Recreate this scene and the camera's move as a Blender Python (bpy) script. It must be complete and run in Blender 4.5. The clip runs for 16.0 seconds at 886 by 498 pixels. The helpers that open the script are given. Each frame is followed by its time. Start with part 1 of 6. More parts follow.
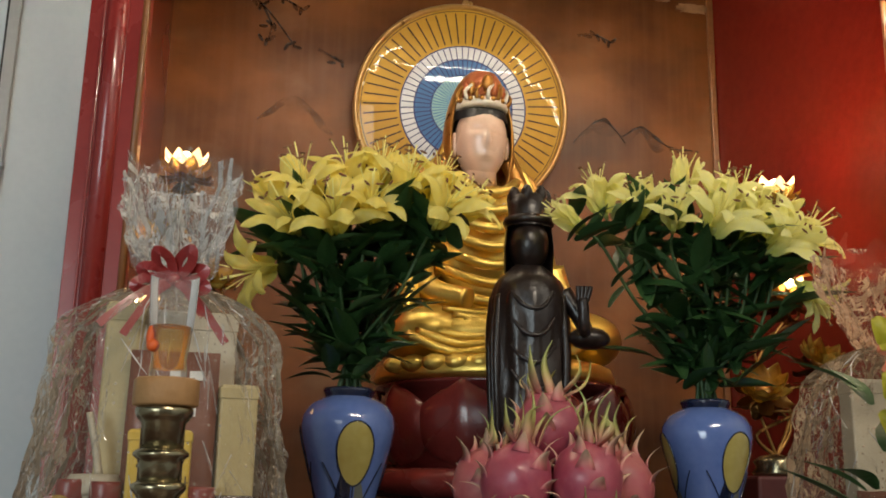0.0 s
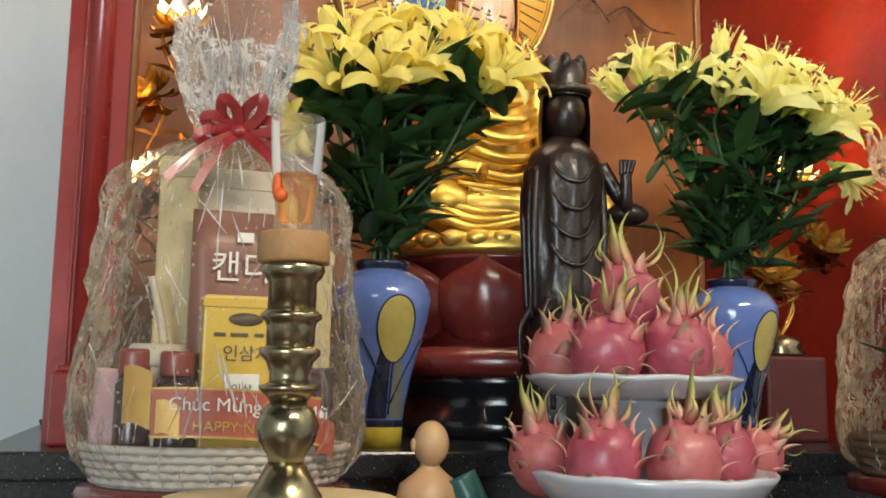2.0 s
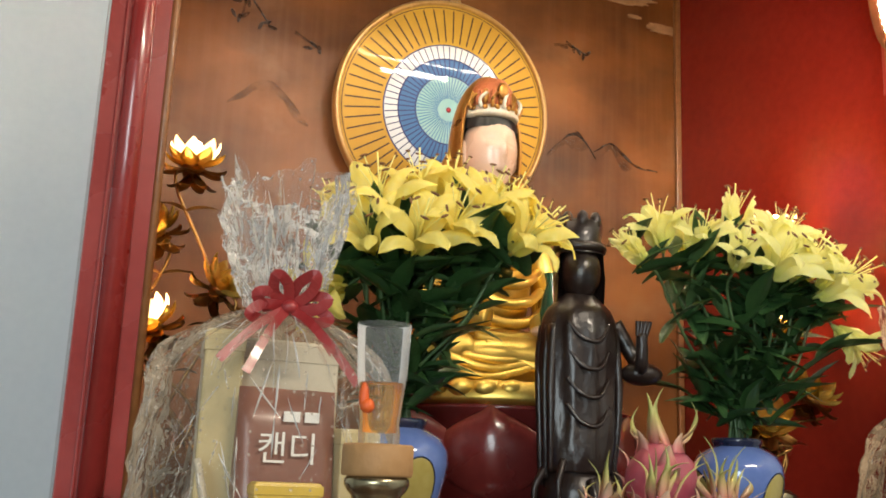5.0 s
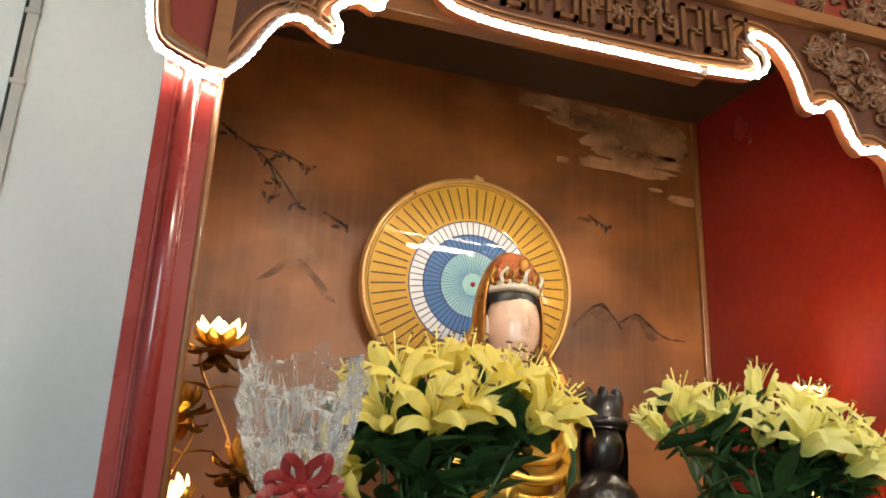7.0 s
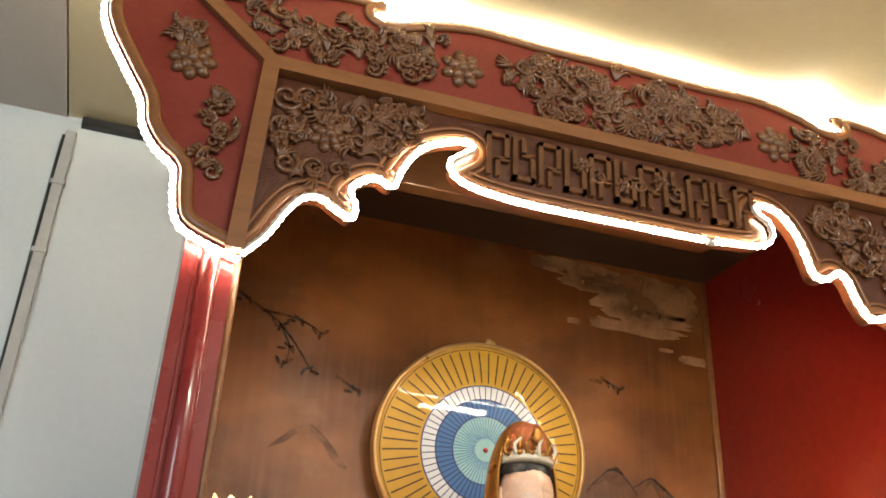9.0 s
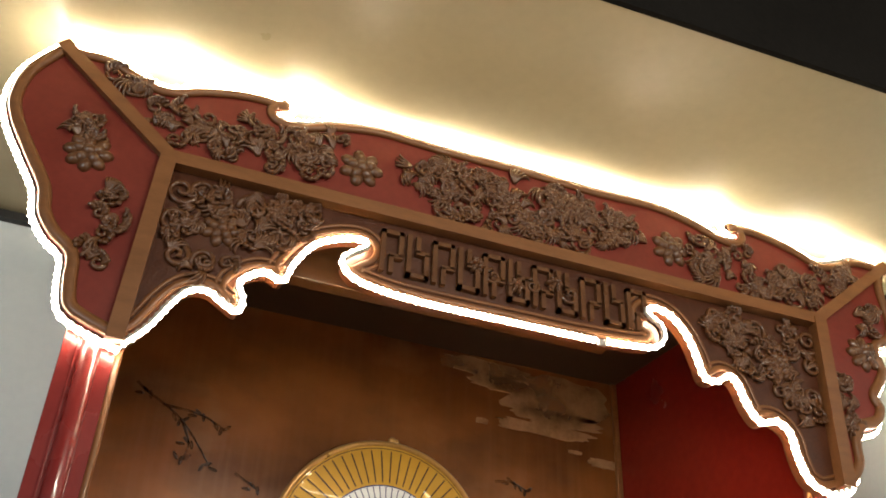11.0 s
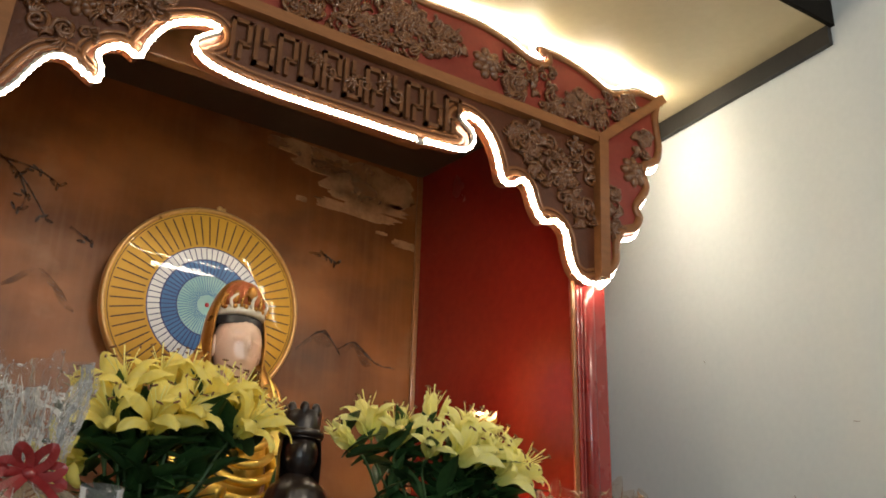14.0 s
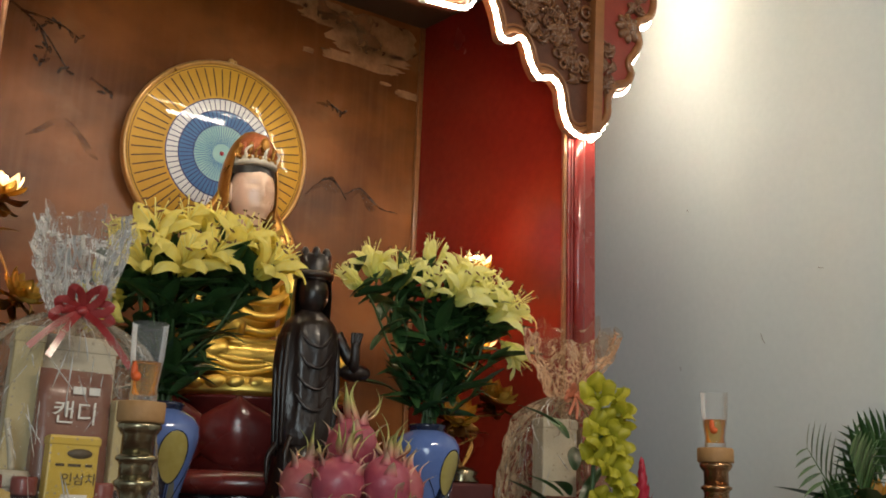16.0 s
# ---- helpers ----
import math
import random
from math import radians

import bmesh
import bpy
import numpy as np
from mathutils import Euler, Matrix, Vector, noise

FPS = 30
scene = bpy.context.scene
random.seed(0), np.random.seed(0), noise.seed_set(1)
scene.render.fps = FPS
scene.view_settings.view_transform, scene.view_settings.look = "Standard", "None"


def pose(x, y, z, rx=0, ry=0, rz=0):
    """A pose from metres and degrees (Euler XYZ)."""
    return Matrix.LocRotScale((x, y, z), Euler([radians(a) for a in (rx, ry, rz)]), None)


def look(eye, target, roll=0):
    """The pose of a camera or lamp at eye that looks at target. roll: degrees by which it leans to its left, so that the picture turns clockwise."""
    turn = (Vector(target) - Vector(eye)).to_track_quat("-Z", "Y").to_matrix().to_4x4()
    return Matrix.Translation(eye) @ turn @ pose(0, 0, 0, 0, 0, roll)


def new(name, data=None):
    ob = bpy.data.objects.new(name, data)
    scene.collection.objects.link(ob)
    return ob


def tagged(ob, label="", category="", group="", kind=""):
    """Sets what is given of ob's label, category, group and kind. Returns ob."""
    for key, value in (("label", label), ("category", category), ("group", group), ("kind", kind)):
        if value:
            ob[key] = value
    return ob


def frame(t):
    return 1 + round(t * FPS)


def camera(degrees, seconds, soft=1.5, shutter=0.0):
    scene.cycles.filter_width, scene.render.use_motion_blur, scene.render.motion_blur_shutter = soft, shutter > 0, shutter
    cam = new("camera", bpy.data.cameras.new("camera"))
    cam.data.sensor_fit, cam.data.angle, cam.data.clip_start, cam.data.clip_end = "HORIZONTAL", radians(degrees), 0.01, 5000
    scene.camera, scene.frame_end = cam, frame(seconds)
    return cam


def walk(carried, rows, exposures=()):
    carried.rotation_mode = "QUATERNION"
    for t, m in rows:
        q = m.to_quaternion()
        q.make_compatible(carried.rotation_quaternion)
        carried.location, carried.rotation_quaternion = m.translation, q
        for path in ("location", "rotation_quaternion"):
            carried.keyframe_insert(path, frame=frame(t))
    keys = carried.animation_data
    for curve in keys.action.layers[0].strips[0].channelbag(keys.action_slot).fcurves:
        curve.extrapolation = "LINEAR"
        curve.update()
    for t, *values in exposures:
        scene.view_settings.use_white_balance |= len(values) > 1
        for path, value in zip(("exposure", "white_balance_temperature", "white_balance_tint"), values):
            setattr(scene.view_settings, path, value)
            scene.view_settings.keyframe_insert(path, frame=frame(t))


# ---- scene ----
cam = camera(47.4, 16.0, soft=1.8)
PATH = [
    (0, (-0.017, 0.222, 1.525), (0.274, 2.146, 1.991), 1.1),
    (0.5, (-0.082, 0.25, 1.514), (0.287, 2.169, 1.943), 1.0),
    (1, (-0.134, 0.325, 1.505), (0.299, 2.235, 1.911), 0.8),
    (1.5, (-0.178, 0.361, 1.498), (0.318, 2.269, 1.837), 0.9),
    (2, (-0.245, 0.365, 1.497), (0.307, 2.268, 1.767), 1.0),
    (2.5, (-0.31, 0.37, 1.514), (0.285, 2.264, 1.757), 0.9),
    (3, (-0.342, 0.367, 1.531), (0.274, 2.253, 1.779), 0.7),
    (5.5, (-0.382, 0.404, 1.611), (0.287, 2.219, 2.12), 2.4),
    (6, (-0.383, 0.377, 1.614), (0.265, 2.174, 2.205), 2.4),
    (6.5, (-0.376, 0.374, 1.618), (0.231, 2.157, 2.291), 2.4),
    (7, (-0.358, 0.368, 1.614), (0.199, 2.139, 2.358), 2.4),
    (7.5, (-0.359, 0.348, 1.624), (0.178, 2.096, 2.434), 2.5),
    (8, (-0.358, 0.352, 1.641), (0.167, 2.069, 2.521), 2.5),
    (8.5, (-0.383, 0.339, 1.65), (0.128, 2.034, 2.58), 2.6),
    (9, (-0.382, 0.326, 1.667), (0.114, 1.996, 2.65), 2.7),
    (11.5, (-0.247, 0.267, 1.642), (0.315, 1.783, 2.819), 3.1),
    (12, (-0.274, 0.283, 1.628), (0.379, 1.765, 2.801), 2.6),
    (12.5, (-0.313, 0.304, 1.609), (0.434, 1.766, 2.751), 2.4),
    (13, (-0.339, 0.267, 1.593), (0.524, 1.734, 2.643), 1.8),
    (13.5, (-0.36, 0.178, 1.555), (0.573, 1.684, 2.483), 1.9),
    (14, (-0.419, 0.081, 1.534), (0.562, 1.632, 2.331), 1.7),
    (14.5, (-0.437, 0.067, 1.528), (0.572, 1.641, 2.237), 1.9),
    (15, (-0.467, 0.027, 1.523), (0.552, 1.628, 2.152), 2.1),
    (15.5, (-0.493, -0.024, 1.522), (0.538, 1.6, 2.069), 2.1),
    (16, (-0.507, -0.071, 1.514), (0.534, 1.566, 2.002), 2.2),
]
walk(cam, [(t, look(eye, target, roll)) for t, eye, target, roll in PATH],
     exposures=[(0.0, 0.10), (1.5, 0.21), (2.0, 0.88), (2.5, 0.95), (3.0, 0.98), (5.5, 0.75), (7.0, 0.6), (9.0, 0.4), (12.5, -0.15), (14.5, -0.05), (16.0, 0.0)])
# ---- build ----
# ---- light ----
world = bpy.data.worlds.new("world")
scene.world = world
world.use_nodes = True
world.node_tree.nodes["Background"].inputs[0].default_value = (0.55, 0.62, 0.72, 1)
world.node_tree.nodes["Background"].inputs[1].default_value = 0.02


def area_lamp(name, eye, target, sx, sy, watts, colour):
    data = bpy.data.lights.new(name, "AREA")
    data.shape, data.size, data.size_y, data.energy, data.color = "RECTANGLE", sx, sy, watts, colour
    ob = new(name, data)
    ob.matrix_world = look(eye, target)
    return ob


# unseen area lamps: the hall's bluish daylight behind, and an added warm front fill
area_lamp("hall_daylight", (-2.2, -2.6, 2.0), (-0.2, 2.4, 1.9), 1.6, 1.8, 60, (0.80, 0.92, 0.95))
area_lamp("front_fill", (0.72, -0.6, 3.2), (0.50, 1.6, 1.4), 1.2, 0.10, 30, (1.0, 0.87, 0.70))


# ---- materials ----
def nodes_of(name):
    m = bpy.data.materials.new(name)
    m.use_nodes = True
    nt = m.node_tree
    return m, nt, nt.nodes["Principled BSDF"]


def ramp(nt, stops):
    r = nt.nodes.new("ShaderNodeValToRGB")
    while len(r.color_ramp.elements) < len(stops):
        r.color_ramp.elements.new(0.5)
    for e, (p, c) in zip(r.color_ramp.elements, stops):
        e.position, e.color = p, (*c, 1)
    return r


def surface(name, dark, light, rough=0.5, metal=0.0, scale=8.0, fine=90.0, bump=0.15, coat=0.0, stretch=(1, 1, 1), spread=0.3, **more):
    """Colour that wanders between two tones, with fine grain in the relief and the gloss."""
    m, nt, bsdf = nodes_of(name)
    co = nt.nodes.new("ShaderNodeTexCoord")
    mp = nt.nodes.new("ShaderNodeMapping")
    mp.inputs["Scale"].default_value = stretch
    nt.links.new(co.outputs["Object"], mp.inputs[0])
    big, small = nt.nodes.new("ShaderNodeTexNoise"), nt.nodes.new("ShaderNodeTexNoise")
    big.inputs["Scale"].default_value, big.inputs["Detail"].default_value = scale, 6
    small.inputs["Scale"].default_value, small.inputs["Detail"].default_value = fine, 4
    for n in (big, small):
        nt.links.new(mp.outputs[0], n.inputs["Vector"])
    mix = nt.nodes.new("ShaderNodeMix")
    mix.inputs[0].default_value = 0.35
    nt.links.new(big.outputs["Fac"], mix.inputs[2])
    nt.links.new(small.outputs["Fac"], mix.inputs[3])
    r = ramp(nt, [(0.5 - spread, dark), (0.5 + spread, light)])
    nt.links.new(mix.outputs[0], r.inputs[0])
    nt.links.new(r.outputs[0], bsdf.inputs["Base Color"])
    rr = nt.nodes.new("ShaderNodeMapRange")
    rr.inputs[3].default_value, rr.inputs[4].default_value = max(rough - 0.08, 0.02), min(rough + 0.12, 1)
    nt.links.new(big.outputs["Fac"], rr.inputs[0])
    nt.links.new(rr.outputs[0], bsdf.inputs["Roughness"])
    bsdf.inputs["Metallic"].default_value = metal
    bsdf.inputs["Coat Weight"].default_value = coat
    bsdf.inputs["Coat Roughness"].default_value = 0.08
    if bump:
        b = nt.nodes.new("ShaderNodeBump")
        b.inputs["Strength"].default_value, b.inputs["Distance"].default_value = bump, 0.004
        nt.links.new(small.outputs["Fac"], b.inputs["Height"])
        nt.links.new(b.outputs[0], bsdf.inputs["Normal"])
    for key, value in more.items():
        bsdf.inputs[key.replace("_", " ")].default_value = value
    return m


def glow(name, colour, strength):
    m, nt, bsdf = nodes_of(name)
    bsdf.inputs["Base Color"].default_value = (0.8, 0.8, 0.8, 1)
    bsdf.inputs["Emission Color"].default_value = (*colour, 1)
    bsdf.inputs["Emission Strength"].default_value = strength
    return m


def clear(name, tint, rough=0.05, amount=0.85, wrinkle=0.0, dots=False, base=0.6):
    """Thin clear film: mostly transparent with a gloss, wrinkled."""
    m, nt, bsdf = nodes_of(name)
    out = nt.nodes["Material Output"]
    tr = nt.nodes.new("ShaderNodeBsdfTransparent")
    tr.inputs[0].default_value = (*tint, 1)
    bsdf.inputs["Base Color"].default_value = (base, base, base, 1)
    bsdf.inputs["Roughness"].default_value = rough
    bsdf.inputs["Specular IOR Level"].default_value = 0.9
    mix = nt.nodes.new("ShaderNodeMixShader")
    nt.links.new(tr.outputs[0], mix.inputs[1])
    nt.links.new(bsdf.outputs[0], mix.inputs[2])
    nt.links.new(mix.outputs[0], out.inputs[0])
    co = nt.nodes.new("ShaderNodeTexCoord")
    lw = nt.nodes.new("ShaderNodeFresnel")
    lw.inputs[0].default_value = 1.45
    share = nt.nodes.new("ShaderNodeMath")
    share.operation, share.use_clamp = "ADD", True
    nt.links.new(lw.outputs[0], share.inputs[0])
    share.inputs[1].default_value = 1 - amount
    fac = share
    if wrinkle:
        n = nt.nodes.new("ShaderNodeTexVoronoi")
        n.inputs["Scale"].default_value = 22
        n.feature = "DISTANCE_TO_EDGE"
        w = nt.nodes.new("ShaderNodeTexNoise")
        w.inputs["Scale"].default_value, w.inputs["Detail"].default_value = 14, 5
        mixv = nt.nodes.new("ShaderNodeMix")
        mixv.data_type = "VECTOR"
        mixv.inputs[0].default_value = 0.12
        nt.links.new(co.outputs["Object"], w.inputs["Vector"])
        long = nt.nodes.new("ShaderNodeMapping")
        long.inputs["Scale"].default_value = (1, 1, 0.38)
        nt.links.new(co.outputs["Object"], long.inputs[0])
        nt.links.new(long.outputs[0], mixv.inputs[4])
        nt.links.new(w.outputs["Color"], mixv.inputs[5])
        nt.links.new(mixv.outputs[1], n.inputs["Vector"])
        b = nt.nodes.new("ShaderNodeBump")
        b.inputs["Strength"].default_value, b.inputs["Distance"].default_value = wrinkle, 0.02
        nt.links.new(n.outputs["Distance"], b.inputs["Height"])
        b2 = nt.nodes.new("ShaderNodeBump")
        b2.inputs["Strength"].default_value, b2.inputs["Distance"].default_value = wrinkle, 0.02
        nt.links.new(w.outputs["Fac"], b2.inputs["Height"])
        nt.links.new(b.outputs[0], b2.inputs["Normal"])
        nt.links.new(b2.outputs[0], bsdf.inputs["Normal"])
        nt.links.new(b2.outputs[0], lw.inputs["Normal"])
        # crease lines made less clear, painting in the light they catch
        cr = nt.nodes.new("ShaderNodeMapRange")
        cr.inputs[1].default_value, cr.inputs[2].default_value = 0.0, 0.028
        cr.inputs[3].default_value, cr.inputs[4].default_value = 0.05, 0.0
        nt.links.new(n.outputs["Distance"], cr.inputs[0])
        add = nt.nodes.new("ShaderNodeMath")
        add.operation, add.use_clamp = "ADD", True
        nt.links.new(fac.outputs[0], add.inputs[0])
        nt.links.new(cr.outputs[0], add.inputs[1])
        fac = add
    if dots:
        v = nt.nodes.new("ShaderNodeTexVoronoi")
        v.inputs["Scale"].default_value = 95
        v.inputs["Randomness"].default_value = 0.25
        nt.links.new(co.outputs["Object"], v.inputs["Vector"])
        lt = nt.nodes.new("ShaderNodeMath")
        lt.operation = "LESS_THAN"
        lt.inputs[1].default_value = 0.15
        nt.links.new(v.outputs["Distance"], lt.inputs[0])
        mul = nt.nodes.new("ShaderNodeMath")
        mul.operation = "MULTIPLY"
        mul.inputs[1].default_value = 0.45
        nt.links.new(lt.outputs[0], mul.inputs[0])
        add = nt.nodes.new("ShaderNodeMath")
        add.operation, add.use_clamp = "ADD", True
        nt.links.new(fac.outputs[0], add.inputs[0])
        nt.links.new(mul.outputs[0], add.inputs[1])
        fac = add
    nt.links.new(fac.outputs[0], mix.inputs[0])
    return m


M_WALL = surface("white_paint", (0.56, 0.62, 0.65), (0.68, 0.73, 0.75), 0.6, scale=1.2, fine=60, bump=0.06)
# same beige as M_BOARD; the cords' yellow light is put into its colour
M_CEIL = surface("beige_ceiling_warm_lit", (0.47, 0.40, 0.25), (0.58, 0.50, 0.32), 0.30, scale=2.5, fine=40, bump=0.05)
M_BOARD = surface("beige_ceiling_board", (0.40, 0.37, 0.34), (0.48, 0.44, 0.40), 0.6, scale=2, fine=60, bump=0.05)
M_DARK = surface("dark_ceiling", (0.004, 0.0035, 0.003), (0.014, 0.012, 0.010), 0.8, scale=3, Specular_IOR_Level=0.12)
M_BLACKTRIM = surface("black_trim", (0.012, 0.012, 0.012), (0.03, 0.028, 0.026), 0.5)
M_FLOOR = surface("brown_floor_tile", (0.20, 0.13, 0.09), (0.30, 0.21, 0.15), 0.3, scale=3)
M_LACQUER = surface("red_lacquer", (0.15, 0.008, 0.006), (0.27, 0.020, 0.011), 0.22, scale=3, fine=50, bump=0.05, coat=0.5)
M_POST = surface("red_gloss_paint", (0.20, 0.016, 0.014), (0.32, 0.034, 0.028), 0.25, scale=6, fine=70, bump=0.06, coat=0.5)
M_WOOD_TRIM = surface("orange_brown_wood", (0.16, 0.058, 0.016), (0.30, 0.115, 0.035), 0.4, scale=10, stretch=(1, 6, 6), bump=0.1, coat=0.2)
M_VAL_RED = surface("red_valance_field", (0.15, 0.014, 0.008), (0.26, 0.034, 0.018), 0.40, scale=7, bump=0.08)
M_CARVE = surface("brown_carved_wood", (0.075, 0.026, 0.009), (0.20, 0.078, 0.026), 0.28, scale=30, fine=160, bump=0.2, coat=0.45, metal=0.0)
M_CARVE_DARK = surface("dark_carved_wood", (0.048, 0.012, 0.004), (0.115, 0.032, 0.010), 0.32, scale=30, fine=160, bump=0.3)
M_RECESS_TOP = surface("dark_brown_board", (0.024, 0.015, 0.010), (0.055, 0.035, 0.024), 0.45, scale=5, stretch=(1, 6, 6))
M_LINTEL = surface("brown_lintel_wood", (0.085, 0.032, 0.011), (0.16, 0.064, 0.022), 0.4, scale=9, stretch=(1, 6, 6), bump=0.1, coat=0.2)
M_LED = glow("led_warm_white", (1.0, 0.86, 0.64), 50.0)
M_LEDTUBE = clear("led_tube_jacket", (0.95, 0.93, 0.9), 0.1, 0.85)


# ---- mesh helpers ----
def mesh_of(name, bm, *mats):
    me = bpy.data.meshes.new(name)
    bm.normal_update()
    bm.to_mesh(me)
    bm.free()
    for m in mats:
        me.materials.append(m)
    return me


def smooth(bm, on=True):
    for f in bm.faces:
        f.smooth = on
    return bm


def part(name, bm, material, parent=None, label="", m=None):
    mats = material if isinstance(material, (list, tuple)) else (material,)
    ob = new(name, mesh_of(name, bm, *mats))
    ob.parent = parent
    if m is not None:
        ob.matrix_basis = m
    if label:
        ob["label"] = label
    return ob


def thing(name, label, category, group="", kind="", at=(0, 0, 0), turn=0):
    ob = new(name)
    ob.empty_display_size = 0.05
    ob.matrix_basis = pose(*at, 0, 0, turn)
    return tagged(ob, label, category, group, kind)


def box(x0, x1, y0, y1, z0, z1, bevel=0.0, bm=None):
    fresh = bmesh.new()
    bmesh.ops.create_cube(fresh, size=1)
    bmesh.ops.scale(fresh, vec=(x1 - x0, y1 - y0, z1 - z0), verts=fresh.verts)
    bmesh.ops.translate(fresh, vec=((x0 + x1) / 2, (y0 + y1) / 2, (z0 + z1) / 2), verts=fresh.verts)
    if bevel:
        bmesh.ops.bevel(fresh, geom=fresh.edges[:], offset=bevel, segments=2, affect="EDGES", profile=0.5)
    return merge(bm, fresh)


def merge(bm, fresh, m=None, mat=None):
    """Adds fresh to bm (or returns it), placed by m, with a material slot."""
    if m is not None:
        fresh.transform(m)
    if mat is not None:
        for f in fresh.faces:
            f.material_index = mat
    if bm is None:
        return fresh
    me = bpy.data.meshes.new("tmp")
    fresh.to_mesh(me)
    fresh.free()
    bm.from_mesh(me)
    bpy.data.meshes.remove(me)
    return bm


def lathe(profile, n=32, close=True):
    """A turned form from (radius, height) pairs."""
    bm = bmesh.new()
    rings = []
    for r, z in profile:
        rings.append([bm.verts.new((max(r, 1e-5) * math.cos(2 * math.pi * k / n), max(r, 1e-5) * math.sin(2 * math.pi * k / n), z)) for k in range(n)])
    for a, b in zip(rings, rings[1:]):
        for k in range(n):
            bm.faces.new((a[k], a[(k + 1) % n], b[(k + 1) % n], b[k]))
    if close:
        bm.faces.new(rings[0][::-1])
        bm.faces.new(rings[-1])
    return smooth(bm)


def tube(points, radius, n=8, taper=1.0):
    """A round bar along a line of points."""
    pts = [Vector(p) for p in points]
    bm = bmesh.new()
    rings = []
    side = None
    for k, p in enumerate(pts):
        d = (pts[min(k + 1, len(pts) - 1)] - pts[max(k - 1, 0)]).normalized()
        if side is None:
            side = d.orthogonal().normalized()
        side = (side - d * side.dot(d))
        side = side.normalized() if side.length > 1e-6 else d.orthogonal().normalized()
        up = d.cross(side)
        r = radius * (1 + (taper - 1) * k / max(len(pts) - 1, 1))
        rings.append([bm.verts.new(p + r * (math.cos(2 * math.pi * j / n) * side + math.sin(2 * math.pi * j / n) * up)) for j in range(n)])
    for a, b in zip(rings, rings[1:]):
        for j in range(n):
            bm.faces.new((a[j], a[(j + 1) % n], b[(j + 1) % n], b[j]))
    bm.faces.new(rings[0][::-1])
    bm.faces.new(rings[-1])
    return smooth(bm)


def curve_through(ctrl, steps=6):
    """A smooth line through control points."""
    p = [Vector(c) for c in ctrl]
    out = []
    for i in range(len(p) - 1):
        a, b, c, d = p[max(i - 1, 0)], p[i], p[i + 1], p[min(i + 2, len(p) - 1)]
        for s in range(steps):
            t = s / steps
            out.append(0.5 * (2 * b + (c - a) * t + (2 * a - 5 * b + 4 * c - d) * t * t + (3 * b - a - 3 * c + d) * t ** 3))
    return out + [p[-1]]


def slab(outline, y0, y1, bevel=0.0):
    """A board cut to an outline of (x, z), from y0 (front) to y1."""
    bm = bmesh.new()
    front = [bm.verts.new((x, y0, z)) for x, z in outline]
    f = bm.faces.new(front)
    ext = bmesh.ops.extrude_face_region(bm, geom=[f])
    bmesh.ops.translate(bm, vec=(0, y1 - y0, 0), verts=[v for v in ext["geom"] if isinstance(v, bmesh.types.BMVert)])
    bmesh.ops.recalc_face_normals(bm, faces=bm.faces)
    bmesh.ops.triangulate(bm, faces=[f for f in bm.faces if len(f.verts) > 4])
    return bm


def ball(rx, ry, rz, at=(0, 0, 0), seg=16, rings=10):
    bm = bmesh.new()
    bmesh.ops.create_uvsphere(bm, u_segments=seg, v_segments=rings, radius=1)
    bmesh.ops.scale(bm, vec=(rx, ry, rz), verts=bm.verts)
    bmesh.ops.translate(bm, vec=at, verts=bm.verts)
    return smooth(bm)


def setting(name, bm, material, label):
    ob = part(name, bm, material)
    return tagged(ob, label, kind="structure")


# ---- the room ----
BACK, TOP, EAST = 2.48, 3.10, 1.53
setting("floor", box(-3.2, EAST + 0.12, -3.2, 2.6, -0.1, 0.0), M_FLOOR, "brown tiled floor of the hall")
setting("wall_north", box(-3.2, -0.345, BACK, BACK + 0.12, 0, 3.5), M_WALL, "white painted plaster wall beside the altar")
setting("wall_east", box(EAST, EAST + 0.12, -3.2, 2.6, 0, 3.5), M_WALL, "pale grey white painted plaster wall")
setting("wall_west", box(-3.32, -3.2, -3.2, 2.6, 0, 3.5), M_WALL, "white painted plaster wall of the hall")
setting("wall_south", box(-3.2, EAST, -3.32, -3.2, 0, 3.5), M_WALL, "white painted plaster wall behind")
setting("ceiling", box(-0.694, EAST, 1.352, 2.6, TOP, TOP + 0.05), M_CEIL, "glossy beige ceiling panel over the altar, yellow cord light in its colour")
setting("ceiling_board", box(-3.2, -0.698, 1.352, BACK, TOP - 0.004, TOP + 0.05), M_BOARD, "beige ceiling board with a straight joint")
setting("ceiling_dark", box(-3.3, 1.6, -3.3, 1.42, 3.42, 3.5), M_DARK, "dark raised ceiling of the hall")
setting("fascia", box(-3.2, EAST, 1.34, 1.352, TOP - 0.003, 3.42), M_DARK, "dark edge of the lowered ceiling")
setting("trim_east", box(EAST - 0.015, EAST, 1.352, 2.48, TOP - 0.055, TOP), M_BLACKTRIM, "black trim between wall and ceiling")
# the gap's darkness is put in as a solid black strip
setting("gap_strip_north", box(-0.66, -0.40, BACK - 0.02, BACK, TOP - 0.028, TOP - 0.006), M_BLACKTRIM, "black strip standing in for the dark gap under the ceiling board")

# ---- the altar's recess ----
CX = 0.437


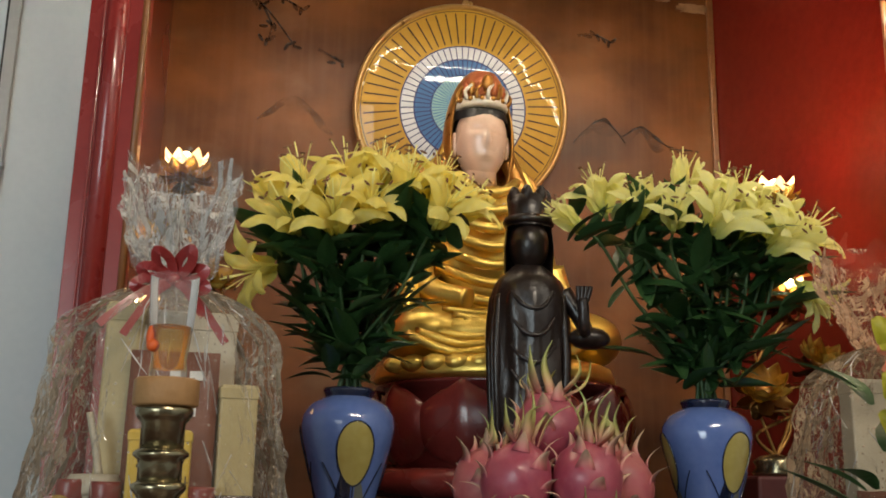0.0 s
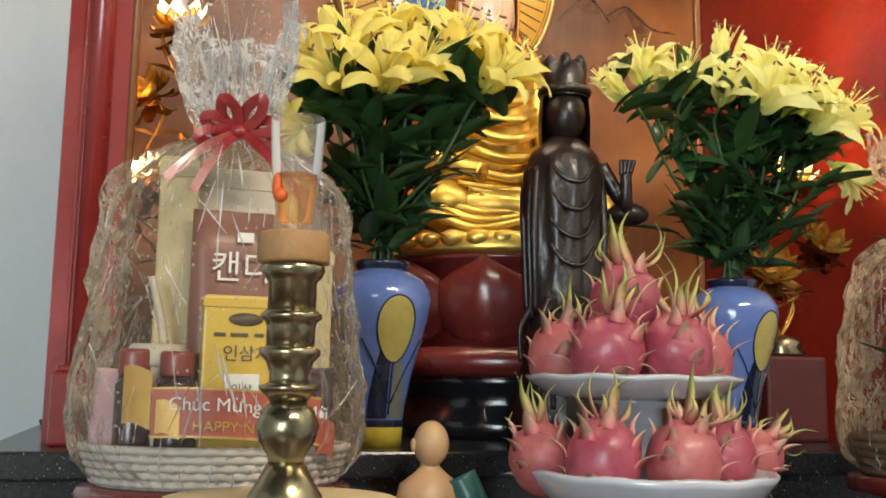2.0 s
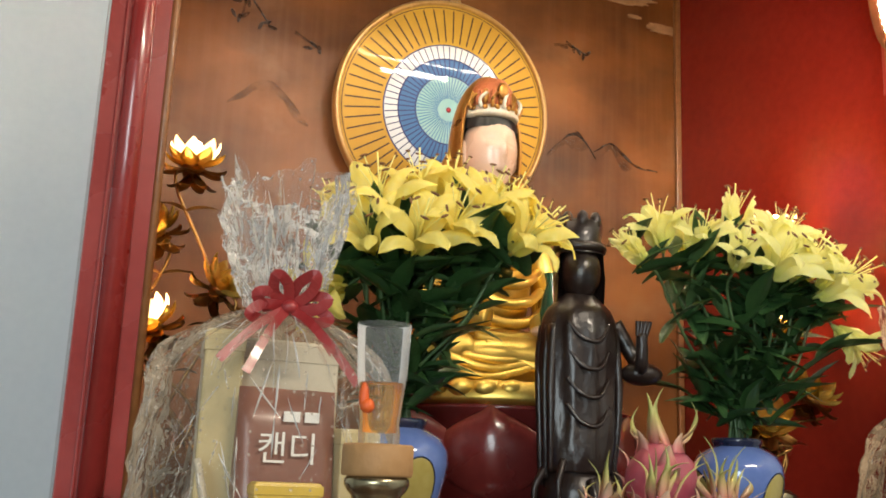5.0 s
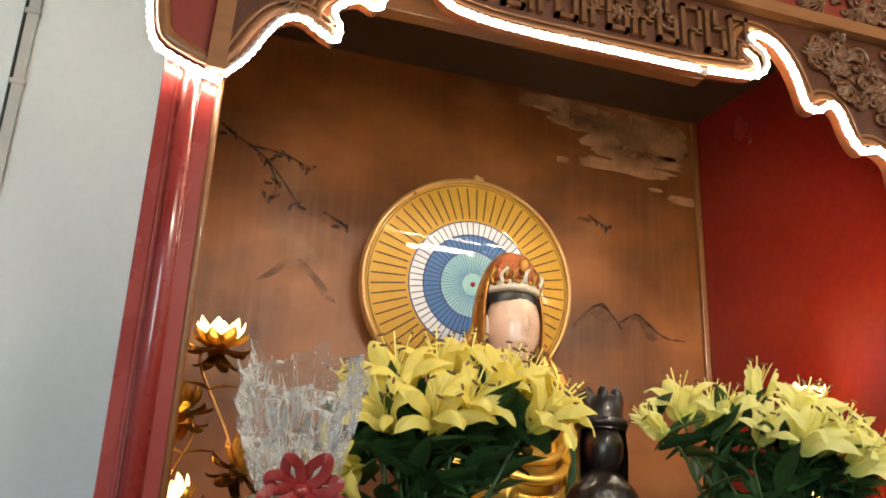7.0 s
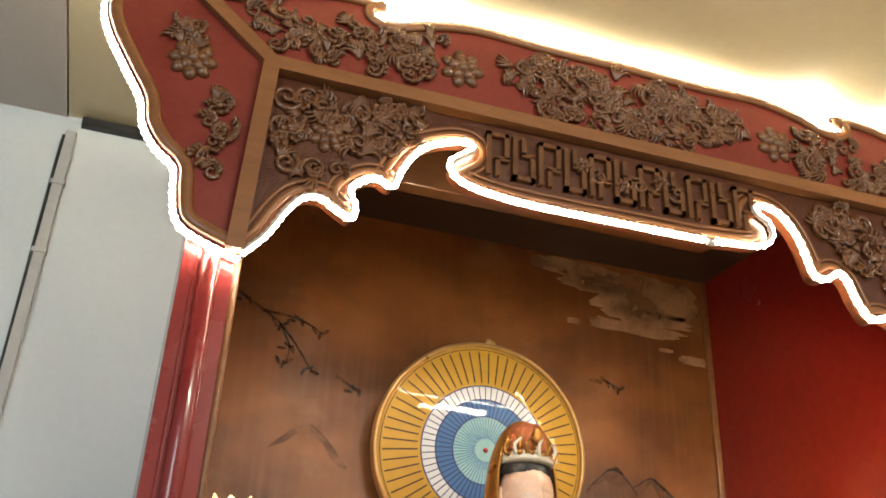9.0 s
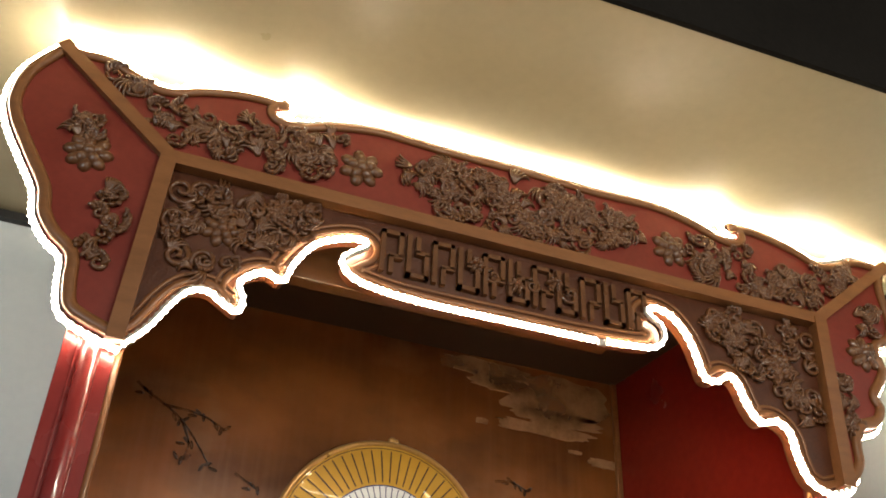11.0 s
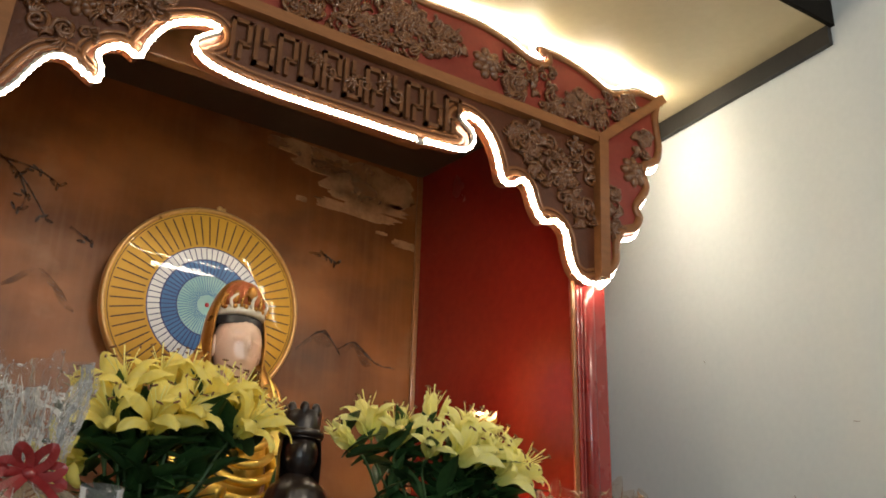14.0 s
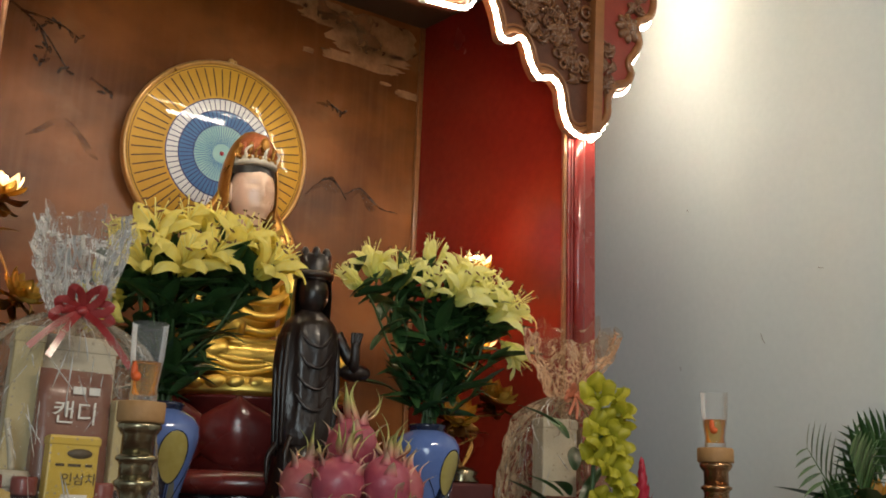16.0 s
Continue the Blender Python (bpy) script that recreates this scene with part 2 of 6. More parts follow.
def mural_paint():
    """Brown lacquer ground with soft mist, pale cloud bars, and faint hills."""
    m, nt, bsdf = nodes_of("mural_lacquer")
    co = nt.nodes.new("ShaderNodeTexCoord")

    def noise_at(scale, detail, stretch, shift=(0, 0, 0)):
        mp = nt.nodes.new("ShaderNodeMapping")
        mp.inputs["Scale"].default_value = stretch
        mp.inputs["Location"].default_value = shift
        nt.links.new(co.outputs["Object"], mp.inputs[0])
        n = nt.nodes.new("ShaderNodeTexNoise")
        n.inputs["Scale"].default_value, n.inputs["Detail"].default_value = scale, detail
        nt.links.new(mp.outputs[0], n.inputs["Vector"])
        return n

    def blend(fac, a, b):
        x = nt.nodes.new("ShaderNodeMix")
        x.data_type = "RGBA"
        nt.links.new(fac, x.inputs[0])
        for v, k in ((a, 6), (b, 7)):
            if isinstance(v, tuple):
                x.inputs[k].default_value = (*v, 1)
            else:
                nt.links.new(v, x.inputs[k])
        return x.outputs[2]

    ground = ramp(nt, [(0.32, (0.095, 0.029, 0.006)), (0.5, (0.185, 0.060, 0.012)), (0.70, (0.28, 0.102, 0.026))])
    nt.links.new(noise_at(3.2, 8, (1, 1, 1.3)).outputs["Fac"], ground.inputs[0])
    mist = ramp(nt, [(0.56, (0, 0, 0)), (0.72, (0.5, 0.5, 0.5))])
    nt.links.new(noise_at(4, 7, (0.9, 1, 1.2), (3, 0, 1)).outputs["Fac"], mist.inputs[0])
    colour = blend(mist.outputs[0], ground.outputs[0], (0.30, 0.17, 0.085))
    smudge = ramp(nt, [(0.54, (0, 0, 0)), (0.74, (0.45, 0.45, 0.45))])
    nt.links.new(noise_at(5, 8, (0.9, 1, 1.5), (7, 0, 4)).outputs["Fac"], smudge.inputs[0])
    colour = blend(smudge.outputs[0], colour, (0.045, 0.022, 0.010))
    streak = ramp(nt, [(0.45, (0, 0, 0)), (0.8, (0.22, 0.22, 0.22))])
    nt.links.new(noise_at(60, 3, (1, 1, 0.04)).outputs["Fac"], streak.inputs[0])
    colour = blend(streak.outputs[0], colour, (0.24, 0.11, 0.045))
    nt.links.new(colour, bsdf.inputs["Base Color"])
    bsdf.inputs["Roughness"].default_value = 0.45
    bsdf.inputs["Specular IOR Level"].default_value = 0.28
    bsdf.inputs["Coat Weight"].default_value = 0.06
    bsdf.inputs["Coat Roughness"].default_value = 0.22
    b = nt.nodes.new("ShaderNodeBump")
    b.inputs["Strength"].default_value, b.inputs["Distance"].default_value = 0.05, 0.004
    nt.links.new(noise_at(120, 3, (1, 1, 0.4)).outputs["Fac"], b.inputs["Height"])
    nt.links.new(b.outputs[0], bsdf.inputs["Normal"])
    return m


M_PAINT = mural_paint()
setting("mural", box(-0.34, 1.10, BACK, BACK + 0.05, 1.2, 3.06), M_PAINT, "brown lacquer mural with faint misty hills")


def side_board(x_front, x_back, out):
    return slab_plan([(x_front, 1.875), (x_back, BACK), (x_back + out, BACK), (x_front + out, 1.875)], 1.2, 3.02)


def slab_plan(outline, z0, z1):
    """A block cut to an outline of (x, y), from z0 to z1."""
    bm = bmesh.new()
    f = bm.faces.new([bm.verts.new((x, y, z0)) for x, y in outline])
    ext = bmesh.ops.extrude_face_region(bm, geom=[f])
    bmesh.ops.translate(bm, vec=(0, 0, z1 - z0), verts=[v for v in ext["geom"] if isinstance(v, bmesh.types.BMVert)])
    bmesh.ops.recalc_face_normals(bm, faces=bm.faces)
    return bm


setting("recess_wall_left", side_board(-0.315, -0.33, -0.05), M_LACQUER, "red lacquered side wall of the altar recess")
setting("recess_wall_right", side_board(1.10, 1.012, 0.08), M_LACQUER, "red lacquered side wall of the altar recess")
setting("lintel", box(-0.02, 0.72, 1.985, 2.02, 2.778, 2.982, 0.003), M_LINTEL, "brown wooden lintel board behind the carved valance")
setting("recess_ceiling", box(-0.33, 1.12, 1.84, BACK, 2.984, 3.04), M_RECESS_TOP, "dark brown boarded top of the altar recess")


# ---- posts ----
def altar_post(x0, x1, bead, plinth, label):
    """A flat board with a round bead, on a square block."""
    ob = thing("altar_post", label, "post", "posts of the altar", kind="structure")
    reed = bead + 0.045 * (1 if bead < 0.4 else -1)
    part("board", box(x0, x1, 1.8445, 1.8745, 1.40, 2.982, 0.002), M_POST, ob)
    part("bead", tube([(bead, 1.8445, 1.44), (bead, 1.8445, 2.98)], 0.017, 16), M_POST, ob)
    part("reed", tube([(reed, 1.8455, 1.44), (reed, 1.8455, 2.98)], 0.006, 10), M_WOOD_TRIM, ob)
    part("fillet", box(bead - 0.0245, bead - 0.0205, 1.840, 1.846, 1.44, 2.98, 0.001), M_POST, ob)
    if plinth:
        part("plinth", box(bead - 0.034, bead + 0.034, 1.788, 1.8435, 1.411, 1.508, 0.004), M_POST, ob)
        part("plinth_cap", box(bead - 0.029, bead + 0.029, 1.796, 1.8435, 1.508, 1.516, 0.002), M_POST, ob)
    return ob


altar_post(-0.376, -0.279, -0.330, True, "glossy red painted post with a rounded bead and block foot")
altar_post(1.085, 1.176, 1.118, True, "glossy red painted post with a rounded bead")
setting("mural_edge", box(0.996, 1.012, BACK - 0.012, BACK, 1.41, 2.982, 0.003), M_WOOD_TRIM, "thin gilt wooden bead at the mural's edge")

# ---- carved valance ----
VY = 1.81


def along(ctrl, steps=6):
    return [(p.x, p.y) for p in curve_through([(x, z, 0) for x, z in ctrl], steps)]


LOW_LEFT = [(-0.722, 2.462), (-0.689, 2.503), (-0.661, 2.557), (-0.636, 2.589), (-0.605, 2.597), (-0.574, 2.579), (-0.549, 2.568), (-0.545, 2.592), (-0.556, 2.622),
            (-0.533, 2.649), (-0.507, 2.659), (-0.479, 2.650), (-0.465, 2.690), (-0.430, 2.744), (-0.375, 2.774), (-0.336, 2.780), (-0.326, 2.765), (-0.350, 2.745), (-0.370, 2.722), (-0.352, 2.694), (-0.300, 2.679), (-0.2, 2.672)]
LOW_RIGHT = [(0.0, 2.674), (0.136, 2.676), (0.217, 2.682), (0.281, 2.690), (0.308, 2.713), (0.306, 2.742), (0.284, 2.758), (0.274, 2.773), (0.293, 2.787), (0.329, 2.780), (0.357, 2.755),
             (0.377, 2.720), (0.389, 2.682), (0.400, 2.647), (0.425, 2.643), (0.455, 2.663), (0.477, 2.650), (0.494, 2.604), (0.520, 2.571), (0.558, 2.581), (0.588, 2.560), (0.597, 2.513), (0.613, 2.468), (0.641, 2.449), (0.672, 2.446), (0.716, 2.462)]
WING_RIGHT = [(0.716, 2.462), (0.745, 2.490), (0.765, 2.526), (0.768, 2.570), (0.785, 2.605), (0.833, 2.628), (0.853, 2.668), (0.843, 2.695), (0.863, 2.724), (0.884, 2.765),
              (0.876, 2.820), (0.922, 2.852), (0.940, 2.905), (0.934, 3.000), (0.955, 3.066)]
WING_LEFT = [(-0.722, 2.462), (-0.795, 2.487), (-0.827, 2.510), (-0.839, 2.556), (-0.848, 2.608), (-0.884, 2.640), (-0.911, 2.680), (-0.924, 2.730), (-0.963, 2.793), (-1.002, 2.858), (-1.020, 2.915), (-1.010, 2.99), (-0.965, 3.066)]
CREST_HALF = [(0.0, 3.074), (0.17, 3.070), (0.32, 3.074), (0.42, 3.056), (0.48, 3.034), (0.525, 3.030), (0.540, 3.046), (0.515, 3.066), (0.560, 3.076), (0.620, 3.072), (0.690, 3.055), (0.758, 3.030), (0.82, 3.050), (0.87, 3.070), (0.955, 3.066)]

low = along(LOW_LEFT + LOW_RIGHT)
wing_r, wing_l = along(WING_RIGHT), along(WING_LEFT)
crest_r = along(CREST_HALF)
crest = [(-x, z) for x, z in crest_r[::-1][:-1]] + crest_r
val = thing("valance", "carved wooden altar valance, red field with brown scrollwork", "valance", at=(CX, VY, 0))
part("lace_panel", slab(low + [(0.716, 2.86), (-0.722, 2.86)], 0.014, 0.034), M_CARVE_DARK, val, "dark brown pierced lower panel")
part("top_panel", slab([(-0.722, 2.862), (0.716, 2.862)] + crest[::-1], 0.006, 0.028), M_VAL_RED, val, "red upper panel with a scrolled crest")
part("wing_panel", slab(wing_r + [(0.716, 2.85)], 0.006, 0.028), M_VAL_RED, val, "red wing with a scalloped edge")
part("wing_panel", slab(wing_l + [(-0.722, 2.85)], 0.006, 0.028), M_VAL_RED, val, "red wing with a scalloped edge")


def bar2(a, b, w, y0, y1):
    a, b = Vector((a[0], 0, a[1])), Vector((b[0], 0, b[1]))
    d = (b - a).normalized()
    n = Vector((-d.z, 0, d.x)) * w / 2
    return slab([(p.x, p.z) for p in (a - n, b - n, b + n, a + n)], y0, y1)


part("top_rail", bar2((-0.722, 2.858), (0.716, 2.858), 0.028, -0.010, 0.02), M_WOOD_TRIM, val)
for a, b in (((-0.722, 2.86), (-0.735, 2.462)), ((0.716, 2.86), (0.704, 2.462))):
    part("corner_rail", bar2(a, b, 0.030, -0.013, 0.02), M_WOOD_TRIM, val)
for a, b in (((-0.722, 2.862), (-0.962, 3.066)), ((0.716, 2.862), (0.952, 3.066))):
    part("mitre_rail", bar2(a, b, 0.026, -0.009, 0.02), M_WOOD_TRIM, val)


def inset(line, k, sgn=1):
    """A line set off sideways by k."""
    out = []
    for i, (x, z) in enumerate(line):
        a, b = line[max(i - 1, 0)], line[min(i + 1, len(line) - 1)]
        d = Vector((b[0] - a[0], b[1] - a[1])).normalized()
        out.append((x - d.y * k * sgn, z + d.x * k * sgn))
    return out


def rim(name, line, off, r, y, sgn=1):
    bm = tube([(x, 0, z) for x, z in inset(line, off, sgn)], r, 8)
    bmesh.ops.scale(bm, vec=(1, 0.7, 1), verts=bm.verts)
    bmesh.ops.translate(bm, vec=(0, y, 0), verts=bm.verts)
    return part(name, bm, M_WOOD_TRIM, val)


rim("lower_rim", low, 0.022, 0.0075, 0.014)
rim("lower_bead", low, 0.036, 0.004, 0.013)
rim("crest_rim", crest, 0.012, 0.010, 0.004, -1)
rim("wing_rim", wing_r, 0.012, 0.012, 0.004)
rim("wing_rim", wing_l, 0.012, 0.012, 0.004, -1)


def spiral(cx, cz, r, turns, a0, way, thick):
    pts = []
    for k in range(int(10 * turns) + 4):
        f = k / (10 * turns + 3)
        a = a0 + way * 2 * math.pi * turns * f
        pts.append((cx + r * (1 - 0.85 * f) * math.cos(a), 0.004 * f * -2, cz + r * (1 - 0.85 * f) * math.sin(a)))
    return tube(pts, thick, 6, 0.55)


def leaf_relief(cx, cz, length, width, angle, lift=0.010):
    bm = ball(length / 2, lift, width / 2, seg=8, rings=6)
    return merge(None, bm, Matrix.Translation((cx, 0, cz)) @ Matrix.Rotation(-angle, 4, "Y"))


def rosette(cx, cz, r, petals=7):
    bm = ball(r * 0.32, 0.016, r * 0.32, (cx, -0.004, cz), 10, 6)
    for ring, rr, n in ((0, 0.62, petals), (1, 0.36, 5)):
        for k in range(n):
            a = 2 * math.pi * k / n + ring * 0.4
            merge(bm, leaf_relief(cx + rr * r * math.cos(a), cz + rr * r * math.sin(a), r * 0.75, r * 0.55, a, 0.011 + 0.005 * ring))
    return bm


def acanthus(x, z, size, a0, way, rng):
    """A rolled stem with curling lobes along its outer side."""
    bm = spiral(x, z, size, 1.35, a0, way, 0.0050)
    for k in range(rng.choice((4, 5, 6))):
        a = a0 + way * 0.50 * k
        r = size * (1 - 0.09 * k)
        root = Vector((x + r * math.cos(a), -0.002, z + r * math.sin(a)))
        out = Vector((math.cos(a - way * 0.5), 0, math.sin(a - way * 0.5)))
        turn = Vector((-out.z, 0, out.x)) * -way
        reach = size * rng.uniform(0.50, 0.85)
        lobe = tube(curve_through([root, root + out * reach * 0.55 + Vector((0, -0.006, 0)), root + out * reach * 0.85 + turn * reach * 0.35 + Vector((0, -0.009, 0)), root + out * reach * 0.62 + turn * reach * 0.55 + Vector((0, -0.008, 0))], 3), 0.0056, 6, 0.45)
        merge(bm, lobe)
    return bm


def foliage(rng, x0, x1, zlow, zhigh, count, bm):
    """Scrolling leaves, curls and feathery ribs over a strip."""
    for k in range(count):
        x = rng.uniform(x0, x1)
        z = rng.uniform(zlow(x), zhigh(x))
        size = rng.uniform(0.012, 0.022)
        if rng.random() < 0.55:
            merge(bm, acanthus(x, z, size, rng.uniform(0, 6.3), rng.choice((-1, 1)), rng))
        else:
            a0, way = rng.uniform(0, 6.3), rng.choice((-1, 1))
            for j in range(rng.choice((3, 4, 5))):
                a = a0 + 0.30 * j
                d, n = Vector((math.cos(a), 0, math.sin(a))), Vector((-math.sin(a), 0, math.cos(a))) * way
                p = Vector((x, 0, z))
                merge(bm, tube(curve_through([p, p + d * size * 0.9 + Vector((0, -0.008, 0)), p + d * size * 1.6 + n * size * 0.35 + Vector((0, -0.006, 0)), p + d * size * 1.75 + n * size * 0.75], 3), 0.0044, 6, 0.35))
    return bm


def level(v):
    return lambda x: v


rng = random.Random(5)
carving_y = pose(0, 0.006, 0)
for sgn in (-1, 1):
    bm = foliage(rng, 0.40, 0.50, level(2.900), level(3.020), 26, rosette(sgn * 0.355, 2.955, 0.048))
    if sgn < 0:
        for v in bm.verts:
            if v.co.x > 0:
                v.co.x *= -1
    tagged(part("flower_carving", bm, M_CARVE, val, m=carving_y), kind="stuff")
    bm = bmesh.new()
    foliage(rng, 0.52, 0.74, level(2.895), lambda x: 3.005 - 0.02 * (x > 0.6), 42, bm)
    foliage(rng, 0.74, 0.86, lambda x: 2.90 + 1.1 * (x - 0.74), level(3.02), 12, bm)
    for v in bm.verts:
        v.co.x *= sgn
    bmesh.ops.recalc_face_normals(bm, faces=bm.faces)
    tagged(part("vine_carving", bm, M_CARVE, val, m=carving_y), kind="stuff")
    bm = rosette(sgn * (0.83 if sgn > 0 else 0.86), 2.80 if sgn > 0 else 2.83, 0.046, 8)
    low_x = 0.752 if sgn > 0 else 0.80
    foliage(rng, sgn * low_x - 0.014, sgn * low_x + 0.014, level(2.59), level(2.76), 14, bm)
    foliage(rng, sgn * 0.86 - 0.03, sgn * 0.86 + 0.03, level(2.85), level(2.94), 10, bm)
    tagged(part("wing_carving", bm, M_CARVE, val, m=carving_y), kind="stuff")
bm = bmesh.new()
foliage(rng, -0.27, 0.27, lambda x: 2.895 + 0.35 * max(abs(x) - 0.1, 0), lambda x: 3.045 - 0.18 * abs(x), 120, bm)
foliage(rng, -0.17, 0.17, level(2.895), level(3.03), 60, bm)
tagged(part("centre_carving", bm, M_CARVE, val, "bushy carved foliage with curled leaves", m=carving_y), kind="stuff")
lace_y = pose(0, 0.014, 0)
for sgn, floor_at in ((-1, lambda x: 2.60 + 1.0 * max(0, 0.62 - x) * 0.75), (1, lambda x: 2.56 + 0.75 * max(0, 0.66 - x))):
    bm = rosette(sgn * 0.60, 2.735 if sgn < 0 else 2.72, 0.040)
    for px, pz, pr in ((0.685, 2.80, 0.030), (0.645, 2.81, 0.026), (0.685, 2.735, 0.028), (0.55, 2.80, 0.030), (0.50, 2.80, 0.026), (0.67, 2.66, 0.026), (0.62, 2.66, 0.024), (0.45, 2.81, 0.020)):
        merge(bm, spiral(sgn * px, pz, pr, 1.5, rng.uniform(0, 6.3), sgn, 0.0065))
    foliage(rng, min(sgn * 0.43, sgn * 0.69), max(sgn * 0.43, sgn * 0.69), lambda x: floor_at(abs(x)) + 0.03, level(2.835), 60, bm)
    tagged(part("corner_carving", bm, M_CARVE, val, "dark glossy carved scrolls and blossoms", m=lace_y), kind="stuff")


def fret(x, z, w, h, flip):
    """One key of the meander: a hooked bar."""
    t = 0.0095
    bm = box(x, x + w, -0.010, 0.004, z + h - t, z + h)
    box(x, x + t, -0.010, 0.004, z, z + h, 0, bm)
    box(x + w - t, x + w, -0.010, 0.004, z + h * 0.4, z + h, 0, bm)
    box(x + w * 0.4, x + w, -0.010, 0.004, z + h * 0.4 - t / 2, z + h * 0.4 + t / 2, 0, bm)
    box(x + w * 0.4, x + w * 0.4 + t, -0.010, 0.004, z, z + h * 0.4, 0, bm)
    if flip:
        for v in bm.verts:
            v.co.z = 2 * z + h - v.co.z
        bmesh.ops.reverse_faces(bm, faces=bm.faces)
    return bm


for k in range(11):
    part("fret", fret(-0.300 + k * 0.0535, 2.724, 0.046, 0.098, k % 2), M_CARVE, val, m=pose(0, 0.013, 0))
bm = bmesh.new()
for k in (2, 3, 4):
    merge(bm, rosette(-0.27 + 0.085 * k, 2.775 + 0.014 * (-1) ** k, 0.020, 6))
    merge(bm, spiral(-0.235 + 0.085 * k, 2.770, 0.020, 1.3, 0.8 * k, (-1) ** k, 0.0045))
tagged(part("fret_blossoms", bm, M_CARVE, val, "small carved blossoms over the meander", m=pose(0, 0.008, 0)), kind="stuff")

# ---- light strips on the valance's edges ----
M_BACKING = surface("white_cord_backing", (0.50, 0.46, 0.40), (0.62, 0.58, 0.52), 0.5)


def led_strip(label, line, y, r, sgn=1):
    """A cord of light with bulging beads; its side towards the board is an opaque backing."""
    pts = [Vector((x, 0, z)) for x, z in line]
    fine = []
    for a, b in zip(pts, pts[1:]):
        n = max(1, int((b - a).length / 0.004))
        fine += [a.lerp(b, k / n) for k in range(n)]
    fine.append(pts[-1])
    bm = tube(fine, r, 6)
    for k, v in enumerate(bm.verts):
        c = fine[k // 6]
        v.co = c + (v.co - c) * (1.22 if (k // 6) % 3 == 0 else 0.86)
    bm.verts.ensure_lookup_table()
    bm.verts.index_update()
    for f in bm.faces:
        k = min(min(v.index for v in f.verts) // 6, len(fine) - 2)
        d = (fine[min(k + 2, len(fine) - 1)] - fine[max(k - 1, 0)]).normalized()
        inward = Vector((-d.z, 0, d.x)) * sgn
        if (f.calc_center_median() - (fine[k] + fine[k + 1]) / 2).dot(inward) > 0.25 * r:
            f.material_index = 1
    ob = part("led_strip", bm, (M_LED, M_BACKING), m=pose(CX, y, 0))
    return tagged(ob, label, "light strip", "light strips of the valance")


cut = next(i for i, (x, z) in enumerate(low) if x > 0.165)
led_strip("lit warm white light cord along the valance's lower edge", inset(low[:cut], -0.002), VY - 0.001, 0.0066)
led_strip("lit warm white light cord along the valance's lower edge", inset(low[cut + 1:], -0.002), VY - 0.001, 0.0066)
led_strip("lit warm white light cord along the scalloped wing", inset(wing_r, -0.007), VY + 0.032, 0.0068)
led_strip("lit warm white light cord along the scalloped wing", inset(wing_l, -0.007, -1), VY + 0.016, 0.0068, -1)
led_strip("lit warm white light cord along the valance's crest", inset(crest, -0.008, -1), VY + 0.016, 0.0085, -1)
joint = part("cord_joint", tube([(low[cut][0] - 0.008, 0, low[cut][1] - 0.006), (low[cut][0] + 0.008, 0, low[cut][1] - 0.006)], 0.007, 8), surface("grey_plastic", (0.45, 0.42, 0.4), (0.6, 0.57, 0.55)), m=pose(CX, VY + 0.001, 0))
tagged(joint, "grey plastic joint of the light cord", "connector")


# ---- altar shelf and offering table ----
def granite():
    m, nt, bsdf = nodes_of("black_speckled_granite")
    co = nt.nodes.new("ShaderNodeTexCoord")
    v = nt.nodes.new("ShaderNodeTexVoronoi")
    v.inputs["Scale"].default_value = 170
    n = nt.nodes.new("ShaderNodeTexNoise")
    n.inputs["Scale"].default_value, n.inputs["Detail"].default_value = 120, 4
    for k in (v, n):
        nt.links.new(co.outputs["Object"], k.inputs["Vector"])
    r = ramp(nt, [(0.0, (0.42, 0.42, 0.40)), (0.16, (0.10, 0.10, 0.10)), (0.26, (0.012, 0.012, 0.013)), (1.0, (0.03, 0.03, 0.032))])
    add = nt.nodes.new("ShaderNodeMath")
    add.operation = "ADD"
    mul = nt.nodes.new("ShaderNodeMath")
    mul.operation = "MULTIPLY"
    mul.inputs[1].default_value = 0.5
    nt.links.new(n.outputs["Fac"], mul.inputs[0])
    nt.links.new(v.outputs["Distance"], add.inputs[0])
    sub = nt.nodes.new("ShaderNodeMath")
    sub.operation = "SUBTRACT"
    sub.inputs[1].default_value = 0.20
    nt.links.new(mul.outputs[0], sub.inputs[0])
    nt.links.new(sub.outputs[0], add.inputs[1])
    nt.links.new(add.outputs[0], r.inputs[0])
    nt.links.new(r.outputs[0], bsdf.inputs["Base Color"])
    bsdf.inputs["Roughness"].default_value = 0.22
    return m


M_GRANITE = granite()
M_DARKWOOD = surface("dark_red_brown_wood", (0.045, 0.016, 0.010), (0.11, 0.04, 0.022), 0.3, scale=6, stretch=(1, 5, 5), coat=0.3)
shelf = thing("altar_shelf", "black speckled granite altar shelf with a polished front", "shelf")
part("slab", box(-0.44, 1.26, 1.69, 2.478, 1.375, 1.411, 0.004), M_GRANITE, shelf)
part("base", box(-0.43, 1.25, 1.705, 2.478, 0.0, 1.374), M_GRANITE, shelf)
table = thing("offering_table", "dark wooden offering table in front of the altar", "table")
part("tabletop", box(-0.62, 1.35, 0.92, 1.685, 1.150, 1.185, 0.005), M_DARKWOOD, table)
for px, py in ((-0.56, 0.97), (1.29, 0.97), (-0.56, 1.63), (1.29, 1.63)):
    part("leg", box(px - 0.035, px + 0.035, py - 0.035, py + 0.035, 0.0, 1.150, 0.006), M_DARKWOOD, table)

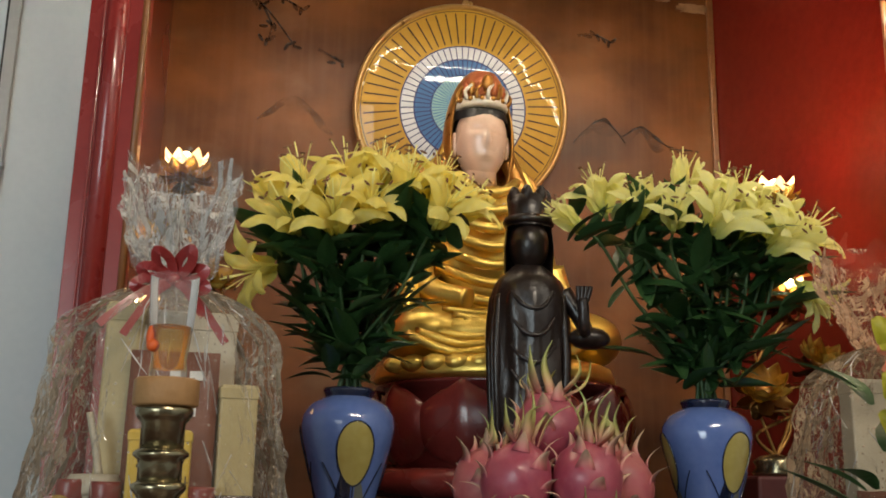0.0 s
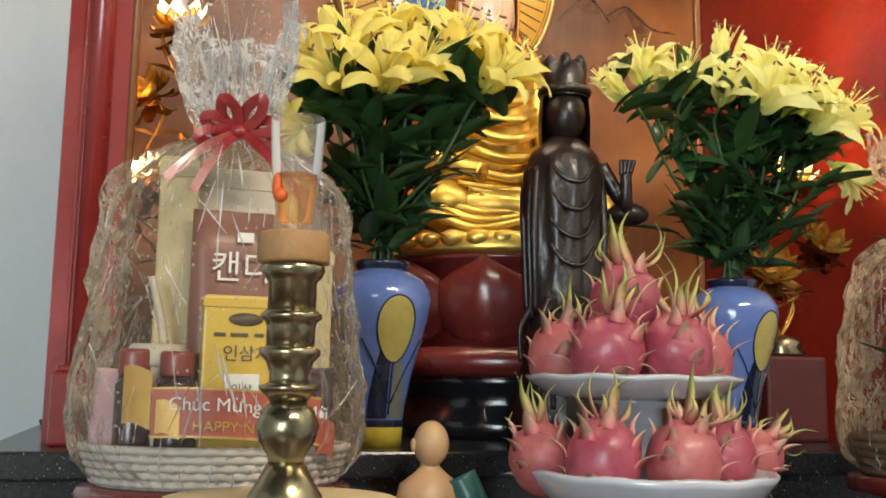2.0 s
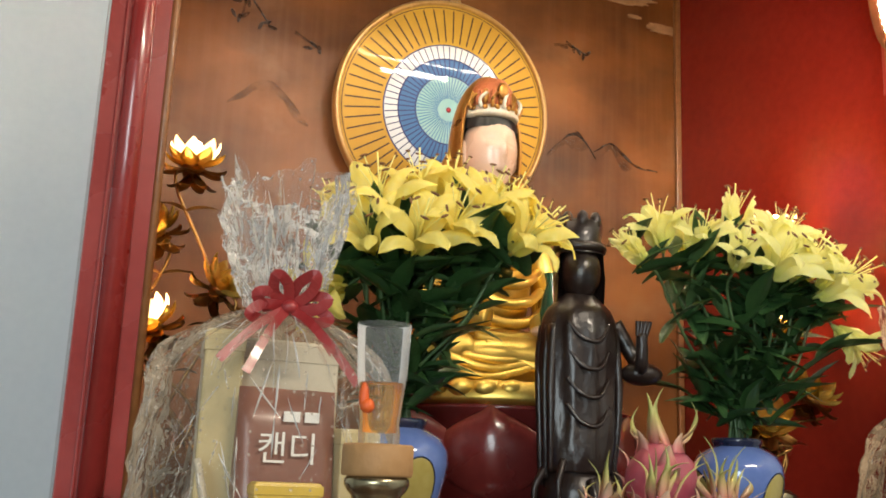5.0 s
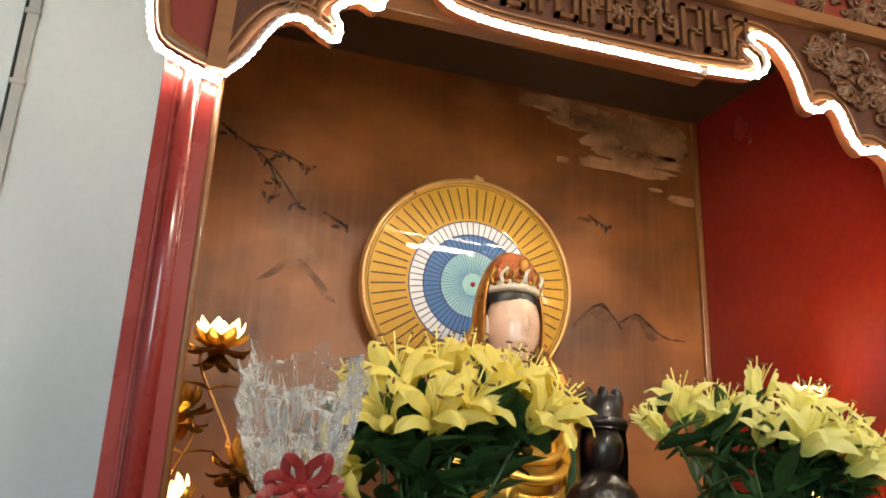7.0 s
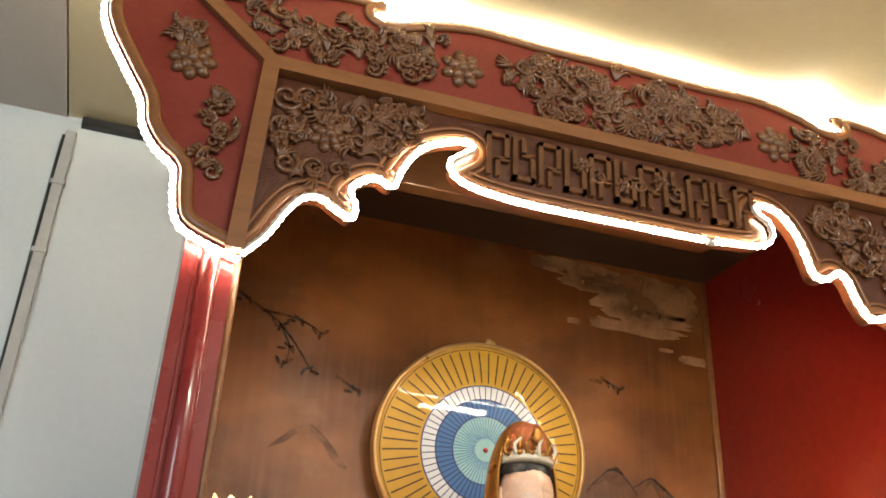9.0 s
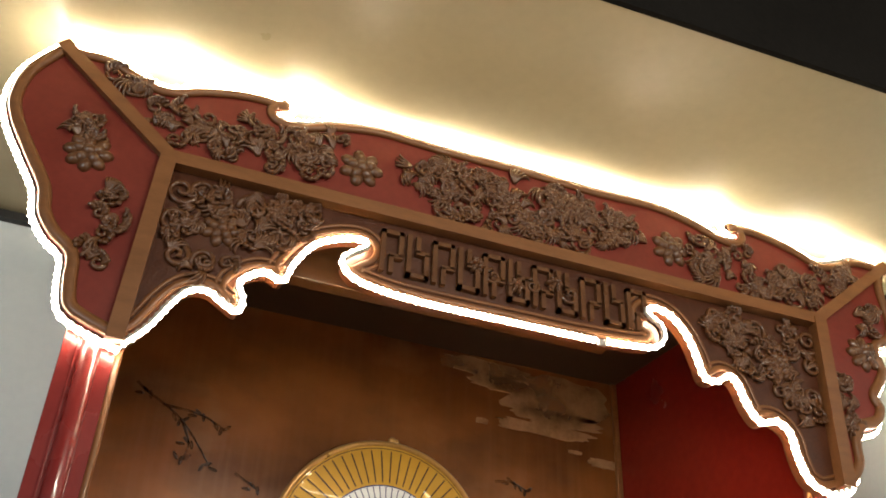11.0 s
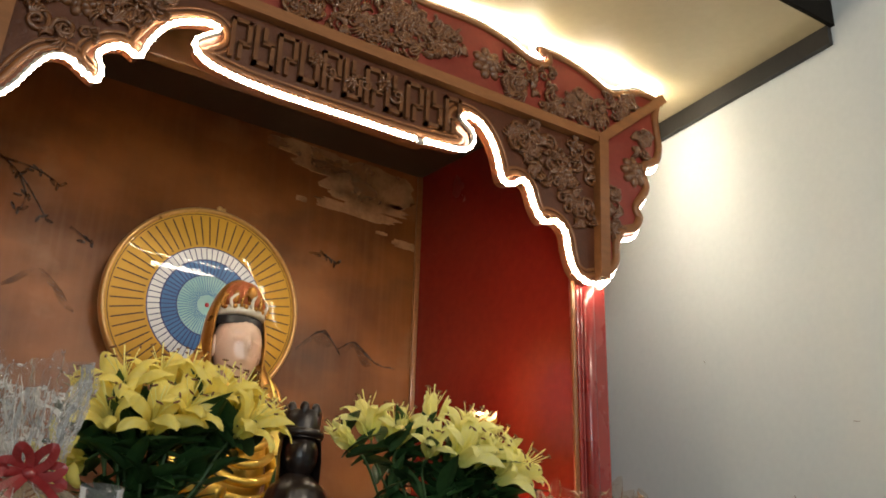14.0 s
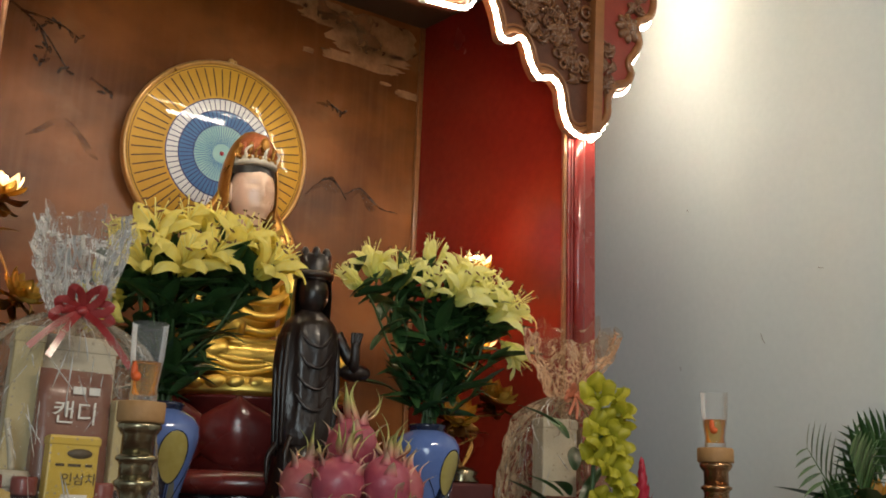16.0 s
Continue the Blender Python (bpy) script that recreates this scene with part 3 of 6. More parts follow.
# ---- halo plate on the mural ----
GLOSS = dict(rough=0.55, coat=0.45, bump=0.0, fine=40, Coat_Roughness=0.012)
M_H_GOLD = surface("halo_gold", (0.46, 0.24, 0.012), (0.60, 0.34, 0.03), **GLOSS)
M_H_WHITE = surface("halo_white", (0.62, 0.64, 0.66), (0.74, 0.75, 0.77), **GLOSS)
M_H_BLUE = surface("halo_blue", (0.035, 0.12, 0.30), (0.06, 0.18, 0.40), **GLOSS)
M_H_TEAL = surface("halo_teal", (0.16, 0.40, 0.42), (0.42, 0.60, 0.56), **GLOSS)
M_H_LINE = surface("halo_line", (0.03, 0.014, 0.006), (0.06, 0.03, 0.012), **GLOSS)
M_H_NAVY = surface("halo_navy_line", (0.012, 0.02, 0.10), (0.03, 0.04, 0.16), **GLOSS)
M_GILT = surface("gilt_rim", (0.40, 0.20, 0.05), (0.62, 0.38, 0.14), 0.28, 0.5, bump=0.05, coat=0.4)
M_RED_DOT = surface("red_dot", (0.4, 0.02, 0.03), (0.5, 0.03, 0.05), **GLOSS)
HR = 0.258


def dome(r):
    return 0.012 + 0.030 * (1 - (r / HR) ** 2)


halo = thing("halo_plate", "round glossy halo plate with gold, white and blue rays", "halo")
halo.matrix_basis = pose(0.354, 2.436, 2.397, 8) @ Matrix.Scale(0.985, 4)  # leans forward from its hook
FACE = pose(0, 0, 0, 90)


def halo_band(name, r0, r1, mat, lift=0.0):
    prof = [(r0 + (r1 - r0) * k / 5, dome(r0 + (r1 - r0) * k / 5) + lift) for k in range(6)]
    part(name, lathe(prof[::-1], 96, close=False), mat, halo, m=FACE)


def halo_ray(r0, r1, w, mat, count, turn0=0.0, lift=0.0008):
    bm = bmesh.new()
    rows = []
    for k in range(5):
        r = r0 + (r1 - r0) * k / 4
        rows.append([bm.verts.new((s * w / 2, r, dome(r) + lift)) for s in (1, -1)])
    for a, b in zip(rows, rows[1:]):
        bm.faces.new((a[0], b[0], b[1], a[1]))
    me = mesh_of("ray", bm, mat)
    for k in range(count):
        ob = new("ray", me)
        ob.parent = halo
        ob.matrix_basis = FACE @ pose(0, 0, 0, 0, 0, turn0 + 360 * k / count)


part("backing", lathe([(HR, 0.0), (HR, 0.014), (0.0, 0.014)], 96), M_DARKWOOD, halo, m=FACE)
part("rim", lathe([(HR - 0.012, 0.010), (HR - 0.010, 0.022), (HR - 0.003, 0.024), (HR + 0.002, 0.016), (HR + 0.002, 0.0)], 96, False), M_GILT, halo, m=FACE)
part("hanger", merge(ball(0.009, 0.006, 0.009, (0, 0, 0)), ball(0.005, 0.004, 0.008, (0.012, 0, -0.002))), M_GILT, halo, m=pose(0, -0.012, HR + 0.006))
halo_band("gold_ring", 0.150, 0.252, M_H_GOLD)
halo_band("white_ring", 0.118, 0.150, M_H_WHITE)
halo_band("blue_ring", 0.078, 0.118, M_H_BLUE)
halo_band("teal_centre", 0.003, 0.078, M_H_TEAL)
for r, mat in ((0.1505, M_H_NAVY), (0.1175, M_H_NAVY), (0.078, M_H_NAVY)):
    halo_band("outline", r - 0.0016, r + 0.0016, mat, 0.0005)
halo_band("outline", 0.2405, 0.2425, M_H_LINE, 0.0005)
halo_ray(0.158, 0.236, 0.0034, M_H_LINE, 60)
halo_ray(0.080, 0.148, 0.0024, M_H_NAVY, 60, 3)
halo_ray(0.026, 0.078, 0.0018, M_H_BLUE, 60, 3)
part("centre_dot", lathe([(0.006, dome(0) + 0.001), (0.0, dome(0) + 0.002)], 16), M_RED_DOT, halo, m=FACE)

# painted details on the mural: pale cloud bars, hills and a thin branch
M_CLOUD = surface("pale_cloud_lacquer", (0.30, 0.150, 0.068), (0.46, 0.265, 0.135), 0.35, scale=14, spread=0.2, coat=0.3)
M_INK = surface("dark_ink_lacquer", (0.035, 0.016, 0.008), (0.10, 0.042, 0.015), 0.5, scale=12)


def thin_coat(mat, low, high, scale):
    """Lets the ground show through a worn layer of paint."""
    nt = mat.node_tree
    bsdf, out = nt.nodes["Principled BSDF"], nt.nodes["Material Output"]
    co, n = nt.nodes.new("ShaderNodeTexCoord"), nt.nodes.new("ShaderNodeTexNoise")
    n.inputs["Scale"].default_value, n.inputs["Detail"].default_value = scale, 7
    nt.links.new(co.outputs["Object"], n.inputs["Vector"])
    r = ramp(nt, [(low, (0, 0, 0)), (high, (1, 1, 1))])
    nt.links.new(n.outputs["Fac"], r.inputs[0])
    tr, mix = nt.nodes.new("ShaderNodeBsdfTransparent"), nt.nodes.new("ShaderNodeMixShader")
    nt.links.new(r.outputs[0], mix.inputs[0])
    nt.links.new(tr.outputs[0], mix.inputs[1])
    nt.links.new(bsdf.outputs[0], mix.inputs[2])
    nt.links.new(mix.outputs[0], out.inputs[0])


thin_coat(M_CLOUD, 0.20, 0.62, 12)
thin_coat(M_INK, 0.38, 0.90, 22)
M_INK_LINE = surface("black_brown_ink_line", (0.022, 0.010, 0.005), (0.06, 0.024, 0.010), 0.5, scale=16)
thin_coat(M_INK_LINE, 0.26, 0.60, 26)


def paint_patch(x0, x1, z0, z1, mat, seed, rough=0.35, lift=0.003):
    """A ragged thin layer of lacquer with a worn outline."""
    n = 34
    pts = []
    for k in range(n):
        a = 2 * math.pi * k / n
        f = 1 + rough * noise.noise(Vector((2.2 * math.cos(a), 2.2 * math.sin(a), seed)))
        f += 0.5 * rough * noise.noise(Vector((7 * math.cos(a), 7 * math.sin(a), seed + 9)))
        ca, sa = math.cos(a), math.sin(a)
        pts.append(((x0 + x1) / 2 + (x1 - x0) / 2 * f * math.copysign(abs(ca) ** 0.7, ca), (z0 + z1) / 2 + (z1 - z0) / 2 * f * math.copysign(abs(sa) ** 0.8, sa)))
    return slab(pts, BACK - lift, BACK + 0.001)


mural = bpy.data.objects["mural"]
for x0, x1, z0, z1, seed in ((0.66, 0.985, 2.845, 2.965, 1), (0.50, 0.74, 2.93, 2.975, 11), (0.66, 0.93, 2.79, 2.825, 2), (0.58, 0.80, 2.895, 2.935, 8), (0.70, 0.96, 2.825, 2.865, 13), (0.86, 0.90, 2.755, 2.765, 3), (0.92, 1.0, 2.73, 2.755, 4), (0.60, 0.635, 2.79, 2.806, 5)):
    part("cloud", paint_patch(x0, x1, z0, z1, M_CLOUD, seed), M_CLOUD, mural)


def ridge(points, depth, seed):
    """A brushed mountain ridge: a dark line that feathers out below."""
    pts = []
    line = [(p.x, p.y) for p in curve_through([(x, z, 0) for x, z in points], 8)]
    for k, (x, z) in enumerate(line):
        pts.append((x, z + 0.004 * noise.noise(Vector((x * 60, seed, 0)))))
    low_edge = [(x, z - depth * (0.35 + 0.65 * abs(noise.noise(Vector((x * 16, seed, 3)))) * 2) * math.sin(math.pi * (0.06 + 0.88 * k / (len(line) - 1)))) for k, (x, z) in enumerate(line)]
    return slab(pts + low_edge[::-1], BACK - 0.003, BACK + 0.001)


for seed, points in enumerate(([(0.64, 2.357), (0.673, 2.394), (0.715, 2.425), (0.745, 2.402), (0.772, 2.365)], [(0.763, 2.380), (0.811, 2.410), (0.845, 2.392), (0.888, 2.362), (0.945, 2.357)], [(-0.12, 2.36), (-0.05, 2.42), (0.0, 2.40), (0.058, 2.335)])):
    part("hill", ridge(points, 0.050, seed), M_INK, mural)
    if seed < 2:
        part("hill_line", ridge(points, 0.010, seed), M_INK_LINE, mural)
for line in ([(-0.24, 2.725), (-0.212, 2.705), (-0.124, 2.65), (-0.044, 2.552)], [(-0.173, 2.680), (-0.085, 2.672), (-0.028, 2.646)], [(0.015, 2.545), (0.064, 2.520)], [(-0.124, 2.65), (-0.10, 2.60), (-0.105, 2.56)], [(0.655, 2.640), (0.70, 2.645), (0.74, 2.63)]):
    bm = tube([p for p in curve_through([(x, BACK - 0.001, z) for x, z in line], 5)], 0.0036, 6, 0.5)
    for k, (x, z) in enumerate(line[1:]):
        for q in range(3):
            merge(bm, ball(0.011, 0.002, 0.0042, seg=8, rings=6), Matrix.Translation((x - 0.018 + 0.013 * q, BACK - 0.001, z - 0.006 + 0.010 * ((q + k) % 2))) @ Matrix.Rotation(0.7 * q + k, 4, "Y"))
    part("branch", bm, M_INK_LINE, mural)

# ---- lotus pedestal and seated statue ----
M_PED = surface("maroon_lacquer", (0.10, 0.012, 0.012), (0.19, 0.028, 0.024), 0.24, scale=5, coat=0.5, bump=0.04)
M_BLACKGLAZE = surface("black_glaze", (0.006, 0.007, 0.010), (0.02, 0.022, 0.03), 0.12, coat=0.6)
ped = thing("lotus_pedestal", "maroon lacquered lotus pedestal on a black base", "pedestal", at=(0.39, 2.14, 1.411))
part("base", lathe([(0.22, 0), (0.22, 0.03), (0.205, 0.05), (0.205, 0.085), (0.235, 0.10)], 48), M_BLACKGLAZE, ped, "black glazed base")
part("foot", lathe([(0.238, 0.10), (0.262, 0.105), (0.272, 0.125), (0.262, 0.148), (0.235, 0.152)], 48), M_PED, ped)
part("drum", lathe([(0.225, 0.152), (0.225, 0.290), (0.24, 0.298), (0.24, 0.3045), (0.0, 0.3045)], 48), M_PED, ped)
bm = ball(1, 1, 1, seg=32, rings=18)
for v in bm.verts:
    x, y, z = v.co
    w = 1 - 0.55 * max(z, 0) ** 3 - 0.25 * max(-z, 0) ** 2
    ridge = -0.006 * math.exp(-(x / 0.16) ** 2) * (y < 0) * (1 - z * z)
    v.co = (x * 0.094 * w, y * 0.016 + ridge + 0.016 * x * x - 0.010 * (1 - z * z), z * 0.074 + 0.008 * max(z, 0) * math.exp(-(x / 0.25) ** 2))
petal_mesh = mesh_of("petal", bm, M_PED)
for k in range(10):
    ob = new("petal", petal_mesh)
    ob.parent = ped
    ob.matrix_basis = pose(0, 0, 0, 0, 0, 36 * k + 8) @ pose(0, -0.226, 0.224, 8)

M_GOLD = surface("gold_leaf", (0.76, 0.50, 0.09), (0.92, 0.68, 0.19), 0.34, 0.85, scale=20, fine=120, bump=0.12)
M_SKIN = surface("painted_flesh", (0.66, 0.43, 0.31), (0.76, 0.53, 0.40), 0.25, coat=0.4, bump=0.02)
M_BLACKHAIR = surface("black_paint", (0.008, 0.008, 0.009), (0.02, 0.02, 0.022), 0.3)
M_CROWN = surface("red_gold_crown", (0.36, 0.06, 0.02), (0.60, 0.22, 0.08), 0.4, 0.2, scale=60, fine=200, bump=0.6)
M_WHITE_GLAZE = surface("white_gilt_band", (0.60, 0.52, 0.38), (0.80, 0.76, 0.68), 0.35, 0.1, scale=80, bump=0.6)
M_VEIL = surface("bronze_orange_veil", (0.32, 0.12, 0.025), (0.62, 0.32, 0.07), 0.28, 0.7, scale=25, bump=0.3)
M_JADE = surface("green_vase_paint", (0.01, 0.06, 0.03), (0.03, 0.13, 0.07), 0.2, coat=0.5)


def fold(points, r, taper=0.6):
    return tube(curve_through(points, 6), r, 8, taper)


def seated_statue():
    bm = bmesh.new()
    G, F, H, C, W, V, J = range(7)

    def add(b, mat):
        merge(bm, b, None, mat)

    add(merge(None, lathe([(0.225, 0.0), (0.232, 0.012), (0.224, 0.034), (0.21, 0.040), (0.0, 0.042)], 40), Matrix.Translation((0.03, 0, 0))), G)
    add(ball(0.235, 0.150, 0.060, (0.035, -0.01, 0.090), 32, 16), G)
    for s in (-1, 1):
        add(ball(0.088, 0.10, 0.058, (s * 0.150 + 0.030, -0.045, 0.092), 20, 12), G)
        add(fold([(s * 0.095, 0.0, 0.345), (s * 0.122, -0.01, 0.26), (s * 0.118, -0.06, 0.18), (s * 0.05, -0.12, 0.150)], 0.034, 0.6), G)
        add(fold([(s * 0.135, -0.04, 0.23), (s * 0.155, -0.06, 0.15), (s * 0.17, -0.08, 0.07)], 0.028, 0.7), G)
        add(fold([(s * 0.062, 0.025, 0.47), (s * 0.088, 0.015, 0.41), (s * 0.110, 0.01, 0.34), (s * 0.122, 0.005, 0.24), (s * 0.130, 0.01, 0.14)], 0.017, 1.1), V)
    add(ball(0.098, 0.085, 0.170, (0, 0.02, 0.25), 24, 16), G)
    add(ball(0.110, 0.072, 0.060, (0, 0.02, 0.355), 24, 12), G)
    # robe folds across the chest and the lap
    for k in range(7):
        z = 0.385 - 0.036 * k
        w = 0.062 + 0.006 * k
        add(fold([(-w, -0.045, z + 0.020), (-w * 0.5, -0.075 - 0.002 * k, z - 0.008), (0, -0.085 - 0.002 * k, z - 0.018), (w * 0.5, -0.075 - 0.002 * k, z - 0.008), (w, -0.045, z + 0.020)], 0.0105, 0.9), G)
    for k in range(6):
        x = -0.17 + 0.018 * k
        add(fold([(x, -0.145 + 0.010 * k, 0.075 + 0.008 * k), (x + 0.09, -0.165 + 0.008 * k, 0.045 + 0.016 * k), (x + 0.20, -0.150 + 0.006 * k, 0.075 + 0.012 * k)], 0.010, 0.6), G)
        add(fold([(-x, -0.140 + 0.010 * k, 0.075 + 0.008 * k), (-x - 0.08, -0.163 + 0.008 * k, 0.050 + 0.014 * k), (-x - 0.18, -0.150 + 0.006 * k, 0.080 + 0.010 * k)], 0.010, 0.6), G)
    for k in range(11):
        a = math.radians(-150 + 12 * k)
        add(ball(0.026, 0.016, 0.016, (0.205 * math.cos(a), 0.205 * math.sin(a), 0.026), 10, 6), G)
    # neck, head, hair, crown and veil
    add(lathe([(0.034, 0.39), (0.031, 0.44), (0.036, 0.47)], 20), F)
    head = ball(0.0535, 0.057, 0.086, seg=56, rings=44)
    for v in head.verts:
        x, y, z = v.co
        if z < 0:
            v.co.x *= 1 - 0.16 * (z / 0.076) ** 2
        if y < 0:
            v.co.y -= 0.012 * math.exp(-(x / 0.0065) ** 2 - ((z + 0.010) / 0.020) ** 2)
            v.co.y += 0.006 * math.exp(-((abs(x) - 0.021) / 0.012) ** 2 - ((z - 0.010) / 0.007) ** 2)
            v.co.y -= 0.004 * math.exp(-((abs(x) - 0.021) / 0.011) ** 2 - ((z + 0.001) / 0.005) ** 2)
            v.co.y -= 0.005 * math.exp(-(x / 0.013) ** 2 - ((z + 0.043) / 0.006) ** 2)
            v.co.y += 0.003 * math.exp(-(x / 0.016) ** 2 - ((z + 0.054) / 0.005) ** 2)
    merge(bm, head, Matrix.Translation((0, 0.0, 0.497)), F)
    for s in (-1, 1):
        add(ball(0.008, 0.012, 0.026, (s * 0.054, 0.006, 0.49), 10, 8), F)
    cap = ball(0.058, 0.060, 0.060, (0, 0.010, 0.535), 24, 14)
    bmesh.ops.delete(cap, geom=[v for v in cap.verts if v.co.z < 0.530 - 0.3 * max(0, v.co.y - 0.01)], context="VERTS")
    add(cap, H)
    add(lathe([(0.050, 0.556), (0.055, 0.565), (0.053, 0.578), (0.044, 0.582)], 24), W)
    add(lathe([(0.046, 0.578), (0.046, 0.60), (0.042, 0.622), (0.030, 0.640), (0.012, 0.648), (0.002, 0.649)], 24), C)
    for k in range(14):
        add(ball(0.006, 0.006, 0.006, (0.052 * math.cos(k * 0.4487), 0.052 * math.sin(k * 0.4487), 0.5735), 8, 6), V)
    for k in range(9):
        a = math.radians(-170 + 20 * k)
        add(ball(0.008, 0.007, 0.016, (0.045 * math.cos(a), 0.045 * math.sin(a), 0.598), 8, 6), C if k % 2 else V)
    veil = ball(0.074, 0.070, 0.165, (0, 0.020, 0.495), 28, 20)
    bmesh.ops.delete(veil, geom=[v for v in veil.verts if v.co.y < -0.012 - 0.05 * (v.co.z < 0.0) or v.co.z < 0.38], context="VERTS")
    ext = bmesh.ops.solidify(veil, geom=veil.faces[:], thickness=0.006)
    add(veil, V)
    for s in (-1, 1):
        for k in range(4):
            x = s * (0.088 + 0.013 * k)
            add(fold([(s * (0.060 + 0.004 * k), 0.030, 0.520 - 0.02 * k), (x * 0.98, 0.020 + 0.004 * k, 0.42), (x + s * 0.018, 0.010, 0.30), (x + s * 0.022, -0.004, 0.17), (x + s * 0.030, -0.02, 0.10)], 0.0085, 0.9), V if k % 2 else G)
    for k in range(7):
        a = math.radians(-160 + 23.3 * k)
        add(fold([(0.054 * math.cos(a), 0.054 * math.sin(a), 0.572), (0.060 * math.cos(a), 0.060 * math.sin(a), 0.588), (0.052 * math.cos(a + 0.2), 0.052 * math.sin(a + 0.2), 0.603)], 0.0045, 0.6), W if k % 2 else V)
    add(ball(0.012, 0.010, 0.018, (0, -0.050, 0.607), 12, 8), V)
    # necklace and the small green vase held in the lap
    for k in range(9):
        a = math.radians(200 + 17.5 * k)
        add(ball(0.006, 0.006, 0.006, (0.055 * math.cos(a), -0.055 + 0.012 * math.sin(a), 0.385 + 0.045 * math.sin(a)), 8, 6), W)
    add(merge(None, lathe([(0.016, 0), (0.020, 0.03), (0.016, 0.06), (0.009, 0.085), (0.013, 0.105)], 16), Matrix.Translation((0.055, -0.15, 0.135))), J)
    add(ball(0.034, 0.022, 0.012, (0.05, -0.15, 0.135), 14, 8), F)
    ob = part("seated_statue", bm, (M_GOLD, M_SKIN, M_BLACKHAIR, M_CROWN, M_WHITE_GLAZE, M_VEIL, M_JADE), m=pose(0.345, 2.13, 1.716, 0, 0, 4))
    ob.modifiers.new("soft", "WEIGHTED_NORMAL")
    return tagged(ob, "seated gilded statue with a red crown on a lotus pedestal", "statue")


seated_statue()


# ---- dark standing statue ----
M_EBONY = surface("dark_polished_wood", (0.007, 0.004, 0.0035), (0.026, 0.014, 0.011), 0.30, scale=18, fine=110, bump=0.3, coat=0.15)


def standing_statue():
    bm = bmesh.new()

    def add(b):
        merge(bm, b)

    robe = lathe([(p.x, p.y) for p in curve_through([(0.058, 0.20, 0), (0.064, 0.24, 0), (0.062, 0.32, 0), (0.066, 0.40, 0), (0.058, 0.44, 0), (0.040, 0.46, 0), (0.022, 0.475, 0)], 6)], 56)
    for v in robe.verts:
        a = math.atan2(v.co.y, v.co.x)
        f = 1 + (0.025 * math.sin(13 * a + 9 * v.co.z) + 0.12 * noise.noise(Vector((5 * math.cos(a), 5 * math.sin(a), v.co.z * 16)))) * min(1, (0.47 - v.co.z) / 0.1)
        v.co.x *= 0.95 * f
        v.co.y *= 0.78 * f
    add(robe)
    for k in range(4):
        z = 0.405 - 0.042 * k
        add(fold([(-0.034, -0.040, z + 0.018 + 0.004 * (k % 2)), (-0.016, -0.050, z - 0.004), (0.004, -0.0535, z - 0.011), (0.020, -0.049, z - 0.004), (0.034, -0.040, z + 0.018)], 0.0040, 0.8))
    for s in (-1, 1):
        for k in range(3):
            add(fold([(s * (0.050 + 0.003 * k), -0.022 + 0.014 * k, 0.42), (s * (0.055 + 0.004 * k), -0.028 + 0.016 * k, 0.34 + 0.01 * k), (s * (0.054 + 0.003 * k), -0.028 + 0.014 * k, 0.27 - 0.015 * k), (s * (0.050 + 0.003 * k), -0.02 + 0.012 * k, 0.20 - 0.01 * k)], 0.0075, 0.6))
    add(fold([(0.055, -0.01, 0.43), (0.085, -0.02, 0.375), (0.080, -0.055, 0.36), (0.076, -0.065, 0.41)], 0.014, 0.6))
    for k in range(4):
        add(fold([(0.070 + 0.004 * k, -0.065, 0.405), (0.068 + 0.007 * k, -0.068, 0.428)], 0.0042, 0.8))
    add(ball(0.034, 0.026, 0.018, (0.092, -0.03, 0.352), 12, 8))
    add(lathe([(0.020, 0.462), (0.018, 0.49)], 16))
    add(ball(0.033, 0.036, 0.046, (0, -0.002, 0.508), 20, 14))
    hood = lathe([(0.040, 0.455), (0.041, 0.50), (0.038, 0.535), (0.036, 0.545), (0.034, 0.56), (0.036, 0.585), (0.030, 0.59)], 24)
    bmesh.ops.delete(hood, geom=[v for v in hood.verts if v.co.y < -0.018 and v.co.z < 0.53], context="VERTS")
    add(hood)
    for k in range(7):
        a = 2 * math.pi * k / 7
        add(ball(0.010, 0.010, 0.016, (0.028 * math.cos(a), 0.028 * math.sin(a), 0.588), 8, 6))
    add(lathe([(0.040, 0.538), (0.043, 0.545), (0.040, 0.552)], 24))
    # rough rock foot
    rng2 = random.Random(3)
    rock = lathe([(0.078, 0.0), (0.076, 0.05), (0.064, 0.12), (0.060, 0.17), (0.050, 0.21)], 28)
    for v in rock.verts:
        f = 1 + 0.35 * noise.noise(v.co * 26)
        v.co.x *= f
        v.co.y *= f * 0.8
    add(rock)
    for k in range(14):
        a, z = rng2.uniform(0, 6.3), rng2.uniform(0.10, 0.20)
        add(fold([(0.055 * math.cos(a), 0.045 * math.sin(a), z + 0.03), (0.072 * math.cos(a), 0.06 * math.sin(a), z), (0.070 * math.cos(a), 0.06 * math.sin(a), z - 0.05)], 0.007, 0.4))
    ob = part("standing_statue", bm, M_EBONY, m=pose(0.362, 1.79, 1.411, 0, 0, -6))
    return tagged(ob, "dark carved wooden standing statue on a rock foot", "statue")


standing_statue()


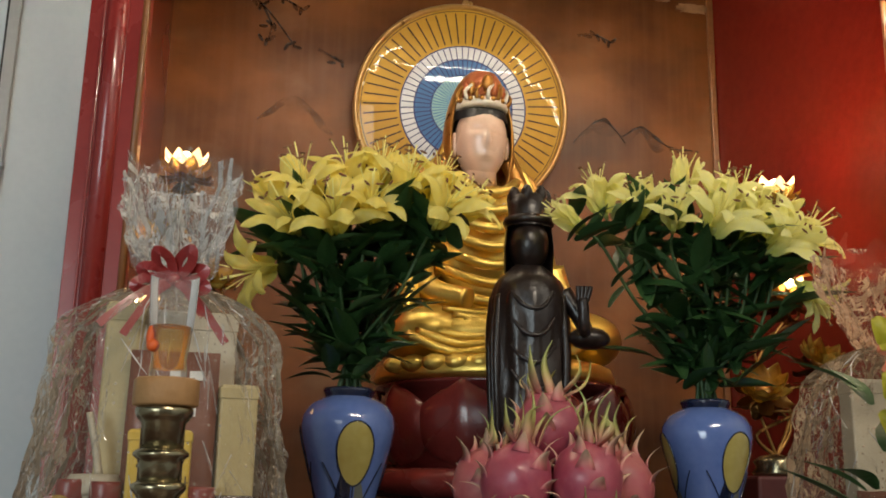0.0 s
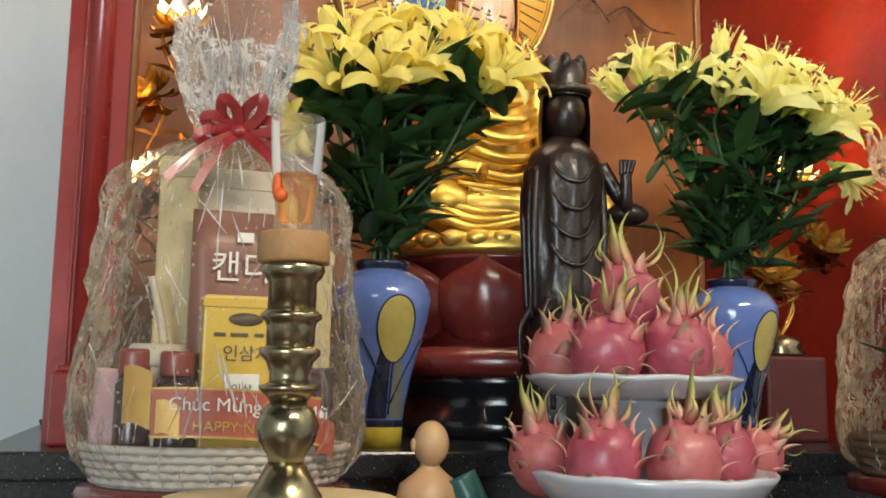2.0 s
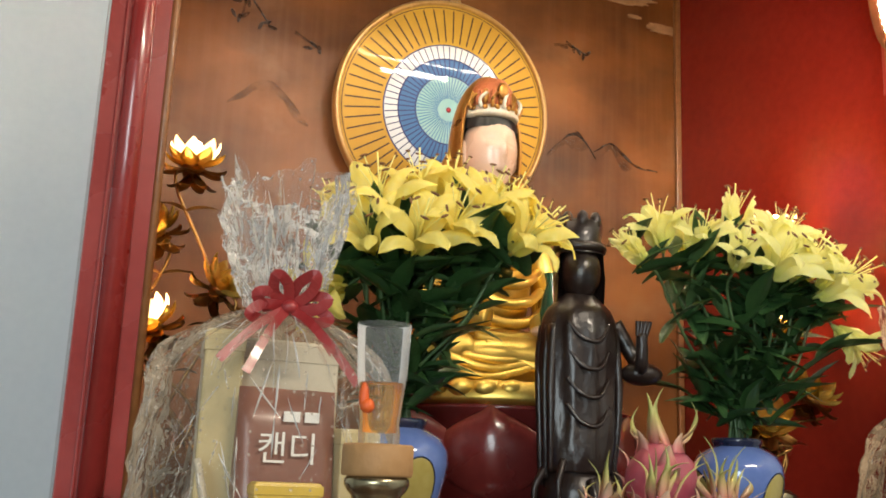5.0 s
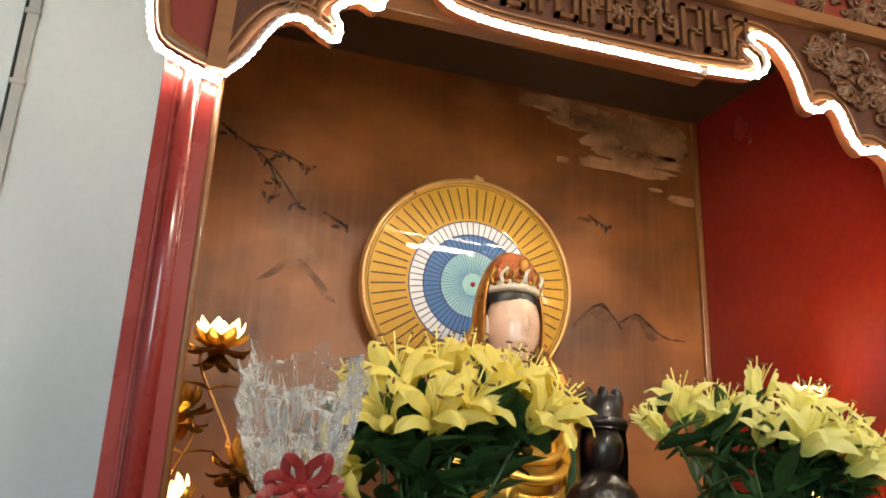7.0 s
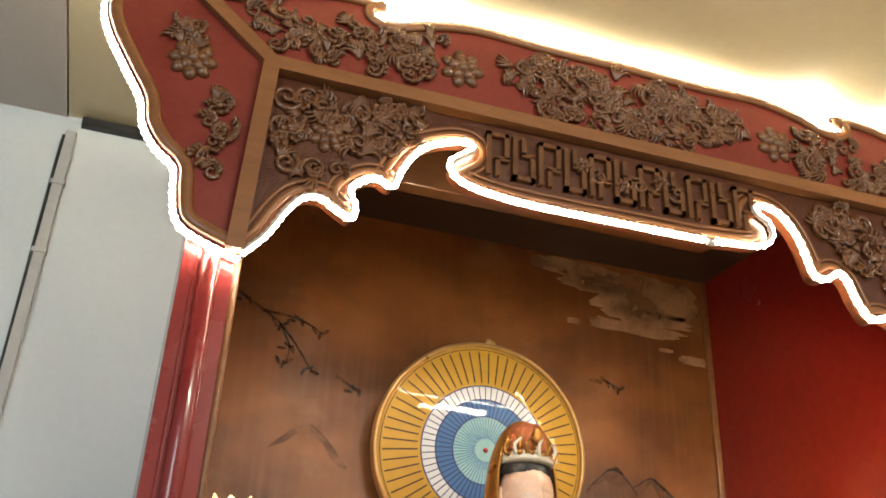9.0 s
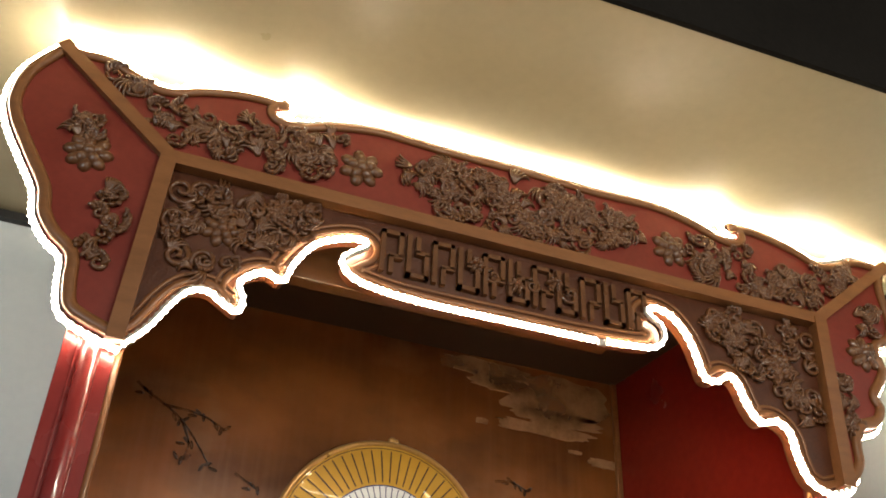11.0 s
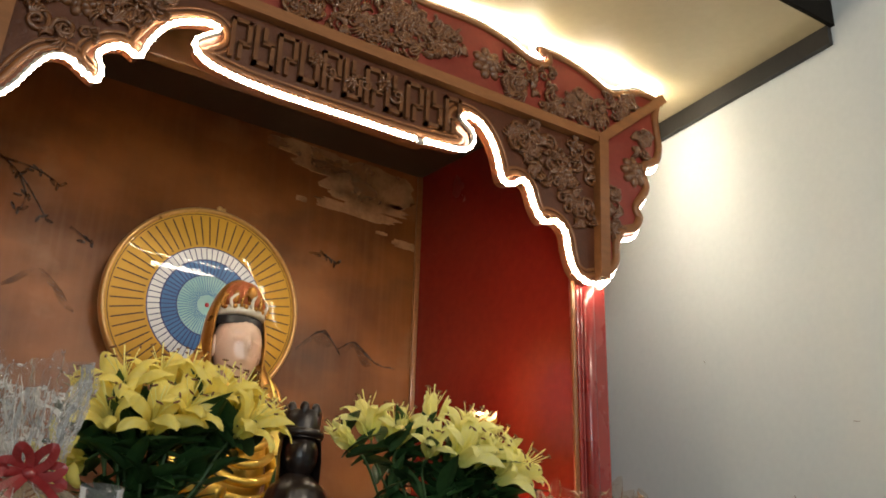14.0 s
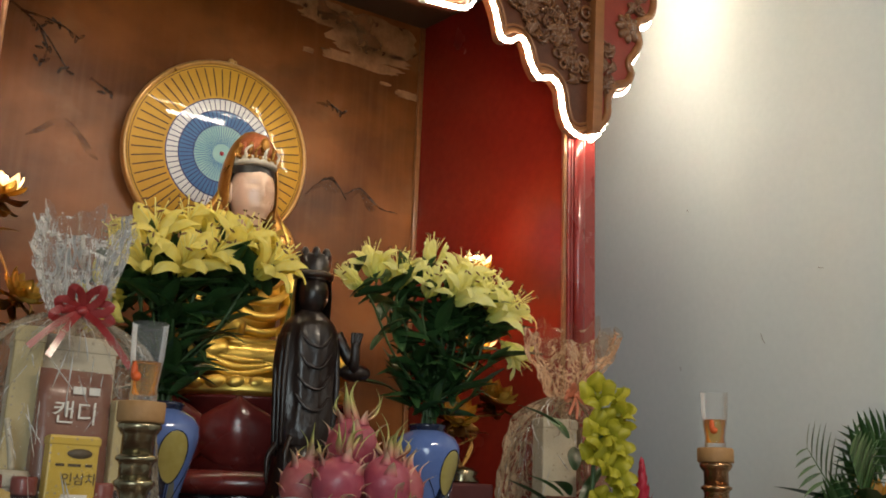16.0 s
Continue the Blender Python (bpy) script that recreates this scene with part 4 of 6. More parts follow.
# ---- blue vases ----
M_VBLUE = surface("blue_vase_glaze", (0.085, 0.15, 0.42), (0.16, 0.24, 0.55), 0.12, scale=16, coat=0.8, bump=0.02)
M_VDARK = surface("dark_blue_glaze", (0.006, 0.010, 0.03), (0.02, 0.03, 0.07), 0.12, coat=0.8, bump=0.02)
M_VGOLD = surface("ochre_glaze", (0.36, 0.29, 0.07), (0.50, 0.42, 0.14), 0.15, scale=40, coat=0.8, bump=0.05)
M_VGREY = surface("olive_grey_glaze", (0.13, 0.14, 0.12), (0.20, 0.21, 0.18), 0.15, scale=30, coat=0.7, bump=0.05)
M_VYELLOW = surface("yellow_foot_glaze", (0.50, 0.38, 0.03), (0.62, 0.48, 0.06), 0.2, coat=0.5)
VASE = [(0.034, 0.0), (0.035, 0.028), (0.034, 0.030), (0.037, 0.055), (0.046, 0.100), (0.058, 0.145), (0.068, 0.180), (0.0725, 0.205), (0.071, 0.222), (0.062, 0.238), (0.046, 0.248), (0.037, 0.252)]


def vase_radius(z):
    for (r0, z0), (r1, z1) in zip(VASE, VASE[1:]):
        if z0 <= z <= z1 and z1 > z0:
            return r0 + (r1 - r0) * (z - z0) / (z1 - z0)
    return VASE[-1][0]


def on_vase(a, z, lift=0.0012):
    r = vase_radius(z) + lift
    return Vector((r * math.sin(a), -r * math.cos(a), z))


def vase_patch(inside, a0, a1, z0, z1, na=14, nz=18, lift=0.001):
    """A glaze area on the vase's skin: inside(u, v) picks its width along the height."""
    bm = bmesh.new()
    rows = []
    for k in range(nz + 1):
        z = z0 + (z1 - z0) * k / nz
        lo, hi = inside(k / nz)
        rows.append([bm.verts.new(on_vase(a0 + (a1 - a0) * (lo + (hi - lo) * j / na), z, lift)) for j in range(na + 1)])
    for p, q in zip(rows, rows[1:]):
        for j in range(na):
            bm.faces.new((p[j], p[j + 1], q[j + 1], q[j]))
    return smooth(bm)


def make_vase(at, turn, label):
    vase = thing("vase", label, "vase", "pair of blue vases", at=at, turn=turn)
    part("body", lathe(VASE[2:], 48, False), M_VBLUE, vase)
    part("foot", lathe(VASE[:3], 40), M_VYELLOW, vase, "yellow glazed foot")
    part("foot_line", lathe([(0.0355, 0.028), (0.0362, 0.033), (0.0358, 0.038)], 40, False), M_VDARK, vase)
    part("lip", lathe([(0.037, 0.250), (0.038, 0.256), (0.0405, 0.260), (0.040, 0.265), (0.034, 0.266), (0.032, 0.250)], 40, False), M_VDARK, vase, "dark blue glazed lip")
    for base in (0.0, 2.1, 4.2):
        def ell(f):
            w = math.sqrt(max(0, 1 - (2 * f - 1) ** 2))
            return 0.5 - 0.5 * w, 0.5 + 0.5 * w
        part("oval_motif", vase_patch(ell, base - 0.43, base + 0.43, 0.118, 0.212), M_VGOLD, vase)
        ring = [on_vase(base + 0.43 * math.cos(t), 0.165 + 0.047 * math.sin(t)) for t in [2 * math.pi * k / 40 for k in range(41)]]
        part("oval_outline", tube(ring, 0.0012, 6), M_VDARK, vase)
        part("stem_line", tube([on_vase(base, 0.118 - 0.008 * k) for k in range(10)], 0.0011, 6), M_VDARK, vase)
        for s in (-1, 1):
            part("slant_line", tube([on_vase(base + s * (0.06 + 0.085 * k), 0.062 + 0.010 * k) for k in range(10)], 0.0011, 6), M_VDARK, vase)
        part("leaf_motif", vase_patch(lambda f: (0.0, max(0.04, 1 - 0.9 * f)), base + 0.06, base + 0.80, 0.040, 0.140, lift=0.0008), M_VGREY, vase)
        part("dark_leaf_motif", vase_patch(lambda f: (min(0.96, 0.9 * f), 1.0), base - 0.90, base - 0.06, 0.040, 0.170, lift=0.0008), M_VDARK, vase)
    return vase


make_vase((0.079, 1.80, 1.411), 8, "blue glazed vase with ochre ovals, holding warm yellow lilies")
make_vase((0.660, 1.80, 1.411), 22, "blue glazed vase with ochre ovals, holding pale yellow lilies")


# ---- lilies ----
def petal_paint(name, deep, pale):
    """Petal skin: greenish at the throat, paler to the tip, letting light through."""
    m = surface(name, deep, pale, 0.42, scale=30, fine=140, bump=0.12)
    nt = m.node_tree
    bsdf, out = nt.nodes["Principled BSDF"], nt.nodes["Material Output"]
    was = bsdf.inputs["Base Color"].links[0].from_socket
    co, sep, mr = nt.nodes.new("ShaderNodeTexCoord"), nt.nodes.new("ShaderNodeSeparateXYZ"), nt.nodes.new("ShaderNodeMapRange")
    nt.links.new(co.outputs["Object"], sep.inputs[0])
    nt.links.new(sep.outputs[2], mr.inputs[0])
    mr.inputs[1].default_value, mr.inputs[2].default_value = 0.008, 0.035
    mr.inputs[3].default_value, mr.inputs[4].default_value = 0.5, 0.0
    mix = nt.nodes.new("ShaderNodeMix")
    mix.data_type = "RGBA"
    nt.links.new(mr.outputs[0], mix.inputs[0])
    nt.links.new(was, mix.inputs[6])
    mix.inputs[7].default_value = (deep[0] * 0.62, deep[1] * 0.75, deep[2] * 0.5, 1)
    nt.links.new(mix.outputs[2], bsdf.inputs["Base Color"])
    tl, blend = nt.nodes.new("ShaderNodeBsdfTranslucent"), nt.nodes.new("ShaderNodeMixShader")
    nt.links.new(mix.outputs[2], tl.inputs[0])
    blend.inputs[0].default_value = 0.44
    nt.links.new(bsdf.outputs[0], blend.inputs[1])
    nt.links.new(tl.outputs[0], blend.inputs[2])
    nt.links.new(blend.outputs[0], out.inputs[0])
    return m


M_LILY_WARM = petal_paint("warm_yellow_petal", (0.97, 0.79, 0.11), (0.98, 0.90, 0.38))
M_LILY_PALE = petal_paint("pale_yellow_petal", (0.96, 0.89, 0.24), (0.98, 0.96, 0.54))
M_LEAF = surface("dark_green_leaf", (0.014, 0.045, 0.014), (0.045, 0.11, 0.030), 0.33, scale=25, fine=150, bump=0.2, coat=0.15)
M_LEAF_PALE = surface("green_leaf_underside", (0.05, 0.11, 0.035), (0.09, 0.17, 0.06), 0.4, scale=25, fine=150, bump=0.2)
M_STEM = surface("green_stem", (0.04, 0.09, 0.03), (0.09, 0.16, 0.06), 0.45)
M_ANTHER = surface("brown_anther", (0.09, 0.035, 0.012), (0.24, 0.10, 0.03), 0.7)


def petal_bm(length, width, curl, flare, seed=0.0):
    """One lily petal along +z that opens and rolls back to a pointed tip, with a midrib groove and a wavy edge."""
    bm = bmesh.new()
    nu, nv = 13, 4
    rows = []
    ang, p = flare * 0.2, Vector((0.006, 0, 0))
    for k in range(nu + 1):
        f = k / nu
        w = width * max(1.72 * (f + 0.07) ** 0.62 * (1.0 - f) ** 0.60, 0.02)
        side = Vector((0, 1, 0))
        out = Vector((math.cos(ang), 0, -math.sin(ang)))
        row = []
        for j in range(-nv, nv + 1):
            u = j / nv
            lift = -0.20 * w * (u * u) + 0.05 * w * math.cos(u * math.pi) + 0.0035 * math.sin(11 * f + 3 * u + seed) * abs(u)
            row.append(bm.verts.new(p + side * (u * w / 2 + 0.006 * math.sin(2.4 * f + seed) * f) - out * lift))
        rows.append(row)
        step = length / nu
        p = p + step * Vector((math.sin(ang), 0, math.cos(ang)))
        ang = flare * (0.2 + 0.8 * min(1, 1.5 * f)) + curl * f ** 2.6
    for a, b in zip(rows, rows[1:]):
        for j in range(2 * nv):
            bm.faces.new((a[j], a[j + 1], b[j + 1], b[j]))
    return smooth(bm)


def stamen_bm(rng):
    bm = bmesh.new()
    for k in range(6):
        a = 2 * math.pi * k / 6 + 0.3
        d = Vector((math.cos(a), math.sin(a), 0))
        tip = d * rng.uniform(0.016, 0.028) + Vector((0, 0, rng.uniform(0.076, 0.094)))
        merge(bm, tube(curve_through([(0, 0, 0.005), d * 0.007 + Vector((0, 0, 0.05)), tip], 3), 0.0009, 5), None, 0)
        merge(bm, ball(0.0070, 0.0019, 0.0019, seg=8, rings=6), Matrix.Translation(tip) @ Matrix.Rotation(a + 1.5, 4, "Z"), 1)
    merge(bm, tube([(0, 0, 0.005), (0.004, 0.001, 0.098)], 0.0013, 6), None, 0)
    return bm


petal_meshes = {}
for key, mat in (("warm", M_LILY_WARM), ("pale", M_LILY_PALE)):
    petal_meshes[key] = [mesh_of("petal", petal_bm(0.108, 0.047, 1.7, 0.92, 0), mat), mesh_of("petal", petal_bm(0.106, 0.034, 1.9, 1.0, 2), mat),
                         mesh_of("petal", petal_bm(0.100, 0.042, 1.5, 0.62, 4), mat), mesh_of("petal", petal_bm(0.098, 0.032, 1.7, 0.70, 6), mat),
                         mesh_of("petal", petal_bm(0.082, 0.030, 0.2, 0.20, 1), mat), mesh_of("petal", petal_bm(0.080, 0.026, 0.3, 0.22, 3), mat)]
throat_meshes = {k: mesh_of("blossom", lathe([(0.003, -0.012), (0.006, -0.002), (0.0085, 0.010), (0.0065, 0.014)], 12), m) for k, m in (("warm", M_LILY_WARM), ("pale", M_LILY_PALE))}
stamen_mesh = mesh_of("pistil", stamen_bm(random.Random(2)), M_LILY_PALE, M_ANTHER)


def leaf_bm(length, width, droop):
    bm = bmesh.new()
    rows = []
    for k in range(8):
        f = k / 7
        w = width * math.sin(math.pi * (0.06 + 0.94 * f) ** 0.85) * (1 - 0.15 * f)
        y, z = length * f, -droop * f * f
        rows.append([bm.verts.new((s * w / 2, y, z + 0.18 * w * abs(s))) for s in (-1, -0.5, 0, 0.5, 1)])
    for a, b in zip(rows, rows[1:]):
        for j in range(4):
            bm.faces.new((a[j], a[j + 1], b[j + 1], b[j]))
    return smooth(bm)


leaf_meshes = [mesh_of("leaf", leaf_bm(0.100, 0.032, 0.020), M_LEAF), mesh_of("leaf", leaf_bm(0.085, 0.028, 0.034), M_LEAF),
               mesh_of("leaf", leaf_bm(0.112, 0.037, 0.012), M_LEAF), mesh_of("leaf", leaf_bm(0.085, 0.020, 0.015), M_LEAF_PALE)]


def aim(at, way, spin=0.0):
    q = Vector(way).to_track_quat("Z", "Y")
    return Matrix.Translation(at) @ q.to_matrix().to_4x4() @ Matrix.Rotation(spin, 4, "Z")


def lily_bouquet(label, mouth, heads, tone, seed, leaf_count, spread, inner):
    rng = random.Random(seed)
    bq = thing("lily_bouquet", label, "flowers", "lily bouquets", at=mouth)
    base = Vector(mouth)
    stems = []
    for n, (head, way) in enumerate(heads):
        h = Vector(head) - base - Vector((0, 0, 0.024))
        w = Vector((way[0] * 0.9, way[1] * 0.75, way[2] + (0.35 if way[2] > -0.2 else 0.0))).normalized()
        foot = Vector((rng.uniform(-0.020, 0.020), rng.uniform(-0.018, 0.018), -0.10))
        line = curve_through([foot, foot * 0.6 + Vector((0, 0, 0.10)), h * 0.55 + Vector((0, 0, 0.01)), h - w * 0.045, h - w * 0.010], 6)
        stems.append(line)
        part("stem", tube(line, 0.0032, 6, 0.7), M_STEM, bq)
        blossom = new("blossom", throat_meshes[tone])
        blossom.parent = bq
        blossom.matrix_basis = aim(h, w, rng.uniform(0, 6.3)) @ Matrix.Scale(rng.uniform(0.80, 1.02), 4)
        turn = rng.random()
        stage = 4 if turn < 0.08 else (2 if turn < 0.36 else 0)
        for k in range(6):
            pt = new("petal", petal_meshes[tone][(k % 2) + stage])
            pt.parent = blossom
            pt.matrix_basis = Matrix.Rotation(k * math.pi / 3, 4, "Z") @ Matrix.Rotation(rng.uniform(-0.20, 0.20), 4, "Y") @ Matrix.Rotation(rng.uniform(-0.25, 0.25), 4, "Z")
        st = new("pistil", stamen_mesh)
        st.parent = blossom
    for k in range(leaf_count):
        line = rng.choice(stems)
        f = rng.uniform(0.25, 0.90)
        p = line[int(f * (len(line) - 1))] + Vector((rng.uniform(-1, 1) * spread * 0.5, rng.uniform(-0.7, 0.7) * spread * 0.5, rng.uniform(-0.02, 0.02)))
        a = rng.uniform(0, 2 * math.pi)
        out = Vector((math.cos(a), math.sin(a) * 0.8 - 0.25, 0))
        reach = base.x + p.x + 0.09 * out.x
        if (reach - inner) * (base.x - inner) < 0:
            out.x = -out.x
        lf = new("leaf", leaf_meshes[min(3, int(rng.random() * 3.3))])
        lf.parent = bq
        m = (out + Vector((0, 0, rng.uniform(0.1, 1.2)))).normalized().to_track_quat("Y", "Z").to_matrix().to_4x4()
        lf.matrix_basis = Matrix.Translation(p) @ m @ Matrix.Rotation(rng.uniform(-0.6, 0.6), 4, "Y") @ Matrix.Scale(rng.uniform(0.7, 1.15), 4)
    return bq


WARM = [((-0.045, 1.70, 1.865), (-0.75, -0.4, -0.25)), ((-0.040, 1.71, 1.945), (-0.6, -0.5, 0.45)), ((0.000, 1.68, 1.955), (-0.35, -0.7, 0.55)), ((0.040, 1.655, 1.915), (-0.05, -0.85, 0.05)),
        ((0.060, 1.70, 1.985), (-0.15, -0.55, 0.75)), ((0.110, 1.72, 2.005), (0.05, -0.6, 0.7)), ((0.140, 1.67, 1.965), (0.15, -0.8, 0.4)), ((0.190, 1.71, 1.985), (0.35, -0.5, 0.65)),
        ((0.218, 1.69, 1.950), (0.55, -0.55, 0.25)), ((0.190, 1.66, 1.935), (0.3, -0.8, 0.1)), ((0.150, 1.78, 1.985), (0.2, 0.3, 0.9)), ((0.088, 1.66, 1.935), (0.05, -0.9, 0.15)), ((-0.015, 1.665, 1.915), (-0.4, -0.8, 0.1)), ((0.222, 1.73, 1.955), (0.5, -0.2, 0.5)), ((0.010, 1.77, 1.955), (-0.4, 0.2, 0.8))]
PALE = [((0.425, 1.70, 1.950), (-0.75, -0.35, 0.0)), ((0.470, 1.72, 1.985), (-0.45, -0.35, 0.7)), ((0.515, 1.69, 1.970), (-0.15, -0.75, 0.45)), ((0.560, 1.66, 1.950), (-0.2, -0.85, 0.15)),
        ((0.600, 1.72, 2.010), (0.0, -0.3, 0.95)), ((0.620, 1.655, 1.945), (0.1, -0.9, 0.2)), ((0.690, 1.72, 1.990), (0.3, -0.35, 0.85)), ((0.680, 1.67, 1.950), (0.3, -0.85, 0.25)),
        ((0.760, 1.69, 1.935), (0.65, -0.6, 0.25)), ((0.785, 1.70, 1.880), (0.55, -0.5, -0.6)), ((0.560, 1.78, 1.990), (-0.1, 0.3, 0.9)), ((0.645, 1.68, 1.985), (0.1, -0.7, 0.6)), ((0.720, 1.665, 1.925), (0.4, -0.85, 0.0)), ((0.745, 1.73, 1.965), (0.6, -0.2, 0.6)), ((0.725, 1.77, 1.975), (0.5, 0.3, 0.7))]
lily_bouquet("warm yellow lilies with dark green leaves in a blue vase", (0.079, 1.80, 1.665), WARM, "warm", 11, 290, 0.08, 0.235)
lily_bouquet("pale yellow lilies with dark green leaves in a blue vase", (0.660, 1.80, 1.665), PALE, "pale", 12, 298, 0.10, 0.465)

# ---- dragon fruit on porcelain dishes ----
M_DF = surface("dragon_fruit_skin", (0.25, 0.022, 0.060), (0.43, 0.105, 0.13), 0.40, scale=22, fine=120, bump=0.15, coat=0.2, Subsurface_Weight=0.1, Subsurface_Scale=0.01)
M_DF2 = surface("dragon_fruit_skin_orange", (0.32, 0.045, 0.075), (0.47, 0.17, 0.14), 0.46, scale=24, fine=120, bump=0.15, coat=0.15)


def scale_paint(name, top, stops):
    m, nt, bsdf = nodes_of(name)
    co = nt.nodes.new("ShaderNodeTexCoord")
    sep = nt.nodes.new("ShaderNodeSeparateXYZ")
    nt.links.new(co.outputs["Object"], sep.inputs[0])
    mr = nt.nodes.new("ShaderNodeMapRange")
    mr.inputs[2].default_value = top
    nt.links.new(sep.outputs[2], mr.inputs[0])
    r = ramp(nt, stops)
    nt.links.new(mr.outputs[0], r.inputs[0])
    nt.links.new(r.outputs[0], bsdf.inputs["Base Color"])
    bsdf.inputs["Roughness"].default_value = 0.5
    return m


M_SCALE = scale_paint("dragon_fruit_crown", 0.055, [(0.0, (0.42, 0.11, 0.12)), (0.3, (0.52, 0.30, 0.18)), (0.7, (0.44, 0.42, 0.13)), (1.0, (0.34, 0.36, 0.12))])
M_SCALE_SHORT = scale_paint("dragon_fruit_scale", 0.026, [(0.0, (0.42, 0.08, 0.11)), (0.35, (0.56, 0.24, 0.20)), (0.7, (0.64, 0.44, 0.30)), (1.0, (0.56, 0.46, 0.26))])


def fin_bm(length, width, bend, sway=0.0):
    """A fleshy pointed scale that curls; long ones sway sideways."""
    bm = bmesh.new()
    rows = []
    for k in range(10):
        f = k / 9
        w = width * (1 - f) ** 0.75 * (0.75 + 0.5 * math.sin(math.pi * min(1, f * 1.4)) * (sway != 0)) + 0.0008
        t = 0.0015 * (1 - f) + 0.0004
        z, y = length * f * (1 - 0.3 * abs(bend) * f), -bend * length * (f * f if not sway else 0.55 * math.sin(2.7 * f))
        x = sway * length * math.sin(3.6 * f) * f
        rows.append([bm.verts.new((x + sx * w / 2, y + sy * t + 0.12 * w * (1 - abs(sx)), z)) for sx, sy in ((-1, 0), (0, 1), (1, 0), (0, -1))])
    for a, b in zip(rows, rows[1:]):
        for j in range(4):
            bm.faces.new((a[j], a[(j + 1) % 4], b[(j + 1) % 4], b[j]))
    return smooth(bm)


fin_short = [mesh_of("scale", fin_bm(l, 0.031, b), M_SCALE_SHORT) for l, b in ((0.026, 0.6), (0.034, 0.9))]
fin_long = [mesh_of("crown_leaf", fin_bm(l, 0.014, b, w), M_SCALE) for l, b, w in ((0.074, 0.5, 0.14), (0.066, -0.4, -0.18), (0.056, 0.8, 0.2), (0.084, -0.3, -0.12))]


def dragon_fruit(label, at, size, tilt, spin, mat, seed):
    rng = random.Random(seed)
    df = thing("dragon_fruit", label, "fruit", "dragon fruits on the dishes", at=at)
    df.matrix_basis = pose(*at, tilt[0], tilt[1], spin)
    body = ball(1, 1, 1, seg=24, rings=16)
    for v in body.verts:
        x, y, z = v.co
        f = 1 + 0.06 * noise.noise(Vector((x * 2 + seed, y * 2, z * 2)))
        v.co = (x * 0.047 * size * f, y * 0.047 * size * f, (z * 0.053 + 0.051) * size * f)
    part("body", body, mat, df)
    for row, (zf, n) in enumerate(((-0.5, 3), (-0.05, 3), (0.40, 4), (0.74, 4))):
        for k in range(n):
            a = 2 * math.pi * (k + 0.5 * row + rng.uniform(-0.15, 0.15)) / n
            r = math.sqrt(1 - zf * zf) * 0.047 * size
            sc = new("scale", rng.choice(fin_short))
            sc.parent = df
            sc.matrix_basis = Matrix.Translation((r * math.cos(a), r * math.sin(a), (zf * 0.053 + 0.051) * size)) @ Matrix.Rotation(a + math.pi / 2, 4, "Z") @ Matrix.Rotation(0.12 - 0.62 * zf, 4, "X") @ Matrix.Scale(size * rng.uniform(0.8, 1.15), 4)
    for k in range(7):
        a = 2 * math.pi * k / 7 + rng.uniform(-0.2, 0.2)
        r = rng.uniform(0.008, 0.021) * size
        cl = new("crown_leaf", rng.choice(fin_long))
        cl.parent = df
        cl.matrix_basis = Matrix.Translation((r * math.cos(a), r * math.sin(a), 0.099 * size)) @ Matrix.Rotation(a + math.pi / 2, 4, "Z") @ Matrix.Rotation(rng.uniform(-0.1, 0.7), 4, "X") @ Matrix.Scale(size * rng.uniform(0.75, 1.1), 4)
    return df


M_PORCELAIN = surface("white_blue_porcelain", (0.44, 0.47, 0.53), (0.58, 0.60, 0.65), 0.15, scale=12, coat=0.6, bump=0.02)


def footed_dish(label, at, r, h):
    dish = thing("footed_dish", label, "dish", "footed dishes", at=at)
    bm = lathe([(r * 0.45, 0), (r * 0.42, 0.012), (r * 0.26, h * 0.45), (r * 0.26, h * 0.7), (r * 0.45, h * 0.80)], 40)
    part("foot", bm, M_PORCELAIN, dish)
    bm = lathe([(r * 0.45, h * 0.78), (r * 0.8, h * 0.83), (r * 0.97, h * 0.97), (r, h), (r * 0.97, h + 0.003), (r * 0.8, h * 0.86), (0.0, h * 0.82)], 64, True)
    for v in bm.verts:
        a = math.atan2(v.co.y, v.co.x)
        rr = math.hypot(v.co.x, v.co.y) / r
        if rr > 0.7:
            v.co.z += 0.0011 * math.sin(10 * a) * (rr - 0.7) / 0.3
    part("bowl", bm, M_PORCELAIN, dish)
    return dish


footed_dish("white porcelain footed dish with a wavy rim, lower tier", (0.300, 1.40, 1.185), 0.138, 0.222)
footed_dish("white porcelain footed dish stacked above the lower fruit", (0.318, 1.475, 1.389), 0.130, 0.122)
TOPZ, LOWZ = 1.493, 1.379
for k, (x, y, z, s, tx, ty, spin, mat) in enumerate((
        (0.250, 1.425, TOPZ, 1.0, 8, 8, 20, M_DF), (0.338, 1.420, TOPZ, 1.0, 6, -8, 80, M_DF), (0.412, 1.465, TOPZ, 0.92, -4, 10, 150, M_DF2), (0.222, 1.50, TOPZ, 0.95, -8, -14, 200, M_DF2), (0.345, 1.53, TOPZ, 0.95, -8, 6, 10, M_DF), (0.312, 1.480, TOPZ + 0.058, 1.05, 0, 3, 60, M_DF),
        (0.215, 1.355, LOWZ, 1.02, 8, -4, 120, M_DF), (0.300, 1.345, LOWZ, 1.02, 10, 6, 40, M_DF2), (0.375, 1.375, LOWZ, 1.0, 4, 4, 260, M_DF), (0.420, 1.425, LOWZ + 0.015, 0.85, 0, 48, 0, M_DF2), (0.195, 1.435, LOWZ, 0.95, -6, -12, 20, M_DF2))):
    s *= 0.9 if z >= TOPZ else 0.84
    dragon_fruit("pink dragon fruit with pale green scales on a dish" if mat is M_DF else "orange pink dragon fruit with dry scales on a dish", (x, y, z), s, (tx, ty), spin, mat, k)

